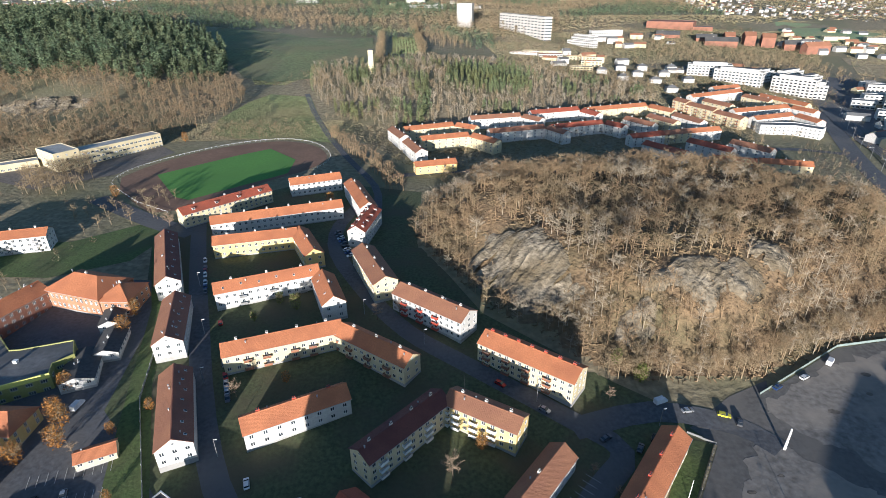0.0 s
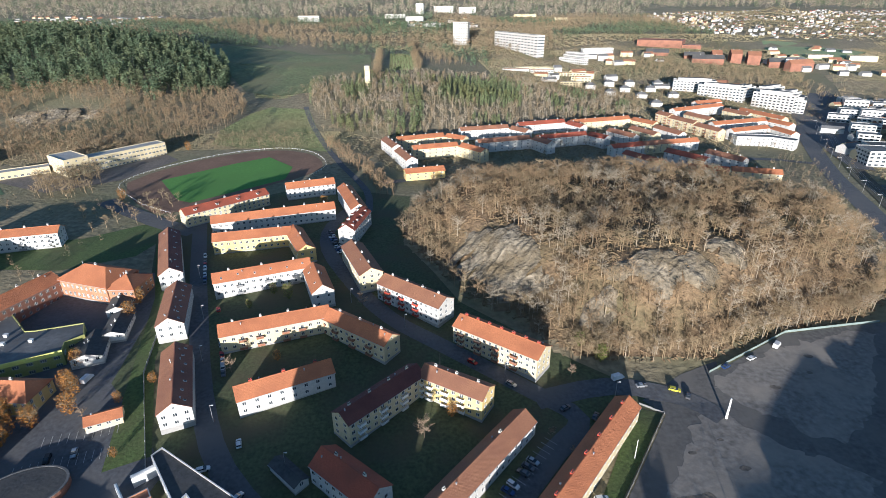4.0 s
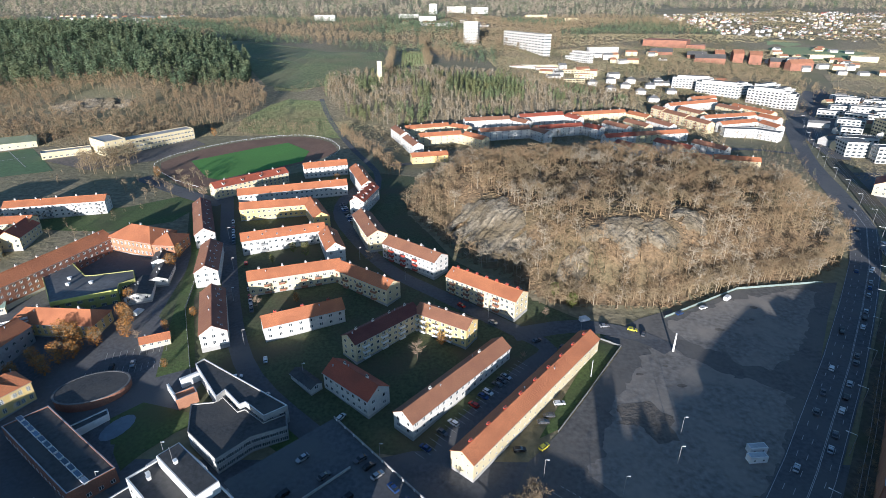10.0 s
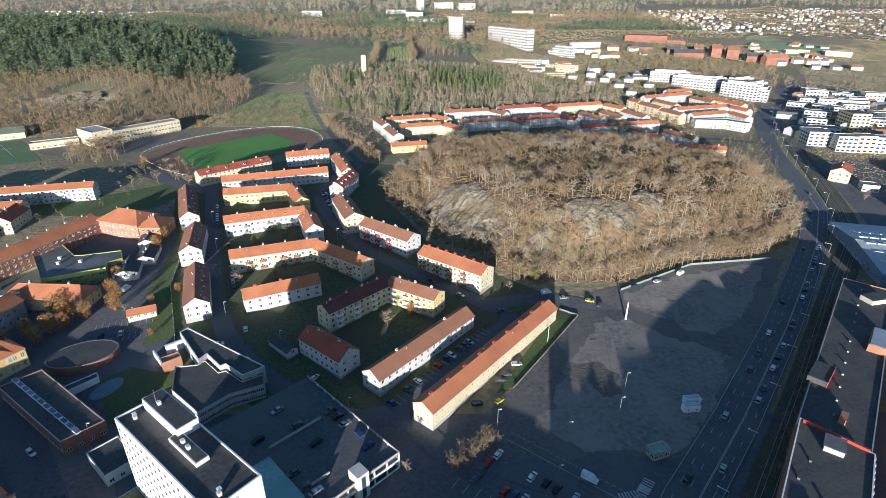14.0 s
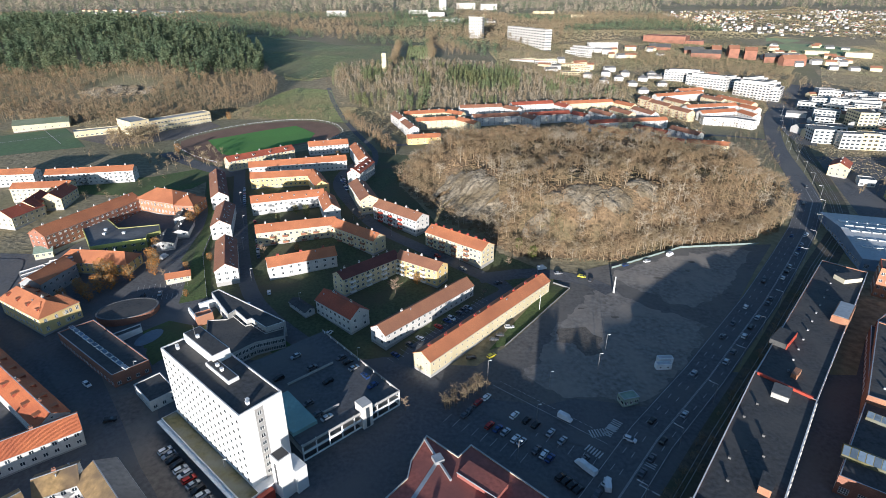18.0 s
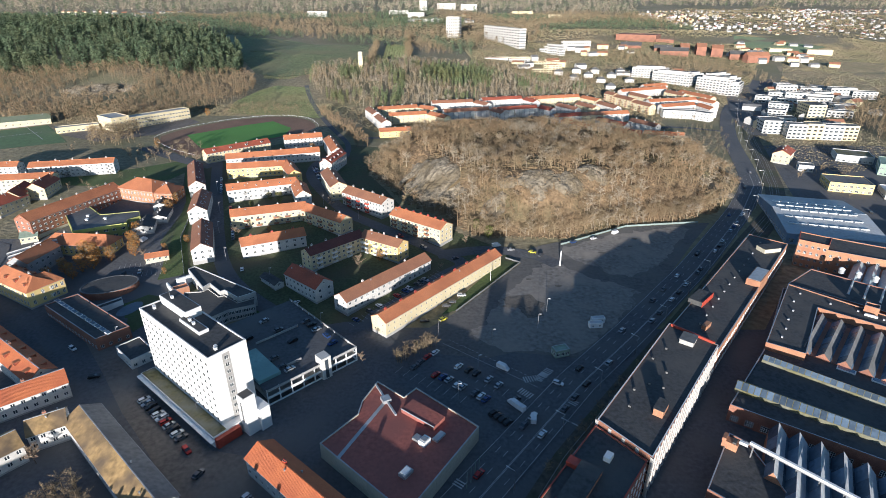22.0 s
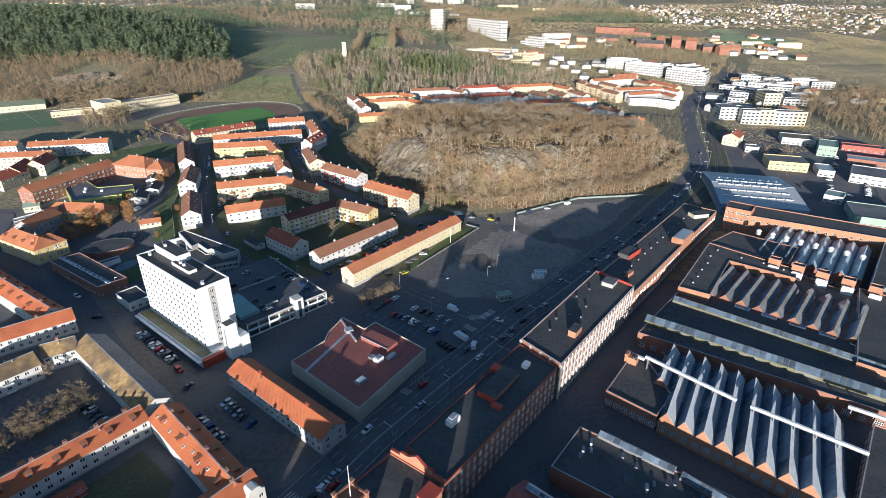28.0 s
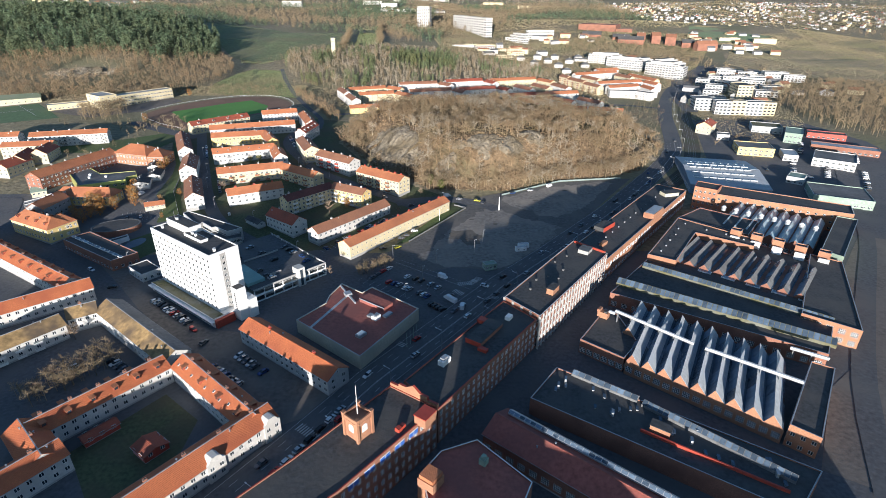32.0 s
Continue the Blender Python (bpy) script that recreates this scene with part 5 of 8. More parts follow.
# ---- the orange-roofed courtyard blocks ----
CY = "courtyard blocks"
DP = M["deep"]
def wing(label, A, B, w, roof, **kw):
    return house("apartment_building", label, A, B, w, 6.5, 3.0, W, roof, 2, 3.0, chim="brick", group=CY, **kw)


wing("white block with a red-orange roof and a pediment gable", (-158.0, 184.0), (-121.5, 215.2), 10.5, DP, chimneys=2)
wing("long white wing with a red-orange roof and dormers", (-226.0, 273.3), (-136.0, 214.6), 10.0, DP, dorm="orange", dormers=12, chimneys=6)
wing("white balcony wing with a brown roof under repair", (-142.0, 151.5), (-115.7, 185.0), 11.0, M["repair"], balc="white", balc_at=(0, (4, 6, 8, 10), 0), chimneys=1)
wing("white wing with a yellow-brown roof under repair", (-110.0, 195.6), (-66.0, 158.8), 11.0, M["repair"], chimneys=0, roof2=M["felt_grey"])
wing("white wing between two courtyards with a brown roof", (-117.2, 188.5), (-108.2, 194.3), 10.0, M["repair"], chimneys=1)
wing("long white courtyard wing with a bright orange roof", (-88.5, 123.8), (-61.9, 156.8), 10.0, DP, dorm="orange", dormers=6, chimneys=5)
wing("white courtyard wing with an orange roof and skylights", (-61.7, 156.9), (-27.0, 125.6), 10.0, DP, hatches=10, dorm="orange", dormers=4, chimneys=4)
wing("white street wing with an orange roof and curved gables", (-51.5, 87.9), (-17.2, 130.8), 10.5, DP, chimneys=5)
wing("white gabled corner block with an orange roof", (-90.0, 95.1), (-74.4, 117.3), 10.4, DP, chimneys=2)
wing("short white wing with an orange roof", (-98.8, 124.8), (-83.0, 110.8), 10.0, DP, chimneys=1)
house("garden_shed", "red garden shed with a red sheet roof in the courtyard", (-60.5, 123.5), (-54.6, 119.0), 7.6, 2.4, 1.2, M["red_paint"], RD, 1, 3.0, chimneys=0, vents=0, category="shed", group="courtyard sheds")
house("garden_shed", "long red shed with a red roof in the courtyard", (-75.8, 125.6), (-69.4, 133.8), 4.0, 2.4, 1.0, M["red_paint"], RD, 1, 3.0, chimneys=0, vents=0, category="shed", group="courtyard sheds")
# curved gables on the street wing
for k in (0.60, 0.95):
    A0, B0 = Vector((-51.5, 87.9)), Vector((-17.2, 130.8))
    d0 = (B0 - A0).normalized()
    p = A0.lerp(B0, k) + Vector((d0.y, -d0.x)) * 0.5
    gb = [o for o in scene.objects if o.get("label", "").startswith("white street wing")][0]
    bm = bmesh.new()
    prof = [(-2.9, 0), (2.9, 0), (2.9, 6.7), (2.1, 7.1), (1.7, 8.0), (0.9, 8.6), (-0.9, 8.6), (-1.7, 8.0), (-2.1, 7.1), (-2.9, 6.7)]
    f0 = [bm.verts.new((x, 0, z)) for x, z in prof]
    f1 = [bm.verts.new((x, 3.2, z)) for x, z in prof]
    bm.faces.new(f0)
    bm.faces.new(f1[::-1])
    for i in range(len(prof)):
        j = (i + 1) % len(prof)
        bm.faces.new((f0[j], f0[i], f1[i], f1[j]))
    o = part("gable_front", bm, W, gb)
    o.matrix_local = gb.matrix_world.inverted() @ pose(p.x, p.y, 0, 0, 0, math.degrees(math.atan2(d0.y, d0.x)))
    for zz in (1.3, 4.1):
        for x in (-1.5, 1.5):
            place("window", WIN["std"], o, pose(x, 0, zz))

# ---- the ball-bearing works ----
def hall(name, label, A, B, w, h, wall, roof, rows=1, gap=4.5, win="works", **kw):
    return flat(name, label, quad(A, B, w), h, wall, roof, rows, gap, win, category="factory hall", **kw)


office = flat("factory_office", "five-storey factory with white pilasters and a dark flat roof", [(62.2, 188.8), (74.0, 173.9), (117.2, 228.2), (104.5, 243.2)], 15.0, M["brick"], M["felt"], 4, 2.95, "wide", coping=M["frame_white"], category="factory", sides=(0, 1))
# white pilasters down the long side
a0, b0 = Vector((74.0, 173.9)), Vector((117.2, 228.2))
for k in range(24):
    p = a0.lerp(b0, (k + 0.02) / 23.5)
    bm = bmesh.new()
    box(bm, -0.42, 0.42, -0.3, 0.05, 0, 15.3)
    o = part("pilaster", bm, M["pale"], office)
    o.matrix_local = office.matrix_world.inverted() @ pose(p.x, p.y, 0, 0, 0, STREET - 2)
for k in range(5):
    p = Vector((62.2, 188.8)).lerp(Vector((74.0, 173.9)), k / 4)
    bm = bmesh.new()
    box(bm, -0.5, 0.5, -0.3, 0.05, 0, 15.3)
    o = part("pilaster", bm, M["pale"], office)
    o.matrix_local = office.matrix_world.inverted() @ pose(p.x, p.y, 0, 0, 0, STREET - 105)
on_roof(office, 83.0, 193.0, 15.06, [(-3, 3, -1.5, 1.5, 0, 2.6, "brick_orange"), (-3.2, 3.2, -1.7, 1.7, 2.6, 2.75, "felt")], "lift_house", STREET)
on_roof(office, 107.0, 231.0, 15.06, [(-3, 3, -2.5, 2.5, 0, 1.8, "concrete"), (-3.2, 3.2, -2.7, 2.7, 1.8, 2.0, "felt_grey")], "lift_house", STREET)
for x, y in ((78, 203), (92, 212), (84, 206), (88, 204), (90, 220), (74, 195), (97, 226)):
    on_roof(office, x, y, 15.06, [(-0.35, 0.35, -0.35, 0.35, 0, 0.7, "felt_grey"), (-0.45, 0.45, -0.45, 0.45, 0.7, 0.8, "felt")], "roof_vent", STREET)
on_roof(office, 110.5, 235.5, 15.0, [(-8.5, 8.5, -0.35, 0.35, 0, 1.0, "red_paint")], "red_parapet", STREET - 100)

works = flat("factory_hall", "long brick factory range with a dark felt roof", [(104.5, 243.6), (117.4, 228.6), (201.0, 328.0), (186.5, 341.0)], 11.5, M["brick_orange"], M["felt"], 2, 4.4, "works", coping=M["sheet"], category="factory hall", sides=(1,))
for t in range(14):
    p = Vector((117, 240)).lerp(Vector((190, 328)), t / 13)
    on_roof(works, p.x - 3, p.y + 1.5, 11.56, [(-0.3, 0.3, -0.3, 0.3, 0, 0.6, "sheet"), (-0.4, 0.4, -0.4, 0.4, 0.6, 0.7, "felt_grey")], "roof_vent", STREET)
on_roof(works, 128.0, 268.0, 11.56, [(-6, 6, -3, 3, 0, 2.2, "felt"), (-6.2, 6.2, -3.2, -3.0, 0, 2.5, "red_paint")], "roof_house", STREET - 8)
on_roof(works, 121.0, 246.0, 11.56, [(-2.5, 2.5, -1.0, 1.0, 0, 1.8, "brick_orange")], "roof_house", STREET - 8)
on_roof(works, 163.0, 287.0, 11.0, [(-8, 8, -3, 3, -4, 3.6, "brick_orange"), (-7.6, 7.6, -2.6, 2.6, 3.6, 3.75, "sheet")], "bridge_house", STREET - 5)
on_roof(works, 186.0, 320.0, 11.56, [(-5, 5, -3, 3, 0, 2.2, "cream_dull"), (-5.1, 5.1, -3.1, 3.1, 2.2, 2.35, "felt")], "roof_house", STREET - 40)
corner = flat("factory_gatehouse", "brick corner house with a red parapet", [(205.0, 326.0), (216.0, 318.0), (224.0, 328.0), (212.0, 337.0)], 15.0, M["brick_orange"], M["felt"], 4, 3.0, "std", coping=M["red_paint"], category="factory")
north = flat("factory_hall", "long brick range with white cornice and a dark roof", [(216.5, 319.0), (280.7, 283.0), (289.3, 297.5), (226.5, 337.1)], 12.0, M["brick_orange"], M["felt"], 3, 4.2, "std", coping=M["frame_white"], category="factory hall")
flat("factory_hall", "dark-roofed factory block beside the yard", [(232.7, 241.0), (238.4, 232.2), (281.4, 280.0), (272.8, 286.0)], 10.0, M["copper"], M["felt"], 2, 4.0, "works", category="factory hall")
flat("factory_hall", "brick-ended block with a dark roof beside the yard", [(186.0, 184.0), (202.0, 170.5), (236.4, 230.0), (226.0, 239.0)], 8.5, M["brick_orange"], M["felt"], 2, 4.0, "works", category="factory hall")
# the low slab of dark roofs between the ranges
mid = flat("factory_hall", "wide low factory hall under dark felt roofs", [(112.6, 205.6), (180.6, 158.6), (226.8, 216.9), (222.5, 236.0), (196.0, 275.0), (176.9, 287.6), (143.9, 240.6)], 6.6, M["brick"], M["felt"], 1, 4.5, "works", category="factory hall")
U = flat("factory_hall", "dark-roofed range with an orange brick face", [(141.5, 238.1), (152.7, 230.6), (178.2, 264.4), (200.6, 246.1), (206.8, 255.1), (177.7, 286.1)], 9.6, M["brick_orange"], M["felt"], 1, 4.0, "works", z0=0, category="factory hall", sides=())
for x, y in ((150, 242), (155, 248), (160, 255), (166, 262), (171, 270), (178, 277), (186, 268), (194, 262), (200, 255)):
    on_roof(U, x, y, 9.66, [(-0.35, 0.35, -0.35, 0.35, 0, 0.6, "sheet")], "roof_vent", STREET)
flat("factory_link", "dark flat-roofed link building", [(178.5, 287.5), (206.5, 262.0), (223.0, 281.0), (199.0, 303.0)], 9.0, M["brick"], M["felt"], 0, category="factory hall")


def saw_roof(name, label, A, B, depth, z, n, rise, wall, sheet, glass, lean=0.42, gap=0.0, skew=0.0, extra=0):
    """A saw-tooth roof hall: teeth run back from the front wall A to B, slanting by skew; sheet along each ridge, roof
    glass on the other face, and panes below the sheet that stand for shade. extra: more teeth past A that begin further
    back.
    """
    A, B = Vector(A), Vector(B)
    d = (B - A).normalized()
    L = (B - A).length
    ob = thing(name, Matrix.Translation((*A, 0)) @ Matrix.Rotation(math.atan2(d.y, d.x), 4, "Z"), label, "factory hall")
    p = L / n
    bm = bmesh.new()
    prism(bm, [(0, 0), (L, 0), (L - skew * depth, depth), (-skew * depth, depth)], -0.4, z)
    part("wall", bm, wall, ob)

    def slab(name, parent, mat, a, b, y0, y1, thick):
        """A thin plate on a slope between (x, z) points a and b, from y0 to y1."""
        bm = bmesh.new()
        q = [bm.verts.new((x - skew * y, y, h)) for x, h, y in ((a[0], a[1], y0), (b[0], b[1], y0), (b[0], b[1], y1), (a[0], a[1], y1))]
        t = [bm.verts.new((v.co.x, v.co.y, v.co.z + thick)) for v in q]
        up = (b[0] - a[0]) > 0
        bm.faces.new(t if up else t[::-1])
        bm.faces.new(q[::-1] if up else q)
        for k in range(4):
            m = (k + 1) % 4
            bm.faces.new((q[k], q[m], t[m], t[k]))
        return part(name, bm, mat, parent)

    for i in range(-extra, n):
        y0 = 0.0 if i >= 0 else 9.0 - 7.0 * i
        x0, x1 = i * p + gap / 2, (i + 1) * p - gap / 2
        xa = x0 + (x1 - x0) * lean
        bm = bmesh.new()
        v = [bm.verts.new((x - skew * y, y, h)) for x, y, h in ((x0, y0, z), (x1, y0, z), (xa, y0, z + rise), (x0, depth, z), (x1, depth, z), (xa, depth, z + rise))]
        bm.faces.new((v[0], v[1], v[2]))
        bm.faces.new((v[3], v[5], v[4]))
        bm.faces.new((v[0], v[3], v[4], v[1]))
        if i < 0:
            low = [bm.verts.new((x - skew * y, y, -0.4)) for x, y in ((x0, y0), (x1, y0), (x1, depth), (x0, depth))]
            for a, b, c, e in ((0, 1, v[1], v[0]), (2, 3, v[3], v[4]), (3, 0, v[0], v[3])):
                bm.faces.new((low[a], low[b], c, e))
        tooth = part("gable", bm, wall, ob)
        k1 = 0.78
        xm, zm = xa + (x1 - xa) * k1, z + rise * (1 - k1)
        slab("sheet_slope", tooth, sheet, (xa - 0.02, z + rise), (xm, zm), y0 - 0.25, depth + 0.2, 0.16)
        m = max(3, round((depth - y0) / 6))
        for k in range(m):
            a, b = y0 + (depth - y0) * k / m + 0.05, y0 + (depth - y0) * (k + 1) / m - 0.05
            slab("roof_pane", tooth, glass, (x0, z), (xa, z + rise), a, b, 0.09)
            # panes below the sheet stand for shade from the next tooth
            slab("roof_pane", tooth, glass, (xm, zm), (x1, z), a, b, 0.09)
    cols = max(2, round(L / 3.4))
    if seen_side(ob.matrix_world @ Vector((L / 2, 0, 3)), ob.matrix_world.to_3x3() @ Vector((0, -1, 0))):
        for k in range(cols):
            on_wall(ob, WIN["works"], "window", L * (k + 0.5) / cols, 0, 1.6, 0)
    return ob


saw = saw_roof("sawtooth_hall", "brick saw-tooth hall with grey slopes and blue-grey roof glass", (103.5, 158.0), (141.4, 122.4), 39, 5.6, 9, 4.0, M["brick_orange"], M["sheet_pale"], M["glass_roof"], 0.36, 0.0, 0.19, 1)
saw_roof("sawtooth_hall", "saw-tooth hall with dark slopes and roof glass", (152.5, 238.0), (197.6, 196.4), 33, 7.0, 9, 2.8, M["brick"], M["felt_grey"], M["glass_roof"], 0.5, 1.6)
saw_roof("sawtooth_hall", "glazed shed-roof hall with round roof vents", (198.4, 280.1), (234.6, 248.2), 46, 7.0, 8, 2.4, M["brick"], M["pale_glass"], M["pale_glass"], 0.5, 0.8)
for k in range(8):
    p = Vector((212.0, 300.0)).lerp(Vector((248.0, 268.0)), k / 7)
    tank = thing("roof_ventilator", pose(p.x, p.y, 9.3), "pale domed roof ventilator on the glazed hall", "ventilator", "roof ventilators")
    bm = bmesh.new()
    bmesh.ops.create_cone(bm, cap_ends=True, segments=12, radius1=1.3, radius2=1.3, depth=2.2, matrix=Matrix.Translation((0, 0, 0.6)))
    part("drum", bm, M["sheet"], tank)
    bm = bmesh.new()
    bmesh.ops.create_cone(bm, cap_ends=True, segments=12, radius1=1.5, radius2=0.5, depth=0.9, matrix=Matrix.Translation((0, 0, 2.1)))
    part("cap", bm, M["frame_white"], tank)
for k in range(5):
    p = Vector((196.0, 262.0)).lerp(Vector((226.0, 234.0)), k / 4)
    flat("roof_house", "small brick plant room on the factory roof", quad((p.x, p.y), (p.x + 4.0, p.y - 3.4), 4.2), 12.5, M["brick_orange"], M["felt"], 0, z0=0, category="plant room", group="plant rooms")
    flat("duct", "white duct beside a plant room on the factory roof", quad((p.x - 1.5, p.y - 3.0), (p.x + 2.0, p.y - 6.0), 1.4), 10.4, M["frame_white"], M["frame_white"], 0, parapet=0, z0=0, category="duct", group="roof ducts")


def roof_light(label, A, B, w, z, h, body, n):
    """A long ridge light on a flat roof, glazed in bays."""
    A, B = Vector(A), Vector(B)
    d = (B - A).normalized()
    L = (B - A).length
    ob = thing("roof_light", Matrix.Translation((*A, z)) @ Matrix.Rotation(math.atan2(d.y, d.x), 4, "Z"), label, "roof light", "long roof lights")
    bm = bmesh.new()
    box(bm, 0, L, 0, w, 0, h * 0.45)
    v = [bm.verts.new(q) for q in ((0, 0, h * 0.45), (0, w, h * 0.45), (0, w / 2, h), (L, 0, h * 0.45), (L, w, h * 0.45), (L, w / 2, h))]
    for f in ((0, 2, 1), (3, 4, 5), (0, 3, 5, 2), (1, 2, 5, 4)):
        bm.faces.new([v[i] for i in f])
    part("body", bm, body, ob)
    ang = math.atan2(h * 0.55, w / 2)
    ln = math.hypot(h * 0.55, w / 2)
    bay = L / n
    for k in range(n):
        bm = bmesh.new()
        box(bm, 0.12, bay - 0.12, 0.15, ln - 0.15, 0.01, 0.07)
        o = part("roof_pane", bm, M["glass_roof"], ob)
        o.matrix_local = Matrix.Translation((k * bay, 0, h * 0.45)) @ Matrix.Rotation(ang, 4, "X")
    return ob


roof_light("mossy roof light running along a dark hall", (117.6, 213.0), (186.0, 162.5), 6.0, 6.6, 3.0, M["moss"], 44)
roof_light("pale roof light running along a dark hall", (136.1, 229.8), (195.9, 178.3), 4.0, 6.6, 2.6, M["moss"], 40)
roof_light("roof light with brick ends on the low shed", (100.0, 133.0), (131.5, 101.5), 3.2, 6.6, 2.2, M["felt_grey"], 26)
roof_light("short roof light with pale glass", (81.0, 149.0), (99.0, 134.6), 3.2, 6.6, 2.0, M["felt_grey"], 10)
for k in range(5):
    p = Vector((162.0, 226.0)).lerp(Vector((194.0, 198.0)), k / 4)
    flat("skylight", "pale blue flat skylight on the dark factory roof", quad((p.x, p.y), (p.x + 4.5, p.y - 3.9), 2.6), 7.1, M["frame_white"], M["glass_roof"], 0, parapet=0, z0=0, category="skylight", group="flat skylights")
shed = flat("factory_shed", "low factory shed with a dark roof and small upstands", [(76.7, 153.4), (141.8, 105.5), (126.6, 92.1), (64.3, 137.5)], 6.6, M["brick"], M["felt"], 0, category="factory hall")
rnd = random.Random(5)
for k in range(26):
    u, v = rnd.uniform(0.06, 0.94), rnd.uniform(0.15, 0.6)
    p = Vector((76.7, 153.4)).lerp(Vector((141.8, 105.5)), u).lerp(Vector((64.3, 137.5)).lerp(Vector((126.6, 92.1)), u), v)
    big = k % 4 == 0
    on_roof(shed, p.x, p.y, 6.66, [(-0.9, 0.9, -0.35, 0.35, 0, 1.5 if big else 0.4, "sheet"), (-1.0, 1.0, -0.45, 0.45, 1.5 if big else 0.4, 1.62 if big else 0.5, "glass_roof")], "roof_upstand", STREET + 20)
on_roof(shed, 102.0, 122.0, 6.66, [(-3, 3, -1.6, 1.6, 0, 2.2, "brick_orange"), (-3.2, 3.2, -1.8, 1.8, 2.2, 2.4, "felt")], "plant_room", STREET - 90)
on_roof(shed, 112.0, 110.5, 6.66, [(-20, 20, -0.25, 0.25, 0, 1.0, "red_paint")], "red_parapet", math.degrees(math.atan2(-45, 62)))
annex = flat("factory_annexe", "brick annexe with a dark roof beside the saw-tooth hall", [(142.4, 122.2), (148.7, 116.2), (175.6, 148.8), (169.7, 153.1)], 8.0, M["brick_orange"], M["felt"], 2, 3.4, "std", category="factory hall")
# the white pipe bridge over the teeth
for (ax, ay), (bx, by), z in (((107.7, 184.3), (129.5, 161.1), 10.6), ((132.5, 158.2), (156.7, 138.5), 10.6), ((166, 160), (176, 153), 9.0)):
    ln = math.dist((ax, ay), (bx, by))
    bridge = thing("pipe_bridge", Matrix.Translation((ax, ay, 0)) @ Matrix.Rotation(math.atan2(by - ay, bx - ax), 4, "Z"), "white pipe bridge crossing the saw-tooth roof", "pipe bridge", "pipe bridges")
    bm = bmesh.new()
    box(bm, 0, ln, -0.45, 0.45, z, z + 0.8)
    part("duct", bm, M["frame_white"], bridge)
    bm = bmesh.new()
    box(bm, 0, ln, -0.62, 0.62, z - 0.2, z)
    part("walkway", bm, M["steel"], bridge)
    for k in range(max(2, round(ln / 5.8))):
        bm = bmesh.new()
        box(bm, 1 + k * 5.8, 1.25 + k * 5.8, -0.5, 0.5, 6.0, z - 0.2)
        part("leg", bm, M["steel"], bridge)
wingb = flat("factory_link", "low dark brick wing at the end of the saw-tooth hall", [(90.0, 171.2), (103.2, 158.8), (112.0, 168.5), (110.5, 189.0), (106.5, 193.0)], 6.0, M["brick"], M["felt"], 1, 3.2, "works", category="factory hall")
on_roof(wingb, 104.0, 187.5, 6.06, [(-2.2, 2.2, -1.4, 1.4, 0, 2.6, "brick_orange"), (-2.3, -1.2, -1.5, 1.5, 2.6, 3.6, "brick_orange"), (0.6, 1.6, -1.2, 1.2, 2.6, 3.2, "felt"), (2.2, 4.6, -0.5, 0.5, 3.0, 3.9, "frame_white")], "plant_room", STREET - 92)

# ---- the brick range along the street and the clock-tower house ----
rowb = flat("brick_works", "long dark brick works with a flat dark roof and red copings", [(33.4, 125.1), (72.8, 174.0), (61.6, 188.0), (22.5, 138.5)], 13.6, M["brick"], M["felt"], 4, 3.0, "tall", coping=M["red_paint"], category="factory", sides=(0,))
on_roof(rowb, 36.0, 148.0, 13.66, [(-2.2, 2.2, -1.2, 1.2, 0, 2.0, "frame_white"), (-1.4, 1.0, -0.8, 0.8, 2.0, 2.8, "sheet")], "cooling_unit", STREET)
on_roof(rowb, 62.0, 175.0, 13.66, [(-1.5, 1.5, -1.0, 1.0, 0, 1.5, "frame_white")], "cooling_unit", STREET)
on_roof(rowb, 51.0, 164.0, 13.66, [(-7, 9, -3.0, 3.0, 0, 1.6, "brick"), (-7.1, 9.1, -3.1, 3.1, 1.6, 1.8, "felt"), (-7.3, -7.1, -3.2, 3.2, 0, 1.9, "red_paint"), (6, 9, 3.0, 6.5, 0, 1.5, "red_paint"), (-9, -7.3, -6.5, -3.0, 0, 1.2, "red_paint")], "roof_house", STREET)
cl = flat("clock_house", "brick works house with red stepped gables and a dark roof", [(-9.5, 78.5), (7.8, 94.5), (33.0, 123.6), (18.4, 134.1), (-6.0, 105.2), (-22.0, 88.0)], 15.6, M["brick"], M["felt"], 4, 2.8, "tall", coping=M["red_paint"], category="factory", sides=(0, 1, 2))
# gable walls at the far end
for A, B in (((18.4, 134.1), (33.0, 123.6)),):
    A, B = Vector(A), Vector(B)
    d = (B - A)
    ln = d.length
    bm = bmesh.new()
    prof = [(0, 0), (ln, 0), (ln, 1.6), (ln - 3.6, 1.6), (ln - 3.6, 2.6), (ln - 6.4, 2.6), (ln * 0.5, 4.4), (6.2, 2.6), (3.4, 2.6), (3.4, 1.6), (0, 1.6)]
    f0 = [bm.verts.new((x, 0, z)) for x, z in prof]
    f1 = [bm.verts.new((x, 0.8, z)) for x, z in prof]
    bm.faces.new(f0)
    bm.faces.new(f1[::-1])
    for i in range(len(prof)):
        j = (i + 1) % len(prof)
        bm.faces.new((f0[j], f0[i], f1[i], f1[j])).material_index = 1 if 1 < i < len(prof) - 1 else 0
    o = part("stepped_gable", bm, [M["brick_orange"], M["red_paint"]], cl)
    o.matrix_local = cl.matrix_world.inverted() @ pose(A.x, A.y, 15.6, 0, 0, math.degrees(math.atan2(d.y, d.x)))
on_roof(cl, 29.5, 118.5, 15.6, [(-2.5, 2.5, -2.0, 2.0, 0, 3.2, "brick_orange"), (-2.7, 2.7, -2.2, 2.2, 3.2, 3.5, "red_paint")], "corner_turret", STREET)
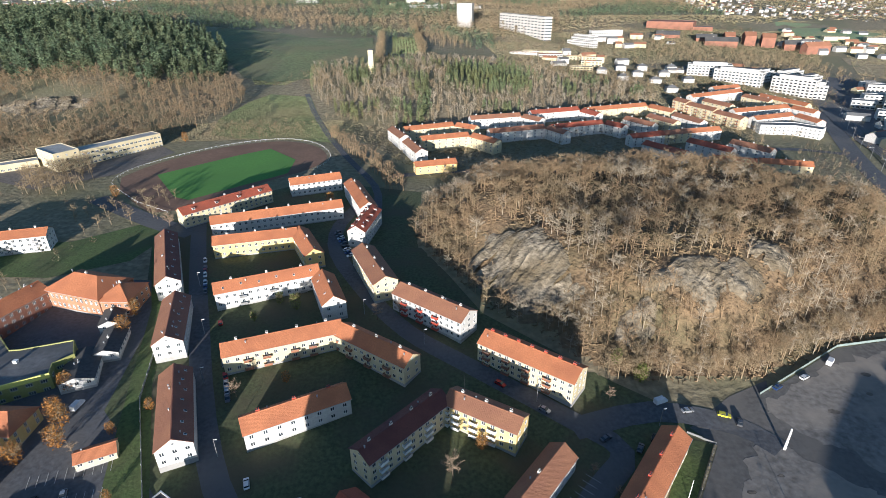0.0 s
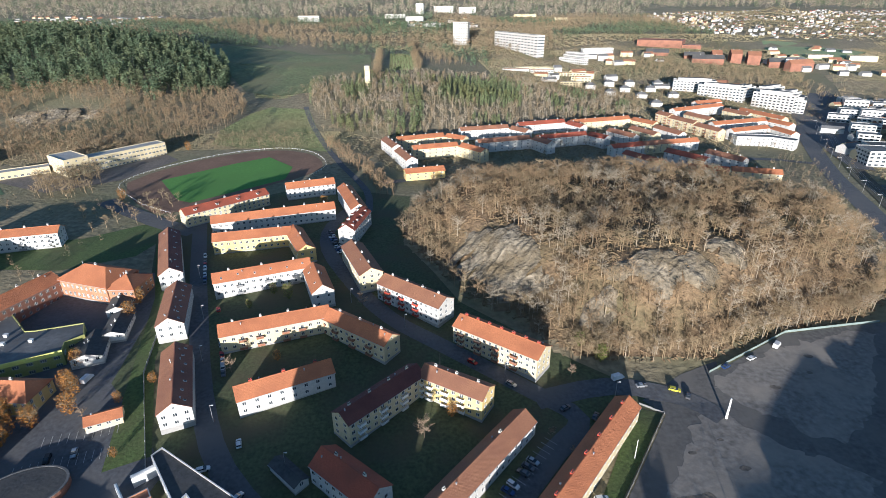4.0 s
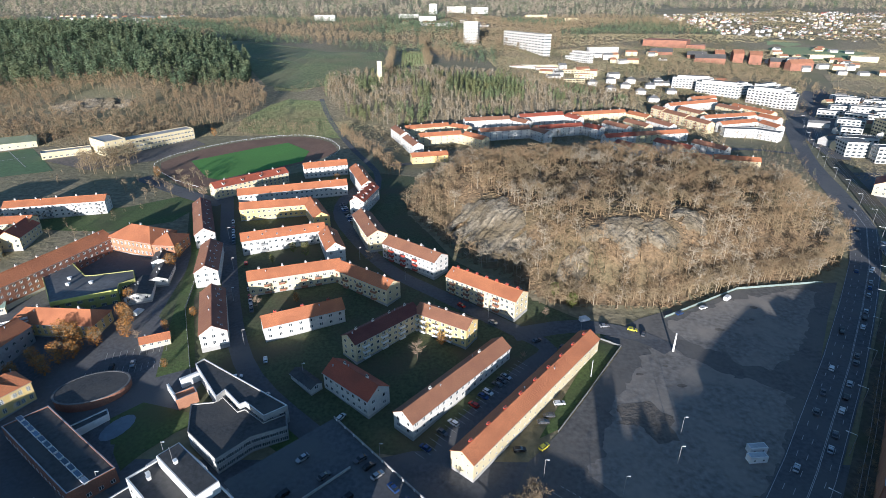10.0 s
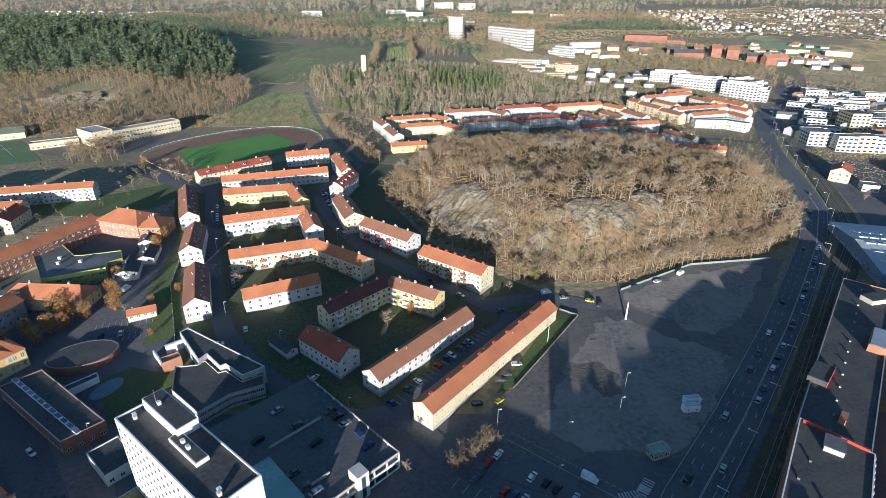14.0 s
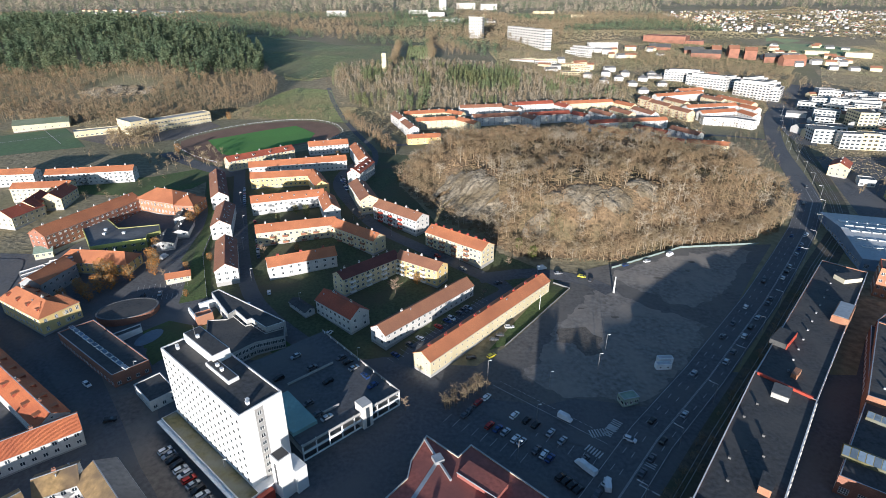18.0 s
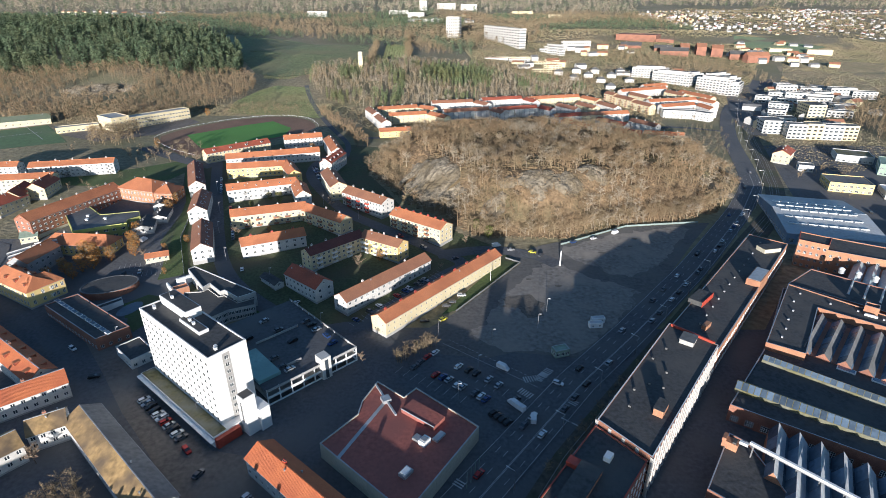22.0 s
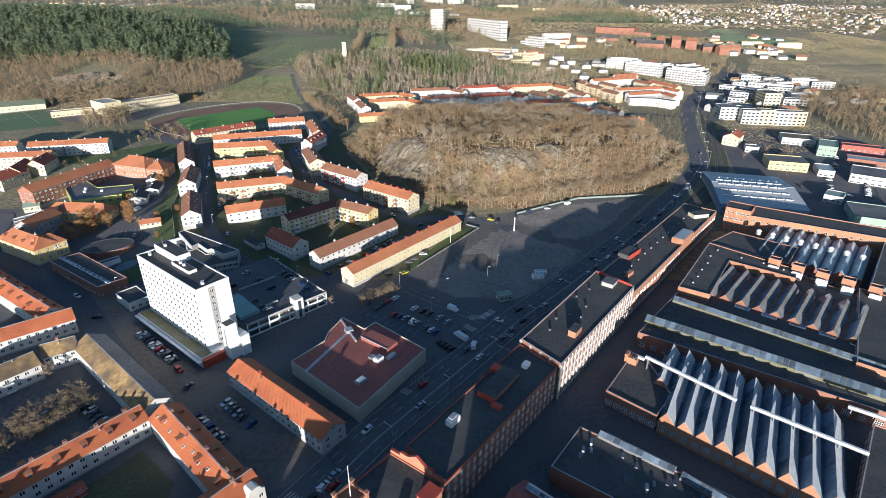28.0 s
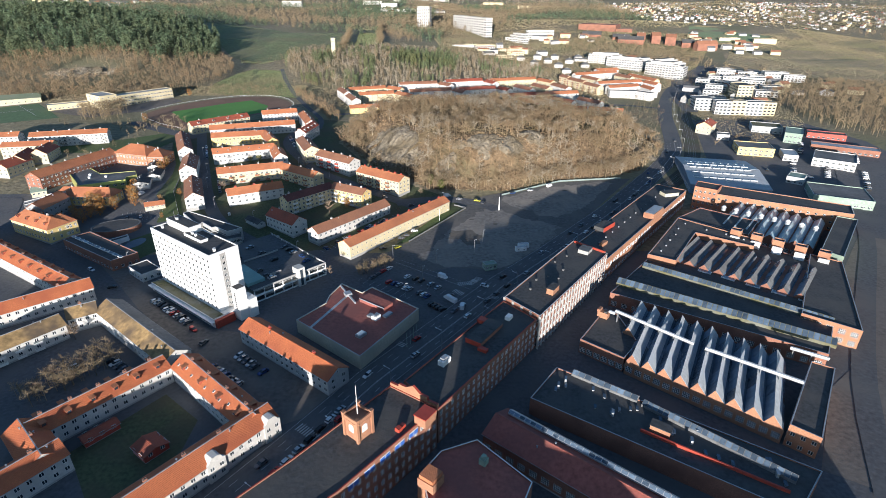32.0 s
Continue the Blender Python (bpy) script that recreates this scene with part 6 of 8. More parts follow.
on_roof(cl, 22.0, 115.0, 15.66, [(-0.8, 0.8, -0.8, 0.8, 0, 1.2, "red_paint"), (1.2, 2.4, -0.6, 0.6, 0, 1.0, "red_paint")], "roof_vent", STREET)
for t in range(5):
    p = Vector((7.8, 94.5)).lerp(Vector((33.0, 123.6)), 0.08 + 0.15 * t)
    # the panes' blue is the mirrored sky, put into their colour
    on_roof(cl, p.x, p.y, 13.2, [(0, 3.6, -0.16, 0.05, 0, 1.7, "sky_reflection"), (-0.1, 3.7, -0.2, 0.05, 1.7, 1.85, "frame_white"), (1.7, 1.9, -0.2, -0.16, 0, 1.7, "frame_white")], "blue_window", math.degrees(math.atan2(29.1, 25.2)))
tw = thing("clock_tower", Matrix.Translation((10.8, 114.3, 15.6)) @ Matrix.Rotation(radians(STREET - 4), 4, "Z"), "square brick tower with arched openings and a flagpole on its roof", "tower")
bm = bmesh.new()
box(bm, -2.6, 2.6, -2.6, 2.6, 0, 6.9)
part("shaft", bm, M["brick_orange"], tw)
bm = bmesh.new()
box(bm, -3.0, 3.0, -3.0, 3.0, 6.0, 6.6)
box(bm, -2.9, 2.9, -2.9, -2.4, 6.6, 7.7)
box(bm, -2.9, 2.9, 2.4, 2.9, 6.6, 7.7)
box(bm, -2.9, -2.4, -2.4, 2.4, 6.6, 7.7)
box(bm, 2.4, 2.9, -2.4, 2.4, 6.6, 7.7)
part("parapet", bm, M["brick_orange"], tw)
for sx in (-1, 1):
    for sy in (-1, 1):
        bm = bmesh.new()
        box(bm, sx * 2.7 - 0.4, sx * 2.7 + 0.4, sy * 2.7 - 0.4, sy * 2.7 + 0.4, 0, 8.2)
        box(bm, sx * 2.7 - 0.55, sx * 2.7 + 0.55, sy * 2.7 - 0.55, sy * 2.7 + 0.55, 8.2, 8.5)
        part("corner_pier", bm, M["brick_orange"], tw)
bm = bmesh.new()
bmesh.ops.create_cone(bm, cap_ends=True, segments=10, radius1=0.14, radius2=0.06, depth=10, matrix=Matrix.Translation((0, 0, 12.2)))
part("flagpole", bm, M["frame_white"], tw)
for turn in (0, 90, 180, 270):
    bm = bmesh.new()
    bmesh.ops.create_cone(bm, cap_ends=True, segments=20, radius1=0.95, radius2=0.95, depth=0.12, matrix=Matrix.Translation((0, -2.62, 4.2)) @ Matrix.Rotation(radians(90), 4, "X"))
    box(bm, -0.95, 0.95, -2.68, -2.56, 2.6, 4.2)
    o = part("arched_opening", bm, M["frame_white"], tw)
    o.matrix_local = Matrix.Rotation(radians(turn), 4, "Z")
tur = flat("brick_house", "red-roofed works house with white stepped copings", [(28.4, 103.1), (33.9, 110.4), (44.5, 114.4), (57.8, 99.2), (52.0, 88.0), (32.0, 84.0)], 12.0, M["brick"], M["felt_red"], 3, 2.8, "tall", coping=M["frame_white"], category="factory")
on_roof(tur, 45.5, 106.0, 12.06, [(-1.0, 1.0, -1.0, 1.0, 0, 2.0, "copper"), (-0.6, 0.6, -0.6, 0.6, 2.0, 3.0, "copper")], "copper_lantern", STREET)
on_roof(tur, 31.0, 99.5, 12.0, [(-2.5, 2.5, -2.5, 2.5, -10, 3.0, "brick_orange"), (-2.2, 2.2, -2.2, 2.2, 3.0, 4.2, "orange")], "corner_turret", STREET)
house("brick_hall", "long red-brick hall with a blue-grey glazed ridge", (47.1, 121.8), (92.0, 83.0), 14.0, 7.0, 3.0, M["brick"], M["felt_red"], 1, 4.0, win="works", chimneys=0, vents=2, category="factory hall", group="")
roof_light("blue-grey glazed ridge on the brick hall", (55.4, 127.6), (99.0, 90.0), 2.2, 9.4, 1.2, M["sheet"], 30)

# ---- halls and small works beyond ----
bl = house("storage_hall", "big hall with a pale ribbed sheet roof and a blue side", (216.1, 352.7), (266.5, 339.1), 72, 7.0, 3.5, M["blue_roof"], M["sheet_pale"], 1, 6.0, win="works", chimneys=0, vents=0, category="hall", group="")
for k in range(5):
    for q in range(8):
        o = on_roof(bl, 0, 0, 0, [(-2.2, 2.2, -1.0, 1.0, 0, 0.5, "frame_white"), (-2.0, 2.0, -0.8, 0.8, 0.5, 0.56, "glass_roof")], "skylight", 0)
        o.matrix_local = pose(6 + q * 5.4, 14 + k * 9.5, 7.3 + 3.5 * min(1, (14 + k * 9.5) / 36 if k < 3 else (72 - 14 - k * 9.5) / 36))
small_works = ((297.0, 441.0, 324.0, 432.7, 22, 7, "yellow", "felt_grey", "yellow workshop with a grey roof"), (327.3, 425.1, 337.4, 420.9, 20, 5, "white", "sheet", "small white shed with a sheet roof"),
               (343.0, 412.2, 366.6, 394.7, 30, 7, "white", "felt_grey", "white hall with a pale roof"), (371.9, 457.4, 414.3, 430.7, 14, 5, "brick", "sheet", "long low shed with a sheet roof"),
               (392.2, 494.3, 419.5, 478.8, 12, 5, "red_paint", "felt", "low red shed with a dark roof"), (359.3, 477.7, 371.0, 470.0, 28, 9, "copper", "copper", "pale green workshop with a green roof"),
               (292.2, 334.0, 323.8, 319.1, 30, 6, "copper", "felt_grey", "low hall with a green-grey roof"), (301.5, 486.7, 311.4, 482.8, 10, 5, "white", "felt_grey", "small white house with a grey roof"),
               (349.0, 513.4, 373.7, 502.8, 22, 6, "grey", "moss", "low grey workshop with a mossy roof"), (298.6, 374.0, 307.0, 366.6, 14, 5, "grey", "copper", "small grey shed with a green roof"))
for x0, y0, x1, y1, w, h, wl, rf, lab in small_works:
    flat("workshop", lab, quad((x0, y0), (x1, y1), w), h, M[wl], M[rf], 1 if h < 7 else 2, 4.0, "wide", category="workshop", group="small works")
house("old_house", "red-roofed cream house beside the main road", (291.4, 509.5), (301.7, 501.2), 22, 8.0, 3.4, C, RD, 2, 3.4, ridge="w", chimneys=2, category="house", group="")

# ---- the far town ----
def window_rows(ob, A, B, w, h, rows, gap, z0):
    """The many small windows of a distant block, on the walls that face the town."""
    A, B = Vector(A), Vector(B)
    d = (B - A).normalized()
    n = Vector((-d.y, d.x))
    walls = ((A, d, (B - A).length, -n), (B, n, w, d), (A + n * w, -n, w, -d))
    bm = bmesh.new()
    for p, u, ln, out in walls:
        if out.y > 0.25:
            continue
        cols = max(2, round(ln / gap))
        for r in range(rows):
            for q in range(cols):
                c = p + u * (ln * (q + 0.5) / cols)
                k = gap * 0.3
                v = []
                for dz in (0, 1.5):
                    for off in (-0.3, 0.06):
                        for side in (-k, k):
                            e = c + u * side + out * off
                            v.append(bm.verts.new((e.x, e.y, z0 + 0.9 + (h - 0.6) / rows * r + dz)))
                for f in ((2, 3, 7, 6), (0, 2, 6, 4), (3, 1, 5, 7), (4, 6, 7, 5), (0, 1, 3, 2)):
                    bm.faces.new([v[i] for i in f])
    o = finish("window_grid", bm, M["glass"], ob, "", "stuff")
    o.matrix_local = ob.matrix_world.inverted()


def far_block(label, A, B, w, h, wall, roof, rows, gap=4.5, name="apartment_building", cat="apartment building"):
    ob = flat(name, label, quad(A, B, w), h, M[wall], M[roof], 0, parapet=0.4, category=cat, group="far town blocks")
    if rows:
        window_rows(ob, A, B, w, h, rows, gap, min(g(*q) for q in quad(A, B, w)))
    return ob


far_block("tall white tower block beside the woods", (10, 1318), (38, 1310), 18, 43, "white", "felt_grey", 14, 5)
far_block("long white slab block beside the woods", (92, 1310), (152, 1165), 14, 38, "white", "felt_grey", 8, 11)
# white stepped flats beyond the hill
for A, B, w, h, rows in (((300, 930), (350, 912), 14, 17, 5), ((322, 902), (362, 862), 15, 18, 5), ((364, 874), (396, 896), 16, 15, 4), ((366, 848), (396, 812), 15, 20, 6), ((404, 838), (432, 856), 14, 17, 5), ((398, 880), (440, 905), 13, 14, 4), ((408, 808), (428, 838), 12, 15, 4)):
    far_block("white flats with dark window rows and stepped roof terraces", A, B, w, h, "white", "felt_grey", rows)
    d = (Vector(B) - Vector(A)).normalized()
    a = Vector(A) + d * 6 + Vector((-d.y, d.x)) * 3
    b = Vector(B) - d * 6 + Vector((-d.y, d.x)) * 3
    flat("roof_storey", "white set-back top storey of the flats", quad(tuple(a), tuple(b), w - 5), 2.8, M["white"], M["felt_grey"], 0, parapet=0, z0=min(g(*q) for q in quad(A, B, w)) + h + 0.04, category="roof storey", group="roof storeys")
hb = far_block("red sheet-clad hall on the far rise", (383, 1326), (456, 1283), 50, 16, "brick", "brick", 0, name="hall", cat="hall")
far_block("low red wing of the hall", (458, 1290), (492, 1276), 26, 9, "brick", "felt_grey", 0, name="hall", cat="hall")
# flats by the main road
far_block("white flats by the main road", (347, 585), (363, 582), 12, 14, "white", "felt_grey", 4)
far_block("pale yellow flats by the main road", (363.2, 582), (378, 580), 12, 15, "cream", "felt_grey", 4)
far_block("white flats by the main road", (378.2, 580), (396, 577.5), 12, 14, "white", "felt_grey", 4)
far_block("cream end block of the flats", (396.2, 577.5), (409, 576), 12, 14, "cream", "felt_grey", 4)
far_block("white corner block by the main road", (333, 604), (352, 601), 22, 13, "white", "felt_grey", 4)
far_block("pale yellow tower flats by the main road", (410, 659), (428, 657), 26, 17, "cream", "felt", 5)
far_block("low grey annexe by the flats", (360, 640), (384, 634), 16, 8, "grey", "felt", 2)
for A, B, h in (((398, 716), (420, 704), 9), ((423, 743), (446, 723), 10), ((452, 776), (478, 764), 11), ((469, 829), (492, 819), 12), ((496, 818), (515, 809), 10), ((525, 799), (548, 796), 13), ((552, 795), (580, 788), 9), ((486, 780), (512, 772), 8), ((430, 700), (452, 694), 8), ((376, 676), (392, 668), 9), ((438, 790), (460, 782), 9), ((410, 770), (428, 758), 8), ((466, 752), (490, 742), 9), ((500, 792), (520, 786), 9), ((520, 826), (548, 820), 8), ((446, 680), (470, 672), 7), ((476, 716), (500, 712), 7), ((546, 830), (575, 820), 8), ((478, 850), (500, 842), 9)):
    far_block("white terraced flats with dark roofs", A, B, 13, h, "white", "felt_grey", 3 if h > 8 else 2)
# school and rows on the rise
for A, B, w, h, wl, rf in (((78, 1043), (118, 1034), 12, 5, "white", "orange"), ((120, 1030), (155, 1028), 14, 6, "white", "orange"), ((160, 1024), (201, 1015), 13, 6, "cream", "orange"), ((100, 1068), (160, 1056), 12, 5, "cream", "felt_grey"), ((148, 946), (178, 942), 12, 6, "cream", "felt_grey"), ((172, 985), (200, 978), 12, 7, "cream", "felt_grey"),
                           ((192, 1165), (225, 1117), 9, 8, "white", "felt_grey"), ((206, 1196), (232, 1150), 9, 8, "white", "felt_grey"), ((216, 1222), (242, 1180), 9, 8, "white", "felt_grey"), ((246, 1213), (304, 1222), 12, 11, "white", "felt_grey")):
    far_block("low pale school wing on the rise" if rf == "orange" else "white row of flats on the rise", A, B, w, h, wl, rf, 2 if h > 5 else 1, name="school" if rf == "orange" else "apartment_building", cat="school" if rf == "orange" else "apartment building")
# old brick barracks
for A, B, w, h, rf in (((415, 1136), (463, 1122), 14, 11, "felt"), ((491, 1154), (508, 1150), 22, 16, "brown"), ((516, 1146), (535, 1139), 22, 15, "brown"), ((556, 1085), (600, 1094), 14, 11, "brown"), ((416, 1173), (448, 1164), 13, 9, "felt"), ((365, 1222), (402, 1208), 12, 6, "felt"), ((470, 1180), (486, 1176), 20, 11, "brown"), ((540, 1120), (562, 1114), 13, 9, "felt")):
    house("brick_barracks", "old red-brick barracks with a pitched roof", A, B, w, h, 6, M["brick"], M[rf], 0, 7.0, plain=True, chimneys=2, vents=0, category="barracks", group="brick barracks")
house("church_tower", "pale stone tower on a wooded knoll", (-112.0, 856.0), (-106.0, 856.0), 6.0, 27.0, 1.2, C, M["felt_grey"], 4, 5.0, hip=0.95, chimneys=0, vents=0, gable_cols=1, category="tower", group="")
VILLAS = [(219, 954), (229, 915), (249, 957), (265, 918), (238, 875), (282, 882), (240, 829), (186, 930), (290, 958), (202, 890)]
for n, (x, y) in enumerate(VILLAS):
    house("villa", "white villa with a dark hip roof among gardens", (x - 6, y), (x + 7, y - 2), 10, 5.6, 2.6, W, M["felt_grey"], 0, 6.0, plain=True, hip=0.8, chimneys=1, vents=0, category="villa", group="villas")
# tower flats on the skyline
for A, B, w, h in (((-92, 2198), (-66, 2194), 20, 34), ((-30, 2280), (40, 2278), 16, 22), ((60, 2260), (120, 2262), 16, 20), ((-184, 2005), (-120, 2000), 14, 12), ((-110, 1834), (-60, 1830), 14, 16), ((-98, 1665), (-10, 1685), 14, 10), ((-420, 1850), (-360, 1850), 16, 20), ((230, 2050), (300, 2045), 14, 9), ((330, 1900), (370, 1895), 14, 9), ((715, 1174), (756, 1160), 20, 9), ((650, 1190), (690, 1182), 16, 8)):
    far_block("pale flats on the far skyline", A, B, w, h, "white" if h > 9 else "cream", "felt_grey", 0)


def many_houses(name, spots, walls, roof, label):
    """Small distant houses, each a walled box under a pitched roof, joined."""
    verts, faces, mats = [], [], []
    for x, y, z, w, d, h, a in spots:
        c, s = math.cos(a), math.sin(a)
        k = len(verts)
        for u, v, q in ((-w, -d, -3), (w, -d, -3), (w, d, -3), (-w, d, -3), (-w, -d, h), (w, -d, h), (w, d, h), (-w, d, h), (-w, 0, h + d * 0.6), (w, 0, h + d * 0.6)):
            verts.append((x + u * c - v * s, y + u * s + v * c, z + q))
        for f, m in (((0, 1, 5, 4), 0), ((2, 3, 7, 6), 0), ((1, 2, 6, 9, 5), 0), ((3, 0, 4, 8, 7), 0), ((4, 5, 9, 8), 1), ((6, 7, 8, 9), 1)):
            faces.append([k + i for i in f])
            mats.append(m)
    me = bpy.data.meshes.new(name)
    me.from_pydata(verts, [], faces)
    me.materials.append(walls)
    me.materials.append(roof)
    me.polygons.foreach_set("material_index", mats)
    return tagged(new(name, me), label, "houses", kind="stuff")


r6 = random.Random(6)
SUBURB = [(640, 1500), (700, 1440), (800, 1400), (900, 1330), (1150, 1330), (1900, 1900), (1900, 2300), (1300, 2400), (760, 2250), (640, 2050)]


def in_poly(x, y, poly):
    odd = False
    for (ax, ay), (bx, by) in zip(poly, poly[1:] + poly[:1]):
        if (ay > y) != (by > y) and x < ax + (y - ay) * (bx - ax) / (by - ay):
            odd = not odd
    return odd


sub = []
while len(sub) < 820:
    x, y = r6.uniform(640, 1700), r6.uniform(1330, 2400)
    if in_poly(x, y, SUBURB):
        sub.append((x, y, g(x, y), r6.uniform(2.8, 4.6), r6.uniform(2.4, 3.2), r6.uniform(2.2, 3.6), r6.choice((0.2, 1.77, 0.4, -0.3)) + r6.uniform(-0.15, 0.15)))
many_houses("suburb_houses", sub[::2], W, M["felt_grey"], "distant suburb of small white houses")
many_houses("suburb_houses", sub[1::4], C, M["brown"], "distant suburb of small pale houses")
many_houses("suburb_houses", sub[3::4], M["grey"], M["red"], "distant suburb of small grey houses with red roofs")
mixed = []
for x0, x1, y0, y1, n in ((-1400, -900, 1750, 2150, 80), (-150, 120, 1640, 1950, 16), (600, 700, 1040, 1180, 9), (-500, -300, 2100, 2400, 10), (120, 240, 960, 1060, 9), (250, 420, 1130, 1240, 10), (610, 760, 1240, 1290, 6), (430, 600, 690, 880, 26), (340, 430, 600, 720, 10), (560, 700, 1080, 1200, 12), (280, 420, 930, 1010, 10)):
    for k in range(n):
        x, y = r6.uniform(x0, x1), r6.uniform(y0, y1)
        mixed.append((x, y, g(x, y), r6.uniform(5, 11), r6.uniform(4, 6), r6.uniform(3, 6), r6.uniform(-0.5, 0.5)))
many_houses("far_town", mixed[::2], W, M["felt_grey"], "distant white town buildings")
many_houses("far_town", mixed[1::2], C, M["brown"], "distant pale town buildings with brown roofs")

# ---- unseen blocks added to cast shade, on the sun's side behind the flight's end ----
for A, B, w, h in (((-22, 18), (16, 22), 26, 20.5), ((23, 20), (49, 22), 15, 31.5), ((52, 24), (74, 28), 24, 17), ((77, 28), (140, 33), 24, 13.5), ((-125, 16), (-74, 18), 24, 16.8), ((-70, 18), (-24, 20), 22, 11.5), ((-215, 14), (-128, 16), 24, 20), ((-340, 10), (-220, 13), 24, 16)):
    flat("brick_works", "unseen brick block added in the south to cast shade", quad(A, B, w), h, M["brick"], M["felt"], 0, category="factory")

# ---- poles, masts, fences ----
def pole(x, y, h, label, mat="steel", r=0.12, arm=0.0, head=True, lean=0.0):
    ob = thing("lamp_post" if head else "pole", pose(x, y, g(x, y), 0, 0, lean), label, "lamp post" if head else "pole", "lamp posts" if head else "poles")
    bm = bmesh.new()
    bmesh.ops.create_cone(bm, cap_ends=True, segments=8, radius1=r, radius2=r * 0.6, depth=h, matrix=Matrix.Translation((0, 0, h / 2)))
    part("post", bm, M[mat], ob)
    if head:
        bm = bmesh.new()
        box(bm, 0, 0.9 + arm, -0.05, 0.05, h - 0.1, h)
        box(bm, 0.5 + arm, 1.2 + arm, -0.16, 0.16, h - 0.08, h + 0.08)
        part("lamp_head", bm, M["frame_white"], ob)
    return ob


pole(77.0, 322.0, 9.0, "thick white advertising pole on the lot", "frame_white", 0.45, head=False)
pole(38.0, 304.0, 8.0, "white flagpole on the lawn strip", "frame_white", 0.14, head=False)
for k in range(4):
    pole(22.0 + k * 1.3, 176.0 + k * 2.0, 7.0, "green flagpole beside the supermarket", "copper", 0.12, head=False)
for x, y in ((12, 256), (56, 262), (62, 275), (35, 250), (-6, 262), (-40, 262), (-104, 320), (-120, 352), (-130, 380), (-145, 415), (-66, 392), (-40, 372), (0, 342), (40, 332), (-74, 300), (-110, 262), (-124, 250), (-90, 222), (-70, 204), (20, 215), (28, 232)):
    pole(x, y, 7.5, "grey street lamp on a tall post")
s = 60.0
while (hit := along(MAIN, s)) and s < 860:
    (x, y), (dx, dy) = hit
    pole(x + dy * 8.6, y - dx * 8.6, 9.0, "tram mast with a bracket arm", arm=2.0, lean=math.degrees(math.atan2(dy, dx)) + 90)
    s += 30.0


def fence(name, pts, h, gap, label, mat, panel=True):
    """A low fence: posts with a rail or panel between each pair."""
    ob = thing(name, Matrix.Identity(4), label, "fence")
    for a, b in zip(pts, pts[1:]):
        ln = math.dist(a, b)
        n = max(1, round(ln / gap))
        for k in range(n):
            p, q = [(a[0] + (b[0] - a[0]) * t / n, a[1] + (b[1] - a[1]) * t / n) for t in (k, k + 1)]
            d = math.atan2(q[1] - p[1], q[0] - p[0])
            bm = bmesh.new()
            L = math.dist(p, q)
            box(bm, -0.08, 0.08, -0.08, 0.08, -0.4, h + 0.1)
            box(bm, 0.08, L - 0.08, -0.03, 0.03, 0.15 if panel else h - 0.15, h)
            o = part("fence_panel", bm, M[mat], ob)
            o.matrix_local = pose(p[0], p[1], g(*p), 0, 0, math.degrees(d))
    return ob


fence("field_fence", [(-197, 499), (-222, 514), *rounded([(-243, 533), (-257, 552), (-250, 582), (-212, 626), (-168, 648), (-134, 637), (-116, 603), (-124, 574)])], 1.0, 4.5, "white wooden fence round the playing field", "frame_white", False)
fence("lot_fence", [(82, 346), (105, 359), (127, 371.5), (161, 377.5), (176, 380)], 1.3, 5.0, "pale green-grey fence at the foot of the hill", "fence_board")
fence("lawn_fence", [(20, 275), (34.5, 294.5), (55.5, 324), (48, 329)], 1.0, 5.0, "low fence round the lawn strip", "steel")
fence("yard_fence", [(-118, 300), (-140, 345), (-152, 395)], 1.4, 6.0, "pale fence behind the row houses", "sheet")
# sheds and small yard things
house("garage", "dark-roofed garage shed on the lawn", (-79, 300), (-69, 291), 5, 2.8, 1.2, W, M["felt"], 1, 3.5, chimneys=0, vents=0, category="shed", group="sheds")
for x, y in ((79, 262), (81, 266)):
    flat("site_hut", "white site hut on the lot", quad((x, y), (x + 6, y + 0.6), 2.4), 2.6, M["frame_white"], M["sheet"], 1, 3.0, "small", parapet=0, category="hut", group="site huts")
flat("kiosk", "green-roofed kiosk at the edge of the lot", quad((60, 240), (66, 242), 4.0), 3.0, M["copper"], M["copper"], 1, 2.0, "std", category="kiosk")


# ---- the sheeted scaffold round the school's corner ----
scaf = thing("scaffold", Matrix.Identity(4), "grey scaffold with pale plank decks and netting at the school", "scaffold")
for (ax, ay), (bx, by) in (((-214.2, 310.3), (-206.7, 321.3)), ((-206.7, 321.3), (-198.5, 327.0))):
    d = math.atan2(by - ay, bx - ax)
    ln = math.dist((ax, ay), (bx, by))
    n = max(2, round(ln / 2.5))
    for k in range(n + 1):
        for q in (0.0, 1.2):
            bm = bmesh.new()
            box(bm, -0.05, 0.05, -0.05, 0.05, -0.4, 9.4)
            o = part("upright", bm, M["steel"], scaf)
            t = k / n
            o.matrix_local = pose(ax + (bx - ax) * t + q * math.sin(d), ay + (by - ay) * t - q * math.cos(d), g(ax, ay))
    for r in range(5):
        bm = bmesh.new()
        box(bm, 0, ln, -1.2, 0, 1.7 + r * 1.8, 1.8 + r * 1.8)
        o = part("deck", bm, M["sheet"], scaf)
        o.matrix_local = pose(ax, ay, g(ax, ay), 0, 0, math.degrees(d))
        bm = bmesh.new()
        box(bm, 0, ln, -1.27, -1.22, 2.3 + r * 1.8, 2.9 + r * 1.8)
        o = part("guard_board", bm, M["frame_white"], scaf)
        o.matrix_local = pose(ax, ay, g(ax, ay), 0, 0, math.degrees(d))

# ---- trees ----
rng = np.random.default_rng(7)


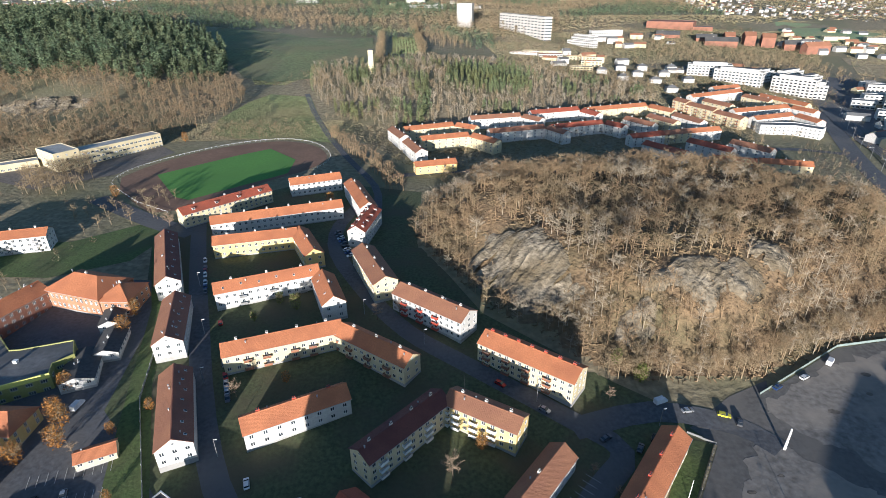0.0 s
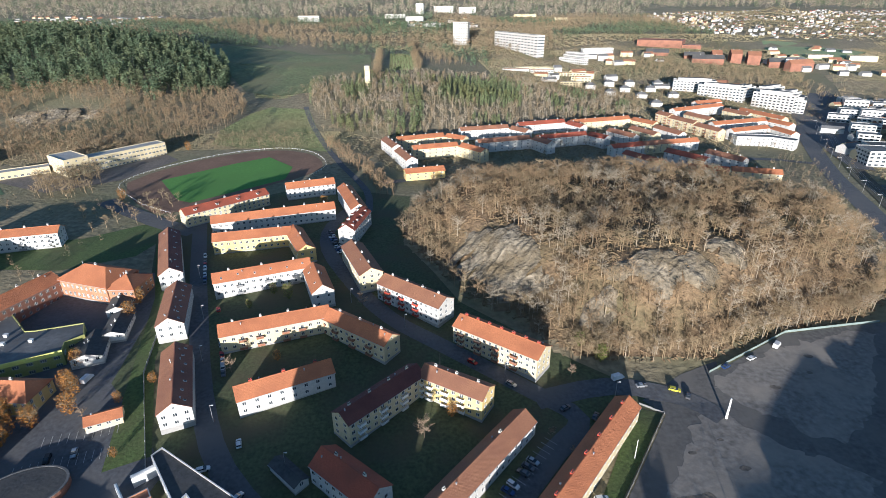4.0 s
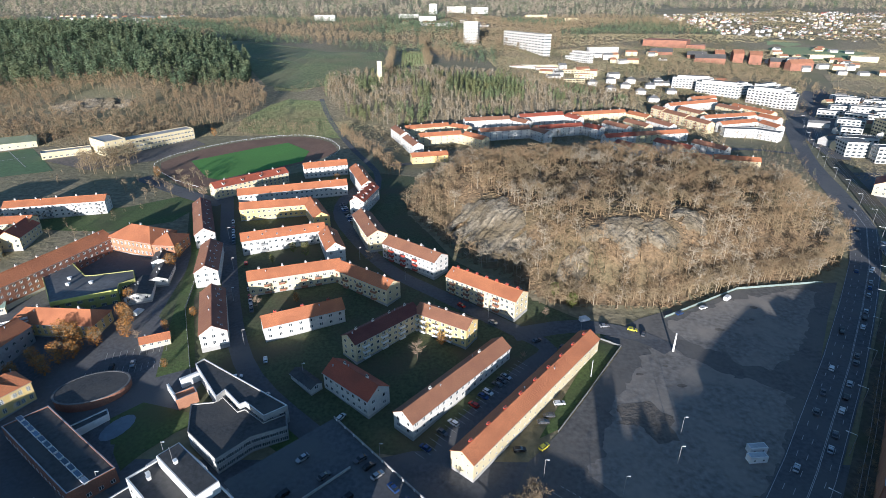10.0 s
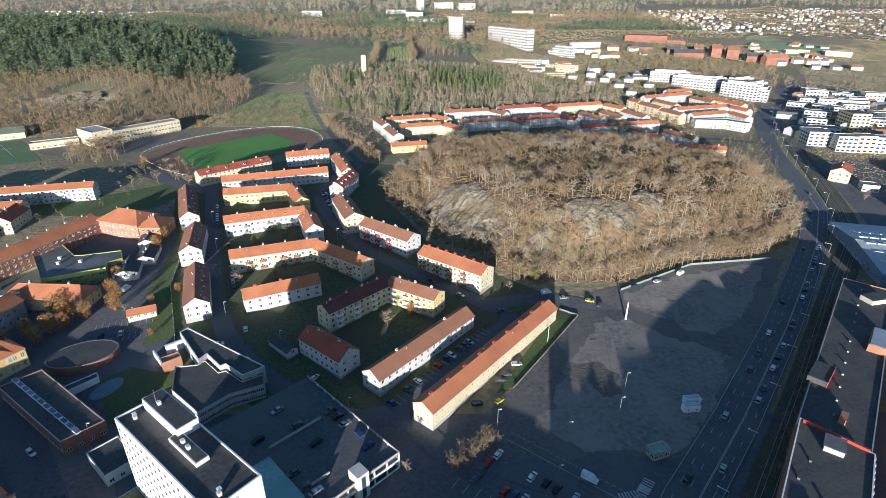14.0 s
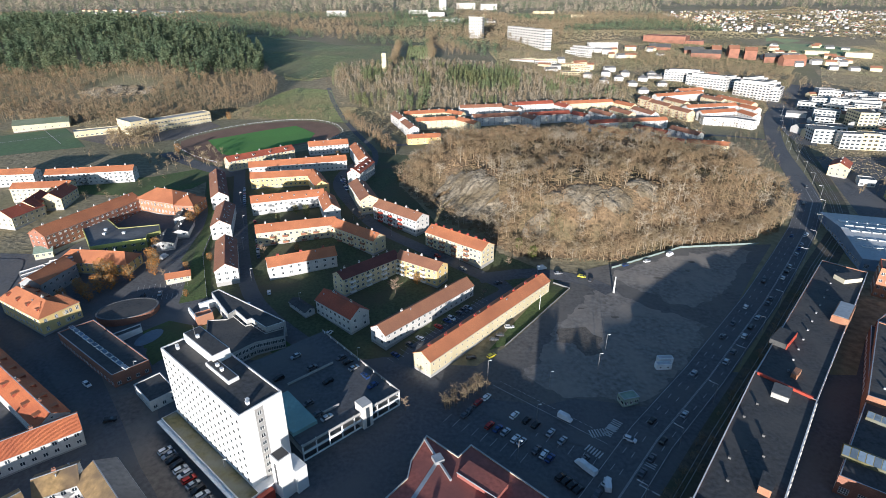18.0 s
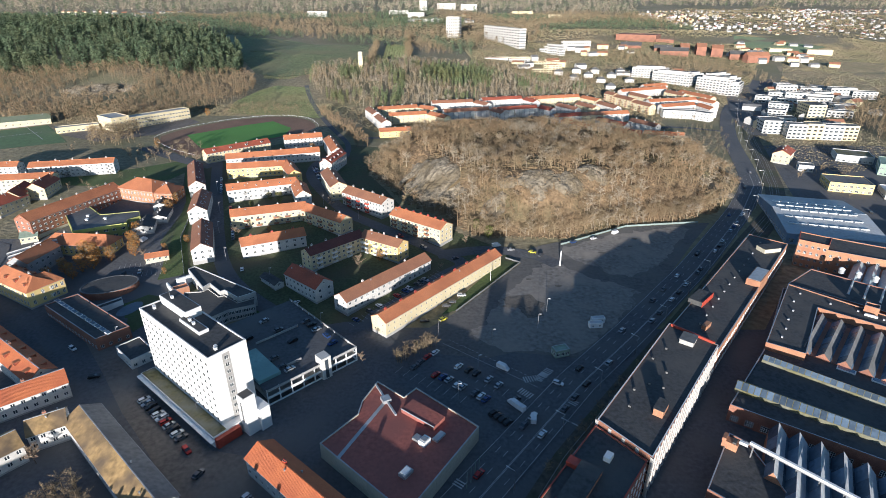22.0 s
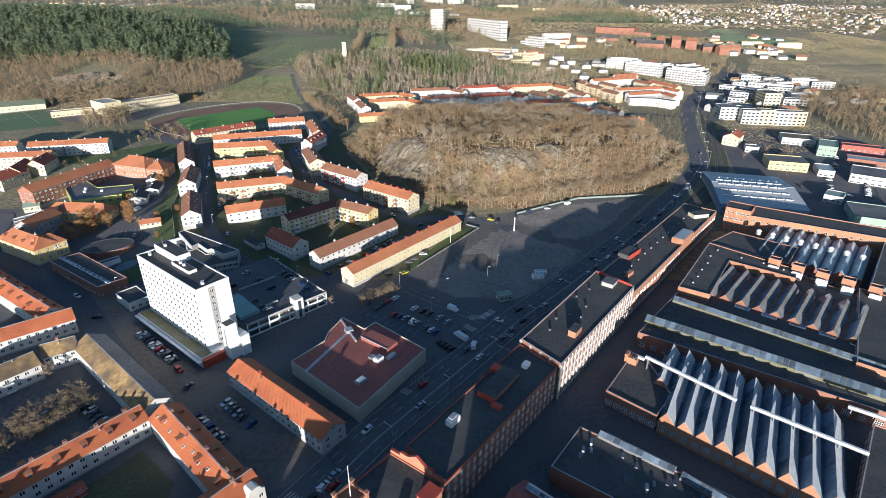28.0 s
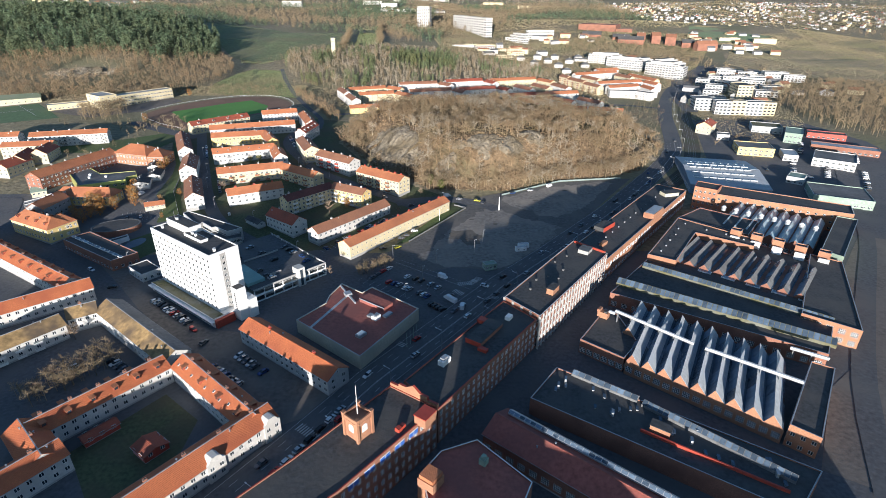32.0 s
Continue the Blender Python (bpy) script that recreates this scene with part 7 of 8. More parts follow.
def soup(name, V, T, mat, label, category, kind="stuff"):
    me = bpy.data.meshes.new(name)
    me.vertices.add(len(V))
    me.vertices.foreach_set("co", np.asarray(V, dtype=np.float32).ravel())
    me.loops.add(len(T) * 3)
    me.loops.foreach_set("vertex_index", np.asarray(T, dtype=np.int32).ravel())
    me.polygons.add(len(T))
    me.polygons.foreach_set("loop_start", np.arange(0, len(T) * 3, 3, dtype=np.int32))
    me.polygons.foreach_set("loop_total", np.full(len(T), 3, dtype=np.int32))
    me.update(calc_edges=True)
    for m in mat if isinstance(mat, (list, tuple)) else [mat]:
        me.materials.append(m)
    ob = new(name, me)
    return tagged(ob, label, category, kind=kind) if kind or label else ob


def stick(V, T, a, b, r0, r1, sides=3):
    a, b = np.array(a, float), np.array(b, float)
    d = (b - a) / np.linalg.norm(b - a)
    u = np.cross(d, (0.3, 0.5, 0.81))
    u /= np.linalg.norm(u)
    w = np.cross(d, u)
    k = len(V)
    for p, r in ((a, r0), (b, r1)):
        for i in range(sides):
            t = 6.2832 * i / sides
            V.append(p + r * (math.cos(t) * u + math.sin(t) * w))
    for i in range(sides):
        j = (i + 1) % sides
        T.append((k + i, k + j, k + sides + j))
        T.append((k + i, k + sides + j, k + sides + i))


def bare_tree(seed, twigs, limbs=9, spread=0.32, up=0.75, width=0.075):
    """A leafless tree one metre-unit tall per metre, 10 m high: trunk, limbs and many thin twigs. Gives trunk and crown apart."""
    r = np.random.default_rng(seed)
    V, T, ends = [], [], []
    lean = r.normal(0, 0.25, 2)
    stick(V, T, (0, 0, -0.6), (lean[0] * 0.4, lean[1] * 0.4, 4.2), 0.17, 0.12, 5)
    stick(V, T, (lean[0] * 0.4, lean[1] * 0.4, 4.2), (lean[0], lean[1], 8.8), 0.12, 0.03, 4)
    C, S = [], []
    for i in range(limbs):
        z = r.uniform(2.8, 8.2)
        a = r.uniform(0, 6.28)
        p = np.array((lean[0] * z / 9, lean[1] * z / 9, z))
        ln = r.uniform(2.0, 3.4) * (0.30 + 0.80 * math.sin(3.14 * (z - 1.5) / 7.6))
        q = p + ln * np.array((math.cos(a) * spread * 2.2, math.sin(a) * spread * 2.2, up))
        stick(C, S, p, q, 0.06, 0.02, 3)
        ends.append((p, q))
    ends.append((np.array((lean[0] * 0.6, lean[1] * 0.6, 5.5)), np.array((lean[0], lean[1], 8.8))))
    for i in range(twigs):
        p, q = ends[r.integers(len(ends))]
        s = p + (q - p) * r.uniform(0.25, 1.0)
        d = np.array((r.normal(0, 0.8), r.normal(0, 0.8), r.normal(0.75, 0.45)))
        d *= r.uniform(0.7, 1.7) / np.linalg.norm(d)
        n = np.cross(d, r.normal(0, 1, 3))
        n *= width * r.uniform(0.6, 1.4) / np.linalg.norm(n)
        k = len(C)
        C += [s - n, s + n, s + d]
        S.append((k, k + 1, k + 2))
    return (np.array(V), np.array(T)), (np.array(C), np.array(S))


def both(t):
    (V, T), (C, S) = t
    return np.vstack([V, C]), np.vstack([T, S + len(V)])


def leafy(seed, n, shape, size, trunk=True):
    """A crown of small leaf clumps in a given outline: shape(z from 0 to 1) gives the radius; 10 m high."""
    r = np.random.default_rng(seed)
    V, T = [], []
    if trunk:
        stick(V, T, (0, 0, -0.6), (0, 0, 8.5), 0.16, 0.03, 4)
    for i in range(n):
        z = r.uniform(0, 1) ** 0.9
        a, k = r.uniform(0, 6.28), math.sqrt(r.uniform(0.1, 1))
        rad = shape(z) * k * (0.75 + 0.5 * abs(math.sin(2.3 * a + seed)))
        c = np.array((rad * math.cos(a), rad * math.sin(a), z * 10))
        e = r.normal(0, 1, (3, 3)) * size * r.uniform(0.6, 1.3)
        e[:, 2] *= 0.55
        b = len(V)
        V += list(c + e)
        T.append((b, b + 1, b + 2))
    return np.array(V), np.array(T)


def plant(templates, spots):
    """All copies of the templates at spots (x, y, z, height, turn) as one soup."""
    Vs, Ts, k = [], [], 0
    for i, (x, y, z, h, a) in enumerate(spots):
        V, T = templates[i % len(templates)]
        c, s = math.cos(a) * h / 10, math.sin(a) * h / 10
        W2 = np.empty_like(V)
        wide = 0.85 + 0.3 * ((i * 7919) % 100) / 100
        W2[:, 0] = x + (V[:, 0] * c - V[:, 1] * s) * wide
        W2[:, 1] = y + (V[:, 0] * s + V[:, 1] * c) * wide
        W2[:, 2] = z + V[:, 2] * h / 10
        Vs.append(W2)
        Ts.append(T + k)
        k += len(V)
    return np.vstack(Vs), np.vstack(Ts)


def scatter(poly, step, hmin, hmax, keep=None, ground_z=None):
    """Uneven spots inside a polygon, about step apart."""
    out = []
    x0, x1 = min(p[0] for p in poly), max(p[0] for p in poly)
    y0, y1 = min(p[1] for p in poly), max(p[1] for p in poly)
    for yy in np.arange(y0, y1, step):
        for xx in np.arange(x0, x1, step):
            x, y = xx + rng.uniform(-0.5, 0.5) * step * 1.3, yy + rng.uniform(-0.5, 0.5) * step * 1.3
            h = rng.uniform(hmin, hmax)
            if in_poly(x, y, poly) and (keep is None or keep(x, y)):
                out.append((x, y, (ground_z or rough_ground)(x, y), h, rng.uniform(0, 6.28)))
    return out


def rocky(x, y):
    for cx, cy, rx, ry, turn in ROCKS[:4]:
        c, s = math.cos(-turn), math.sin(-turn)
        u, v = (x - cx) * c - (y - cy) * s, (x - cx) * s + (y - cy) * c
        if math.hypot(u / rx, v / ry) < 0.80 + 0.25 * noise.noise(Vector((x * 0.07, y * 0.07, 2.2))):
            return True
    return False


def twig_material(name, color, spread=0.3):
    m = material(name, color, 0.95, spread, 0.25, 0.02, 0.0, tint=tuple(c * 0.8 for c in color))
    return m


TW = [twig_material("brown_twigs", (0.255, 0.190, 0.112)), twig_material("red_brown_twigs", (0.250, 0.172, 0.098)), twig_material("grey_birch_twigs", (0.325, 0.270, 0.195))]
NEEDLE = material("pine_needles", (0.078, 0.115, 0.062), 0.85, 0.6, 0.14, 0.02, 0.0, tint=(0.110, 0.130, 0.064))
AMBER = material("amber_leaves", (0.36, 0.165, 0.035), 0.8, 0.35, 1.2, 0.2, 0.0, tint=(0.28, 0.12, 0.03))
GREEN = material("late_green_leaves", (0.13, 0.15, 0.03), 0.8, 0.35, 1.2, 0.2, 0.0)
BIG = [both(bare_tree(s, 300, 13, 0.55, 0.62, 0.034)) for s in range(7)]
MIDT = [both(bare_tree(40 + s, 130, 9, 0.46, 0.72, 0.055)) for s in range(8)]
PINE = [leafy(60 + s, 190, lambda z: 0.20 + 1.75 * max(0.0, 1 - z) ** 0.85 * min(1, max(0.0, z - 0.15) * 5), 0.46) for s in range(8)]
FARW = [leafy(80 + s, 64, lambda z: 2.3 * math.sqrt(max(0.02, 1 - (2 * z - 1.0) ** 2)), 0.66, False) for s in range(7)]

hill_spots = scatter(list(HILL), 4.0, 5.5, 12.5, lambda x, y: inside(x, y) > -2 and not rocky(x, y) and noise.noise(Vector((x * 0.06, y * 0.06, 3.0))) > -0.28)
for n, (mat, label) in enumerate(zip(TW, ("leafless brown woods on the rocky hill", "leafless reddish brushwood on the rocky hill", "pale leafless birches on the rocky hill"))):
    spots = [s for s in hill_spots if (noise.noise(Vector((s[0] * 0.02, s[1] * 0.02, 5.0))) * 2 + (s[0] * 12.9898 % 1) * 1.2 + 0.4) // 0.7 % 3 == n]
    soup("hill_wood", *plant(BIG, spots), mat, label, "woodland")
# brushwood and young trees at the hill's foot and on its ledges
low = scatter(list(HILL), 5.4, 2.0, 4.5, lambda x, y: not rocky(x, y) or (x * 3.7 + y * 1.3) % 5 < 0.7)
foot = scatter(ribbon([(24, 356), (52, 355), (84, 357), (127, 377), (163, 386), (196, 404), (224, 440)], 7), 4.4, 8, 12)
soup("hill_wood", *plant(BIG, foot), TW[0], "row of tall leafless trees at the foot of the hill", "woodland")
soup("undergrowth", *plant(MIDT, low), TW[1], "dry brushwood under the trees of the hill", "undergrowth")
# the wood west of the valley: leafless belt, then pines
SLAB = [(-452, 682), (-368, 682), (-362, 752), (-440, 772)]
belt = scatter([(-620, 600), (-440, 600), (-345, 597), (-318, 586), (-272, 642), (-236, 692), (-228, 770), (-262, 830), (-300, 815), (-345, 790), (-424, 815), (-540, 785), (-700, 800)], 6.6, 7, 15, lambda x, y: not in_poly(x, y, SLAB) or (x * 1.7 + y) % 9 < 1)
soup("leafless_belt", *plant(MIDT, [s for i, s in enumerate(belt) if i % 3]), TW[0], "leafless birch and oak belt below the pines", "woodland")
soup("leafless_belt", *plant(BIG, [s for i, s in enumerate(belt) if not i % 3]), TW[1], "reddish leafless trees below the pines", "woodland")
pines = scatter([(-720, 800), (-540, 775), (-424, 806), (-340, 780), (-285, 822), (-278, 870), (-312, 955), (-398, 1075), (-520, 1180), (-900, 1250), (-1100, 1000)], 9.0, 12, 26, lambda x, y: noise.noise(Vector((x * 0.02, y * 0.02, 11.0))) > -0.42)
soup("pine_wood", *plant(PINE, pines), NEEDLE, "dense dark green pine wood on the slope", "woodland")
# the ridge behind the rows
ridge = scatter([(-190, 905), (-170, 800), (-150, 745), (-122, 705), (-80, 680), (-50, 672), (-20, 690), (44, 708), (103, 734), (172, 756), (205, 780), (205, 850), (110, 905), (60, 960), (-60, 950)], 6.6, 7, 14)
PINES = [(-25, 792), (2, 775), (60, 778), (95, 825), (80, 915), (-12, 915)]
conif = [s for s in ridge if noise.noise(Vector((s[0] * 0.03, s[1] * 0.03, 6.0))) + (0.45 if in_poly(s[0], s[1], PINES) else -0.28 if s[0] > -60 else -0.12) > 0]
rest = [s for s in ridge if s not in conif]
LIGHT_NEEDLE = material("young_pine_needles", (0.125, 0.155, 0.070), 0.8, 0.4, 0.2, 0.02, 0.0, tint=(0.15, 0.15, 0.06))
soup("pine_wood", *plant(PINE, conif), LIGHT_NEEDLE, "young pines among the trees on the ridge", "woodland")
soup("leafless_wood", *plant(MIDT, rest[::2]), TW[0], "leafless wood on the ridge below the tower", "woodland")
soup("leafless_wood", *plant(MIDT, rest[1::2]), TW[2], "pale leafless birches on the ridge", "woodland")
# the avenue by the field, gardens, hedges and the wood past the works
avenue = scatter(ribbon([(-122, 660), (-92, 604), (-72, 566), (-60, 530)], 12), 4.5, 8, 12)
soup("avenue_trees", *plant(MIDT, avenue), TW[1], "row of leafless trees along the lane", "woodland")
gardens = scatter([(-260, 500), (-200, 530), (-190, 490), (-230, 470)], 9, 6, 10) + scatter([(-240, 640), (-150, 655), (-140, 690), (-230, 690)], 9, 4, 8) + scatter([(-300, 430), (-230, 400), (-225, 420), (-290, 455)], 11, 4, 7)
gardens += scatter([(-322, 556), (-300, 530), (-268, 552), (-286, 580)], 5.5, 9, 14) + scatter([(300, 420), (345, 480), (330, 500), (290, 470)], 9, 4, 7) + scatter([(-45, 505), (-10, 535), (20, 545), (100, 560), (180, 545), (190, 560), (100, 580), (-30, 560)], 7, 6, 10)
gardens += scatter([(60, 655), (190, 690), (230, 640), (300, 650), (310, 700), (200, 740), (60, 690)], 13, 5, 9) + scatter([(-114, 150), (-96, 177), (-86, 168), (-104, 144)], 2.5, 5, 8)
gardens += scatter(ribbon([(-5, 237), (11, 251)], 5), 1.7, 3.5, 6) + scatter(ribbon([(48, 181), (66, 204), (107, 250), (150, 301), (196, 352)], 5), 2.8, 2, 4.5)
gardens += scatter([(-70, 585), (60, 612), (125, 600), (240, 590), (245, 690), (120, 700), (-40, 650)], 13, 4, 8) + scatter([(-140, 700), (-100, 680), (-90, 640), (-70, 660), (-40, 680), (-110, 720)], 9, 4, 8) + scatter([(-310, 528), (-285, 520), (-264, 535), (-290, 545)], 5, 8, 13)
soup("garden_trees", *plant(BIG, gardens), TW[0], "leafless garden trees and shrubs", "trees")
eastw = scatter([(432, 534), (465, 487), (620, 500), (720, 640), (659, 755), (600, 770), (470, 690), (442, 640)], 6.8, 9, 14)
eastw += scatter([(400, 920), (440, 930), (480, 880), (520, 940), (545, 1060), (420, 1110), (330, 1150), (290, 1060), (340, 980)], 11, 8, 13) + scatter([(60, 960), (110, 905), (200, 830), (232, 850), (200, 900), (150, 935)], 9, 8, 13) + scatter([(438, 640), (450, 690), (600, 780), (660, 770), (600, 800), (470, 740)], 9, 6, 10)
# rows of trees between the far plots
eastw += scatter([(-112, 917), (-128, 1174), (-118, 1176), (-100, 917)], 5, 10, 15) + scatter([(-56, 990), (-82, 1330), (-70, 1332), (-44, 990)], 5, 10, 15) + scatter([(-48, 1299), (-60, 1180), (-30, 1060), (27, 1070), (0, 1180)], 9, 9, 13)
soup("leafless_wood", *plant(MIDT, eastw), TW[0], "leafless wood beyond the works", "woodland")
# shrubs, gardens and street trees among the far houses
SHRUB = [leafy(300 + s, 56, lambda z: 3.0 * math.sqrt(max(0.02, 1 - (2 * z - 1.0) ** 2)), 0.62, False) for s in range(6)]
TOWN = [(60, 960), (215, 770), (330, 730), (420, 800), (500, 1000), (620, 1200), (560, 1480), (340, 1480), (230, 1330), (60, 1290)]
town_green = scatter(TOWN, 8.5, 3, 8) + scatter([(186, 560), (246, 600), (292, 650), (302, 610), (262, 520), (240, 505)], 5, 2, 5) + scatter([(300, 560), (320, 640), (410, 800), (520, 940), (560, 880), (440, 560), (400, 500)], 16, 3, 7)
town_green += scatter([(-260, 430), (-300, 470), (-330, 520), (-300, 560), (-250, 500), (-200, 480), (-220, 430)], 17, 3, 6) + scatter([(-240, 650), (-225, 700), (-200, 700), (-150, 660), (-170, 650)], 9, 2, 4) + scatter([(-230, 830), (-150, 800), (-130, 860), (-190, 905)], 10, 4, 8)
town_green += scatter(SUBURB, 15, 4, 10)
soup("shrubs", *plant(SHRUB, town_green[::2]), TW[1], "brown shrubs and garden trees in the far town", "shrubs")
soup("shrubs", *plant(SHRUB, town_green[1::2]), material("dull_green_leaves", (0.135, 0.125, 0.068), 0.9, 0.35, 0.3, 0.03, 0.0), "dull green shrubs in the far town", "shrubs")


def tussocks(poly, n, h, mat, label):
    """Upright tufts of rough grass."""
    V, T = [], []
    x0, x1 = min(p[0] for p in poly), max(p[0] for p in poly)
    y0, y1 = min(p[1] for p in poly), max(p[1] for p in poly)
    while len(T) < n:
        x, y = rng.uniform(x0, x1), rng.uniform(y0, y1)
        if not in_poly(x, y, poly):
            continue
        z, a, w = rough_ground(x, y), rng.uniform(0, 3.14), rng.uniform(1.0, 2.2) * h
        k = len(V)
        V += [(x - w * math.cos(a), y - w * math.sin(a), z - 0.1), (x + w * math.cos(a), y + w * math.sin(a), z - 0.1), (x + rng.normal(0, 0.3) * h, y + rng.normal(0, 0.3) * h, z + h * rng.uniform(0.5, 1.2))]
        T.append((k, k + 1, k + 2))
    return soup("rough_grass", np.array(V), np.array(T), mat, label, "grass")


DULL = material("dry_grass", (0.215, 0.178, 0.108), 0.95, 0.35, 0.15, 0.012, 0.0, tint=(0.165, 0.150, 0.080))
tussocks([(-236, 700), (-224, 760), (-210, 790), (-164, 770), (-138, 690), (-118, 640), (-140, 645), (-200, 650), (-230, 660)], 26000, 0.45, M["meadow"], "rough grass of the valley meadow")
tussocks([(-423, 1225), (-280, 925), (-240, 830), (-205, 830), (-164, 903), (-120, 985), (-137, 1160), (-264, 1178), (-434, 1344), (-497, 1252)], 62000, 0.5, M["meadow"], "rough grass of the far meadow")
tussocks([(540, 940), (636, 790), (920, 890), (1020, 1200), (900, 1330), (700, 1400), (600, 1330), (640, 1120)], 60000, 0.8, DULL, "dry grass of the brown field")
tussocks([(-440, 640), (-440, 600), (-330, 590), (-250, 640), (-120, 655), (-120, 700), (-240, 690)], 22000, 0.45, DULL, "rough grass below the woods")
tussocks([(-130, 700), (-40, 560), (240, 575), (250, 690), (345, 730), (420, 790), (470, 900), (560, 1060), (620, 1120), (620, 1340), (340, 1340), (230, 1260), (40, 1180), (60, 985), (200, 850), (100, 735), (-20, 688), (-60, 672)], 95000, 0.7, DULL, "dry grass, hedges and gardens between the far houses")
tussocks([(-150, 1280), (60, 1180), (340, 1340), (620, 1340), (700, 1420), (640, 1500), (640, 2050), (300, 2100), (-200, 1800)], 24000, 1.6, DULL, "dry grass and brush of the far slopes")
tussocks(SUBURB, 22000, 1.6, DULL, "gardens of the far suburb")
tussocks([(300, 560), (330, 640), (410, 790), (600, 780), (470, 690), (430, 560), (400, 500), (330, 480)], 9000, 0.6, DULL, "grass between the flats by the main road")
tussocks(list(HILL), 12000, 0.8, M["litter"], "dry grass and bracken on the hill")
for k in range(9):
    x = -94 + k * 4.6
    tussocks([(x, 1008), (x + 2.6, 1008), (x - 9, 1190), (x - 11.6, 1190)], 420, 1.1, M["meadow"], "planted rows of the far plots")
# far woods up to the horizon
OPEN = [[(-430, 1235), (-280, 915), (-235, 820), (-200, 830), (-150, 903), (-110, 985), (-140, 1170), (-283, 1270)], SUBURB, [(540, 940), (690, 790), (920, 890), (1020, 1200), (900, 1330), (700, 1400), (600, 1330), (640, 1120)],
        [(-125, 915), (-125, 1190), (-70, 1210), (-40, 1000), (40, 1000), (60, 1040), (20, 1070), (-20, 1180), (-60, 1290), (-130, 1290)],
        [(60, 985), (110, 930), (240, 790), (330, 700), (420, 790), (470, 900), (430, 960), (400, 1040), (560, 1060), (620, 1120), (500, 1330), (340, 1340), (230, 1260), (60, 1180)], [(-1500, 1900), (-1000, 1750), (-800, 1950), (-1300, 2200)]]


def woods(x, y):
    return not any(in_poly(x, y, p) for p in OPEN) and abs(x) < 330 + 0.86 * y


far1 = scatter([(-900, 1250), (-520, 1180), (-330, 1240), (-140, 1170), (60, 1000), (240, 1330), (340, 1480), (560, 1480), (760, 1560), (640, 2000), (-1200, 2000), (-1500, 1500)], 15, 11, 17, woods)
far2 = scatter([(-2600, 2000), (640, 2000), (760, 2500), (1300, 2600), (1900, 2200), (3300, 2900), (3600, 3600), (-3000, 3600)], 34, 16, 26, woods)
far3 = scatter([(500, 930), (470, 800), (700, 790), (1500, 1300), (1500, 1600), (980, 1400), (900, 900)], 24, 8, 14, lambda x, y: not any(in_poly(x, y, p) for p in OPEN[1:3]))
pine_far = [s for s in far1 if noise.noise(Vector((s[0] * 0.004, s[1] * 0.004, 8.0))) > -0.02]
soup("far_pine_wood", *plant(FARW, pine_far + [s for i, s in enumerate(far2) if not i % 3]), NEEDLE, "distant dark pine woods", "woodland")
soup("far_leafless_wood", *plant(FARW, [s for s in far1 if s not in pine_far] + far3), TW[0], "distant leafless woods", "woodland")
# pale twigs out here put the haze into the woods' colour
soup("far_leafless_wood", *plant(FARW, [s for i, s in enumerate(far2) if i % 3]), TW[2], "grey leafless woods towards the horizon", "woodland")


def single_tree(x, y, h, mat, label, leaf=None, seed=0, group="single trees"):
    (V, T), (C, S) = bare_tree(100 + seed, 900, 16, 0.48, 0.66, 0.04)
    ob = thing("tree", Matrix.Translation((x, y, g(x, y))) @ Matrix.Scale(h / 10, 4), label, "tree", group)
    a = soup("trunk", V, T, M["bark"], "", "", "")
    b = soup("crown", C, S, mat, "", "", "")
    a.parent = b.parent = ob
    if leaf:
        Vl, Tl = leafy(200 + seed, 1000, lambda z: 2.9 * math.sqrt(max(0.0, 1 - (1.7 * z - 0.95) ** 2)) if z > 0.16 else 0, 0.27, False)
        c = soup("leaves", Vl, Tl, leaf, "", "", "")
        c.parent = ob
    return ob


PALE = twig_material("pale_twigs", (0.30, 0.22, 0.15))
for n, (x, y, h, kind) in enumerate(((-30.5, 311.5, 9.5, "bare"), (-21, 322, 6, "amber"), (-168, 350, 8, "amber"), (-164, 337, 9, "amber"), (-177, 322, 9.5, "amber"), (-172, 315, 10.5, "amber"), (-175, 308, 10, "amber"), (-181, 321, 11, "amber"), (-160.5, 333.5, 9.5, "amber"), (-166, 319, 9, "amber"), (-183, 306, 9, "amber"), (-186, 298, 8, "amber"),
                                     (-165, 394, 8, "amber"), (-163, 381, 9, "amber"), (-142, 330, 5, "amber"), (-134, 340, 5, "amber"), (-131, 306, 4, "amber"), (-240, 523, 8, "amber"), (-104, 400, 6, "green"), (-96, 396, 8, "green"), (-112, 388, 5, "green"),
                                     (8, 247, 5, "bare"), (3, 242, 5, "bare"), (0, 238, 4.5, "bare"), (-18, 235, 6, "bare"), (-106, 345, 8, "bare"), (-90, 352, 5, "amber"), (-60, 388, 8, "bare"), (-51, 392, 8, "bare"), (26, 343, 6, "bare"), (-100, 508, 9, "amber"),
                                     (12, 312, 5, "bare"), (18, 305, 4, "bare"), (40, 352, 8, "green"), (33, 360, 7, "green"), (-160, 500, 8, "bare"), (-176, 487, 10, "bare"), (-186, 478, 11, "bare"), (-150, 322, 6, "bare"), (-243, 640, 8, "amber"), (-105.7, 150.8, 6, "bare"), (-97.6, 155.7, 6.5, "bare"), (-99.2, 165, 6, "bare"), (-104.3, 158, 7, "bare"), (-113, 184, 8, "bare"), (-176, 301, 9, "amber"), (-171, 311, 8.5, "amber"), (-156.5, 325, 9, "amber"))):
    single_tree(x, y, h, PALE if kind == "bare" else TW[0], {"bare": "leafless tree with a fine pale crown", "amber": "autumn tree with amber leaves", "green": "small tree still in green leaf"}[kind],
                {"bare": None, "amber": AMBER, "green": GREEN}[kind], n)

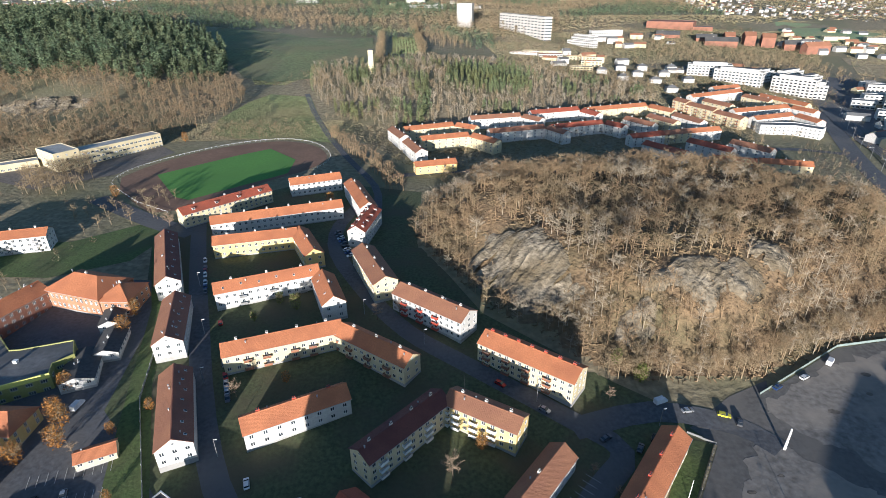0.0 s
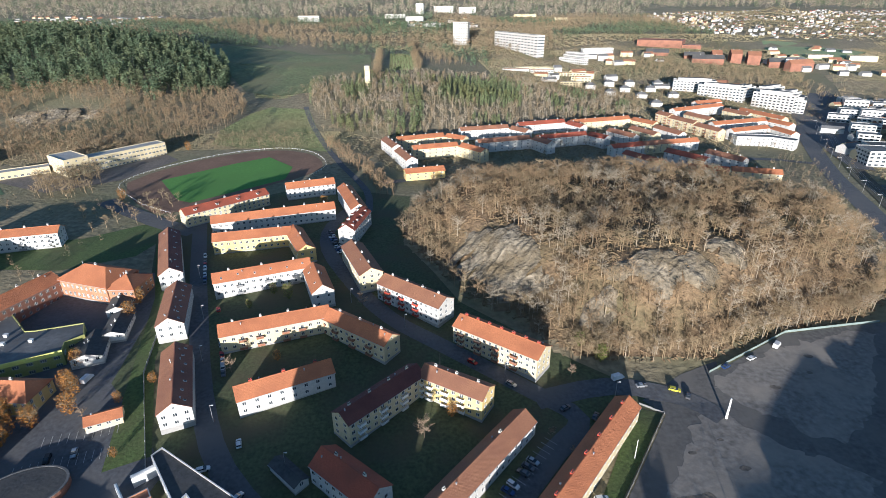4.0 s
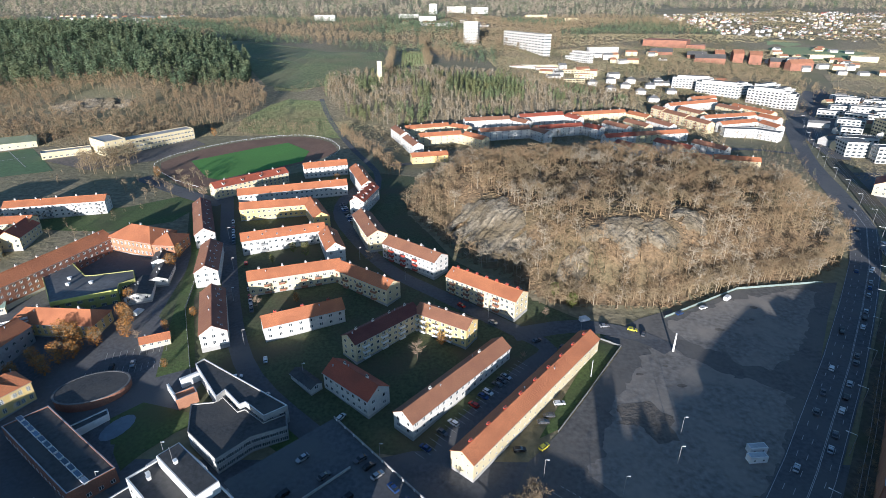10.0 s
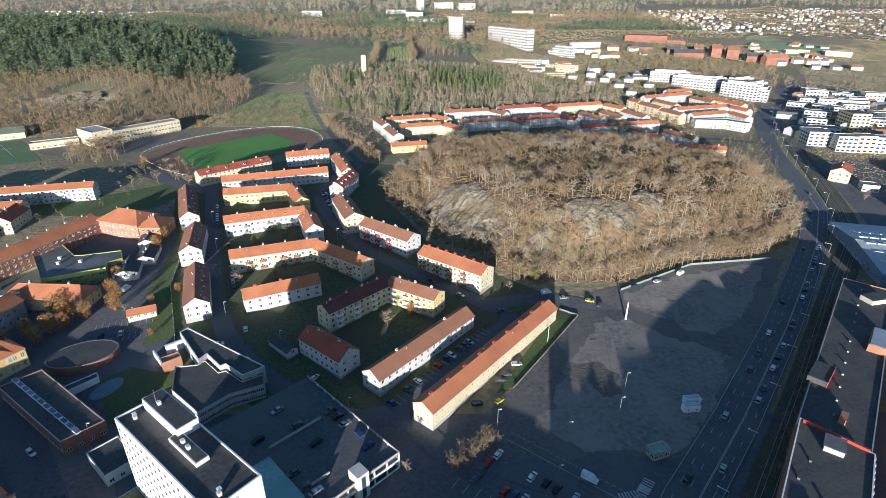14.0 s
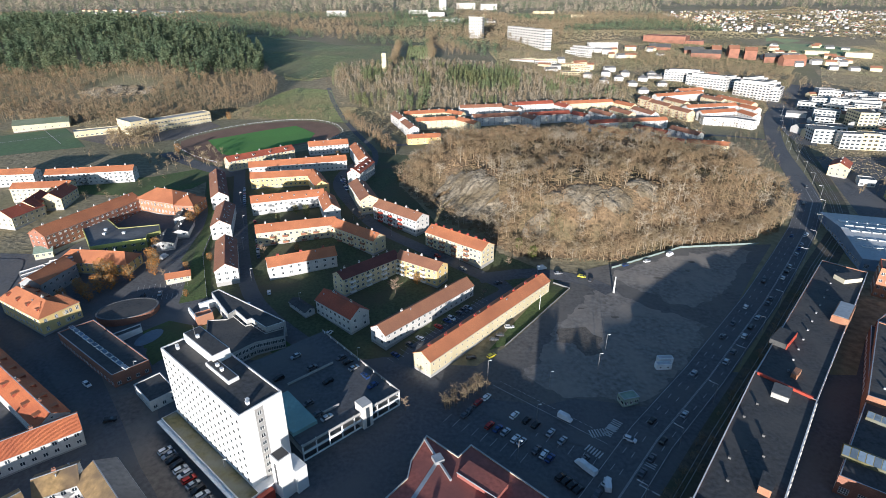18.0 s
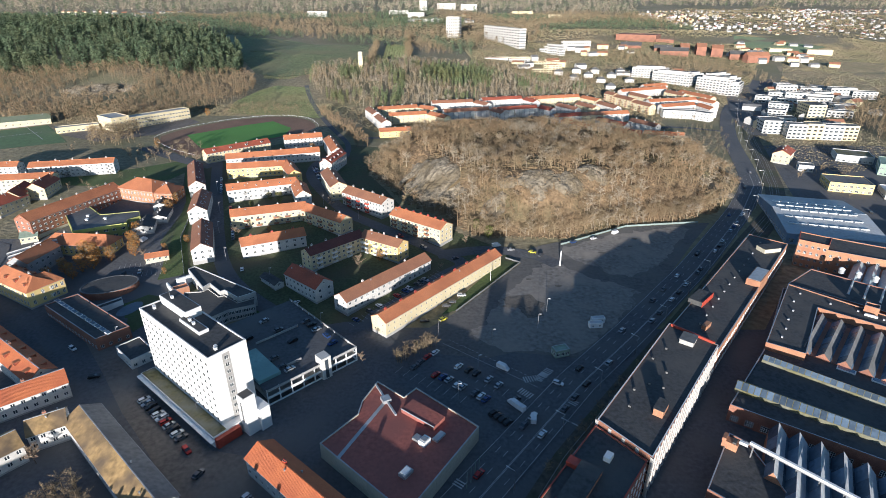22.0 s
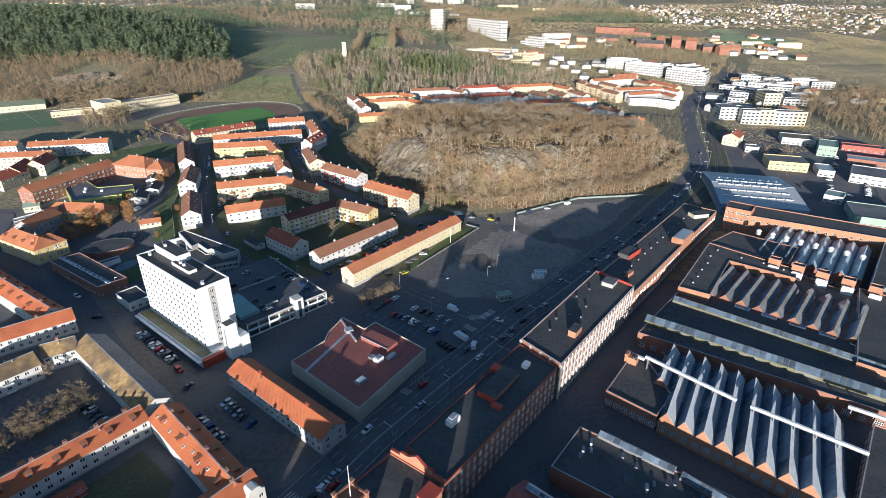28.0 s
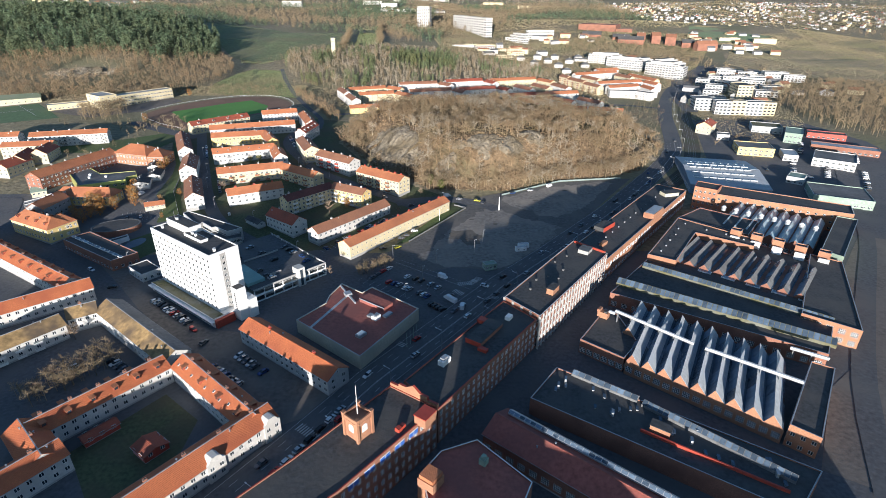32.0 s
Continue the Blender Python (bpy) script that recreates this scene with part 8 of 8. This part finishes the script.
# ---- parked and waiting cars ----
def paint(name, color, metal=0.3):
    return material(name, color, 0.3, 0.05, 3.0, 0.5, 0.0, metal=metal)


PAINTS = [("white", paint("white_car_paint", (0.70, 0.70, 0.70), 0.0)), ("silver", paint("silver_car_paint", (0.42, 0.43, 0.45), 0.5)), ("black", paint("black_car_paint", (0.02, 0.02, 0.022))), ("grey", paint("grey_car_paint", (0.12, 0.12, 0.13))),
          ("red", paint("red_car_paint", (0.42, 0.03, 0.025))), ("blue", paint("blue_car_paint", (0.03, 0.07, 0.20))), ("yellow", paint("yellow_car_paint", (0.62, 0.55, 0.05), 0.0))]


def hull(bm, stations, mat=0):
    """A body lofted along x: (x, half width, z low, z high)."""
    rings = []
    for x, w, z0, z1 in stations:
        rings.append([bm.verts.new(p) for p in ((x, -w, z0), (x, w, z0), (x, w * 0.96, z1), (x, -w * 0.96, z1))])
    for a, b in zip(rings, rings[1:]):
        for i in range(4):
            j = (i + 1) % 4
            bm.faces.new((a[i], b[i], b[j], a[j])).material_index = mat
    bm.faces.new(rings[0]).material_index = mat
    bm.faces.new(rings[-1][::-1]).material_index = mat


def wheel_mesh():
    bm = bmesh.new()
    n = 10
    rings = []
    for y, r in ((-0.9, 0.31), (-0.7, 0.31), (-0.7, 0.06), (0.7, 0.06), (0.7, 0.31), (0.9, 0.31)):
        rings.append([bm.verts.new((r * math.cos(6.2832 * i / n), y, r * math.sin(6.2832 * i / n))) for i in range(n)])
    for a, b in zip(rings, rings[1:]):
        for i in range(n):
            bm.faces.new((a[i], a[(i + 1) % n], b[(i + 1) % n], b[i]))
    bm.faces.new(rings[0][::-1])
    bm.faces.new(rings[-1])
    me = bpy.data.meshes.new("axle")
    bm.to_mesh(me)
    bm.free()
    me.materials.append(M["tyre"])
    return me


WHEEL = wheel_mesh()


def make_car(kind, mat, estate=False, van=False):
    ob = thing("van" if van else "car", Matrix.Identity(4), f"{kind} {'delivery van' if van else 'estate car' if estate else 'hatchback car'} parked on asphalt", "van" if van else "car", "parked cars")
    bm = bmesh.new()
    if van:
        hull(bm, ((-2.6, 0.90, 0.35, 2.1), (-2.5, 0.96, 0.3, 2.25), (1.0, 0.96, 0.3, 2.25), (1.75, 0.95, 0.3, 1.25), (2.5, 0.9, 0.3, 1.0), (2.6, 0.85, 0.4, 0.8)))
    else:
        hull(bm, ((-2.15, 0.78, 0.35, 0.80), (-2.0, 0.86, 0.28, 0.95), (-0.6, 0.88, 0.25, 0.95), (1.0, 0.88, 0.25, 0.92), (1.9, 0.84, 0.28, 0.74), (2.15, 0.74, 0.35, 0.62)))
    if not van:
        box(bm, (-1.75 if estate else -1.15), 0.2, -0.66, 0.66, 1.2, 1.42)
    part("body", bm, mat, ob)
    bm = bmesh.new()
    if van:
        hull(bm, ((0.9, 0.90, 1.3, 2.05), (1.72, 0.90, 1.22, 1.3)), 0)
    else:
        r = -1.95 if estate else -1.35
        hull(bm, ((-1.98 if estate else -1.75, 0.80, 0.93, 1.0), (r + 0.15, 0.72, 0.93, 1.36), (0.25, 0.72, 0.93, 1.38), (1.1, 0.78, 0.90, 0.95)), 0)
    cab = part("cabin", bm, M["glass"], ob)
    for x in (-1.35, 1.35):
        place("axle", WHEEL, ob, pose(x, 0, 0.31))
    return ob


CARS = [make_car(k, m, n % 2 == 0) for n, (k, m) in enumerate(PAINTS)]
VAN = make_car("white", PAINTS[0][1], van=True)
CAR_RND = random.Random(21)
first = set()


def car_at(x, y, heading, z=None, kind=None):
    i = CAR_RND.choice((0, 0, 1, 1, 2, 2, 3, 3, 3, 4, 5)) if kind is None else kind
    src = VAN if i == 9 else CARS[i]
    m = pose(x, y, (g(x, y) + 0.22) if z is None else z, 0, 0, heading + CAR_RND.uniform(-3, 3))
    if src not in first:
        first.add(src)
        src.matrix_world = m
    else:
        copy_thing(src, m)


def car_row(a, b, n, heading, fill=0.8, z=None):
    """Cars in bays from a to b."""
    for k in range(n):
        if CAR_RND.random() < fill:
            t = (k + 0.5) / n
            car_at(a[0] + (b[0] - a[0]) * t, a[1] + (b[1] - a[1]) * t, heading + CAR_RND.choice((0, 180)), z)


car_row((-26.5, 266), (11, 310), 20, -40, 0.55)
car_row((-95, 214), (-71, 194), 11, 50, 0.95)
car_row((-84, 203), (-66, 188), 5, -38, 0.5)
car_row((-52, 165), (-37, 153), 7, 52, 0.9)
car_row((-44, 172), (-30, 160), 7, 52, 0.9)
for x, y in ((11.5, 228.5), (14.3, 227.1), (16.8, 225.6), (19.9, 222.7), (21.8, 221.4), (26.3, 218.2), (28.5, 216.3), (30.2, 214.8), (24.5, 231.5), (27.4, 229.5), (32.0, 225.9), (35.4, 222.5), (3.2, 233.4), (5.3, 236.6), (8.0, 240.0), (11.0, 242.8), (20.5, 233.8)):
    car_at(x, y, 52)
for x, y in ((32.4, 207.6), (34.0, 206.2), (35.5, 204.7), (37.0, 203.2)):
    car_at(x, y, 40, None, 2)
car_at(40.0, 212.3, 130, None, 9)
car_at(41.6, 210.4, 130, None, 9)
car_at(38.0, 233.0, -38, None, 9)
car_row((2, 262), (24, 290), 9, 5, 0.6)
car_row((-92, 170), (-80, 161), 5, 50, 0.9)
car_row((-104, 166), (-98, 160), 3, 50, 0.7)
car_row((-158, 303), (-136, 310), 9, 108, 0.45)
car_row((-155, 311), (-138, 317), 6, 108, 0.5)
car_row((-108, 342), (-128, 392), 14, 112, 0.6)
car_row((-140, 408), (-152, 440), 9, 112, 0.6)
car_row((-90, 470), (-78, 440), 9, 40, 0.7)
for x, y in ((-51.2, 230.2), (-46.8, 225.1), (-43.1, 223.8), (-65.6, 243.2), (-63.2, 256.7), (-45.1, 256.6), (-39.1, 250.4), (-47.0, 242.2), (-30.4, 240.7), (-42.0, 254.0), (-55.0, 250.0), (-34.0, 246.0)):
    car_at(x, y, 45 + CAR_RND.choice((0, 90, 180)), 6.06)
for k in range(34):
    s = 178 + k * 8.6 + CAR_RND.uniform(-2, 2)
    hit = along(MAIN, s)
    if hit and CAR_RND.random() < 0.8:
        (x, y), (dx, dy) = hit
        off = 3.6 if k % 4 else -3.2
        car_at(x + dy * off, y - dx * off, math.degrees(math.atan2(dy, dx)))
for s, off in ((60, 3.2), (92, 3.4), (101, -3.2), (128, 3.4), (150, -3.0), (170, 3.2), (205, -3.4), (330, -3.2), (385, -3.4), (460, 3.0), (520, -3), (560, 3.0)):
    hit = along(MAIN, s)
    if hit:
        (x, y), (dx, dy) = hit
        car_at(x + dy * off, y - dx * off, math.degrees(math.atan2(dy, dx)) + (180 if off < 0 else 0))
for k in range(12):
    car_at(-28 + k * 2.6, 93 + k * 4.3, 59)
for x, y, h, kind in ((44, 342, 20, 9), (52, 338, 10, None), (64, 336, -20, 6), (68, 333, 60, None), (90, 349, 30, None), (103, 354, 28, None), (118, 362, 40, 9), (20, 326, 35, None), (2, 338, -40, None), (-12, 350, -40, None), (30, 322, 60, 3), (36, 326, 60, 2),
                      (-56, 280, 60, 0), (-92, 310, 110, 0), (-86, 290, 60, 1), (-100, 300, 20, None), (-160, 342, 80, 9), (-40, 258, 60, 0), (46, 205, 80, 9), (41, 215, 40, None), (58, 224, -30, 0), (-40, 146, 60, None), (-112, 240, 30, None), (-140, 244, -35, None), (-134, 250, -35, None), (-120, 226, 20, None),
                      (14, 268, 40, 6), (-98, 190, 20, 2), (-60, 180, 70, 3), (300, 400, 60, None)):
    car_at(x, y, h, None, kind)
for a, b, n in (((352, 440), (378, 480), 9), ((380, 410), (400, 440), 7), ((300, 350), (325, 385), 8), ((330, 372), (352, 405), 8), ((345, 350), (375, 395), 10), ((275, 300), (292, 325), 5), ((318, 395), (345, 440), 8)):
    car_row(a, b, n, -30, 0.75)
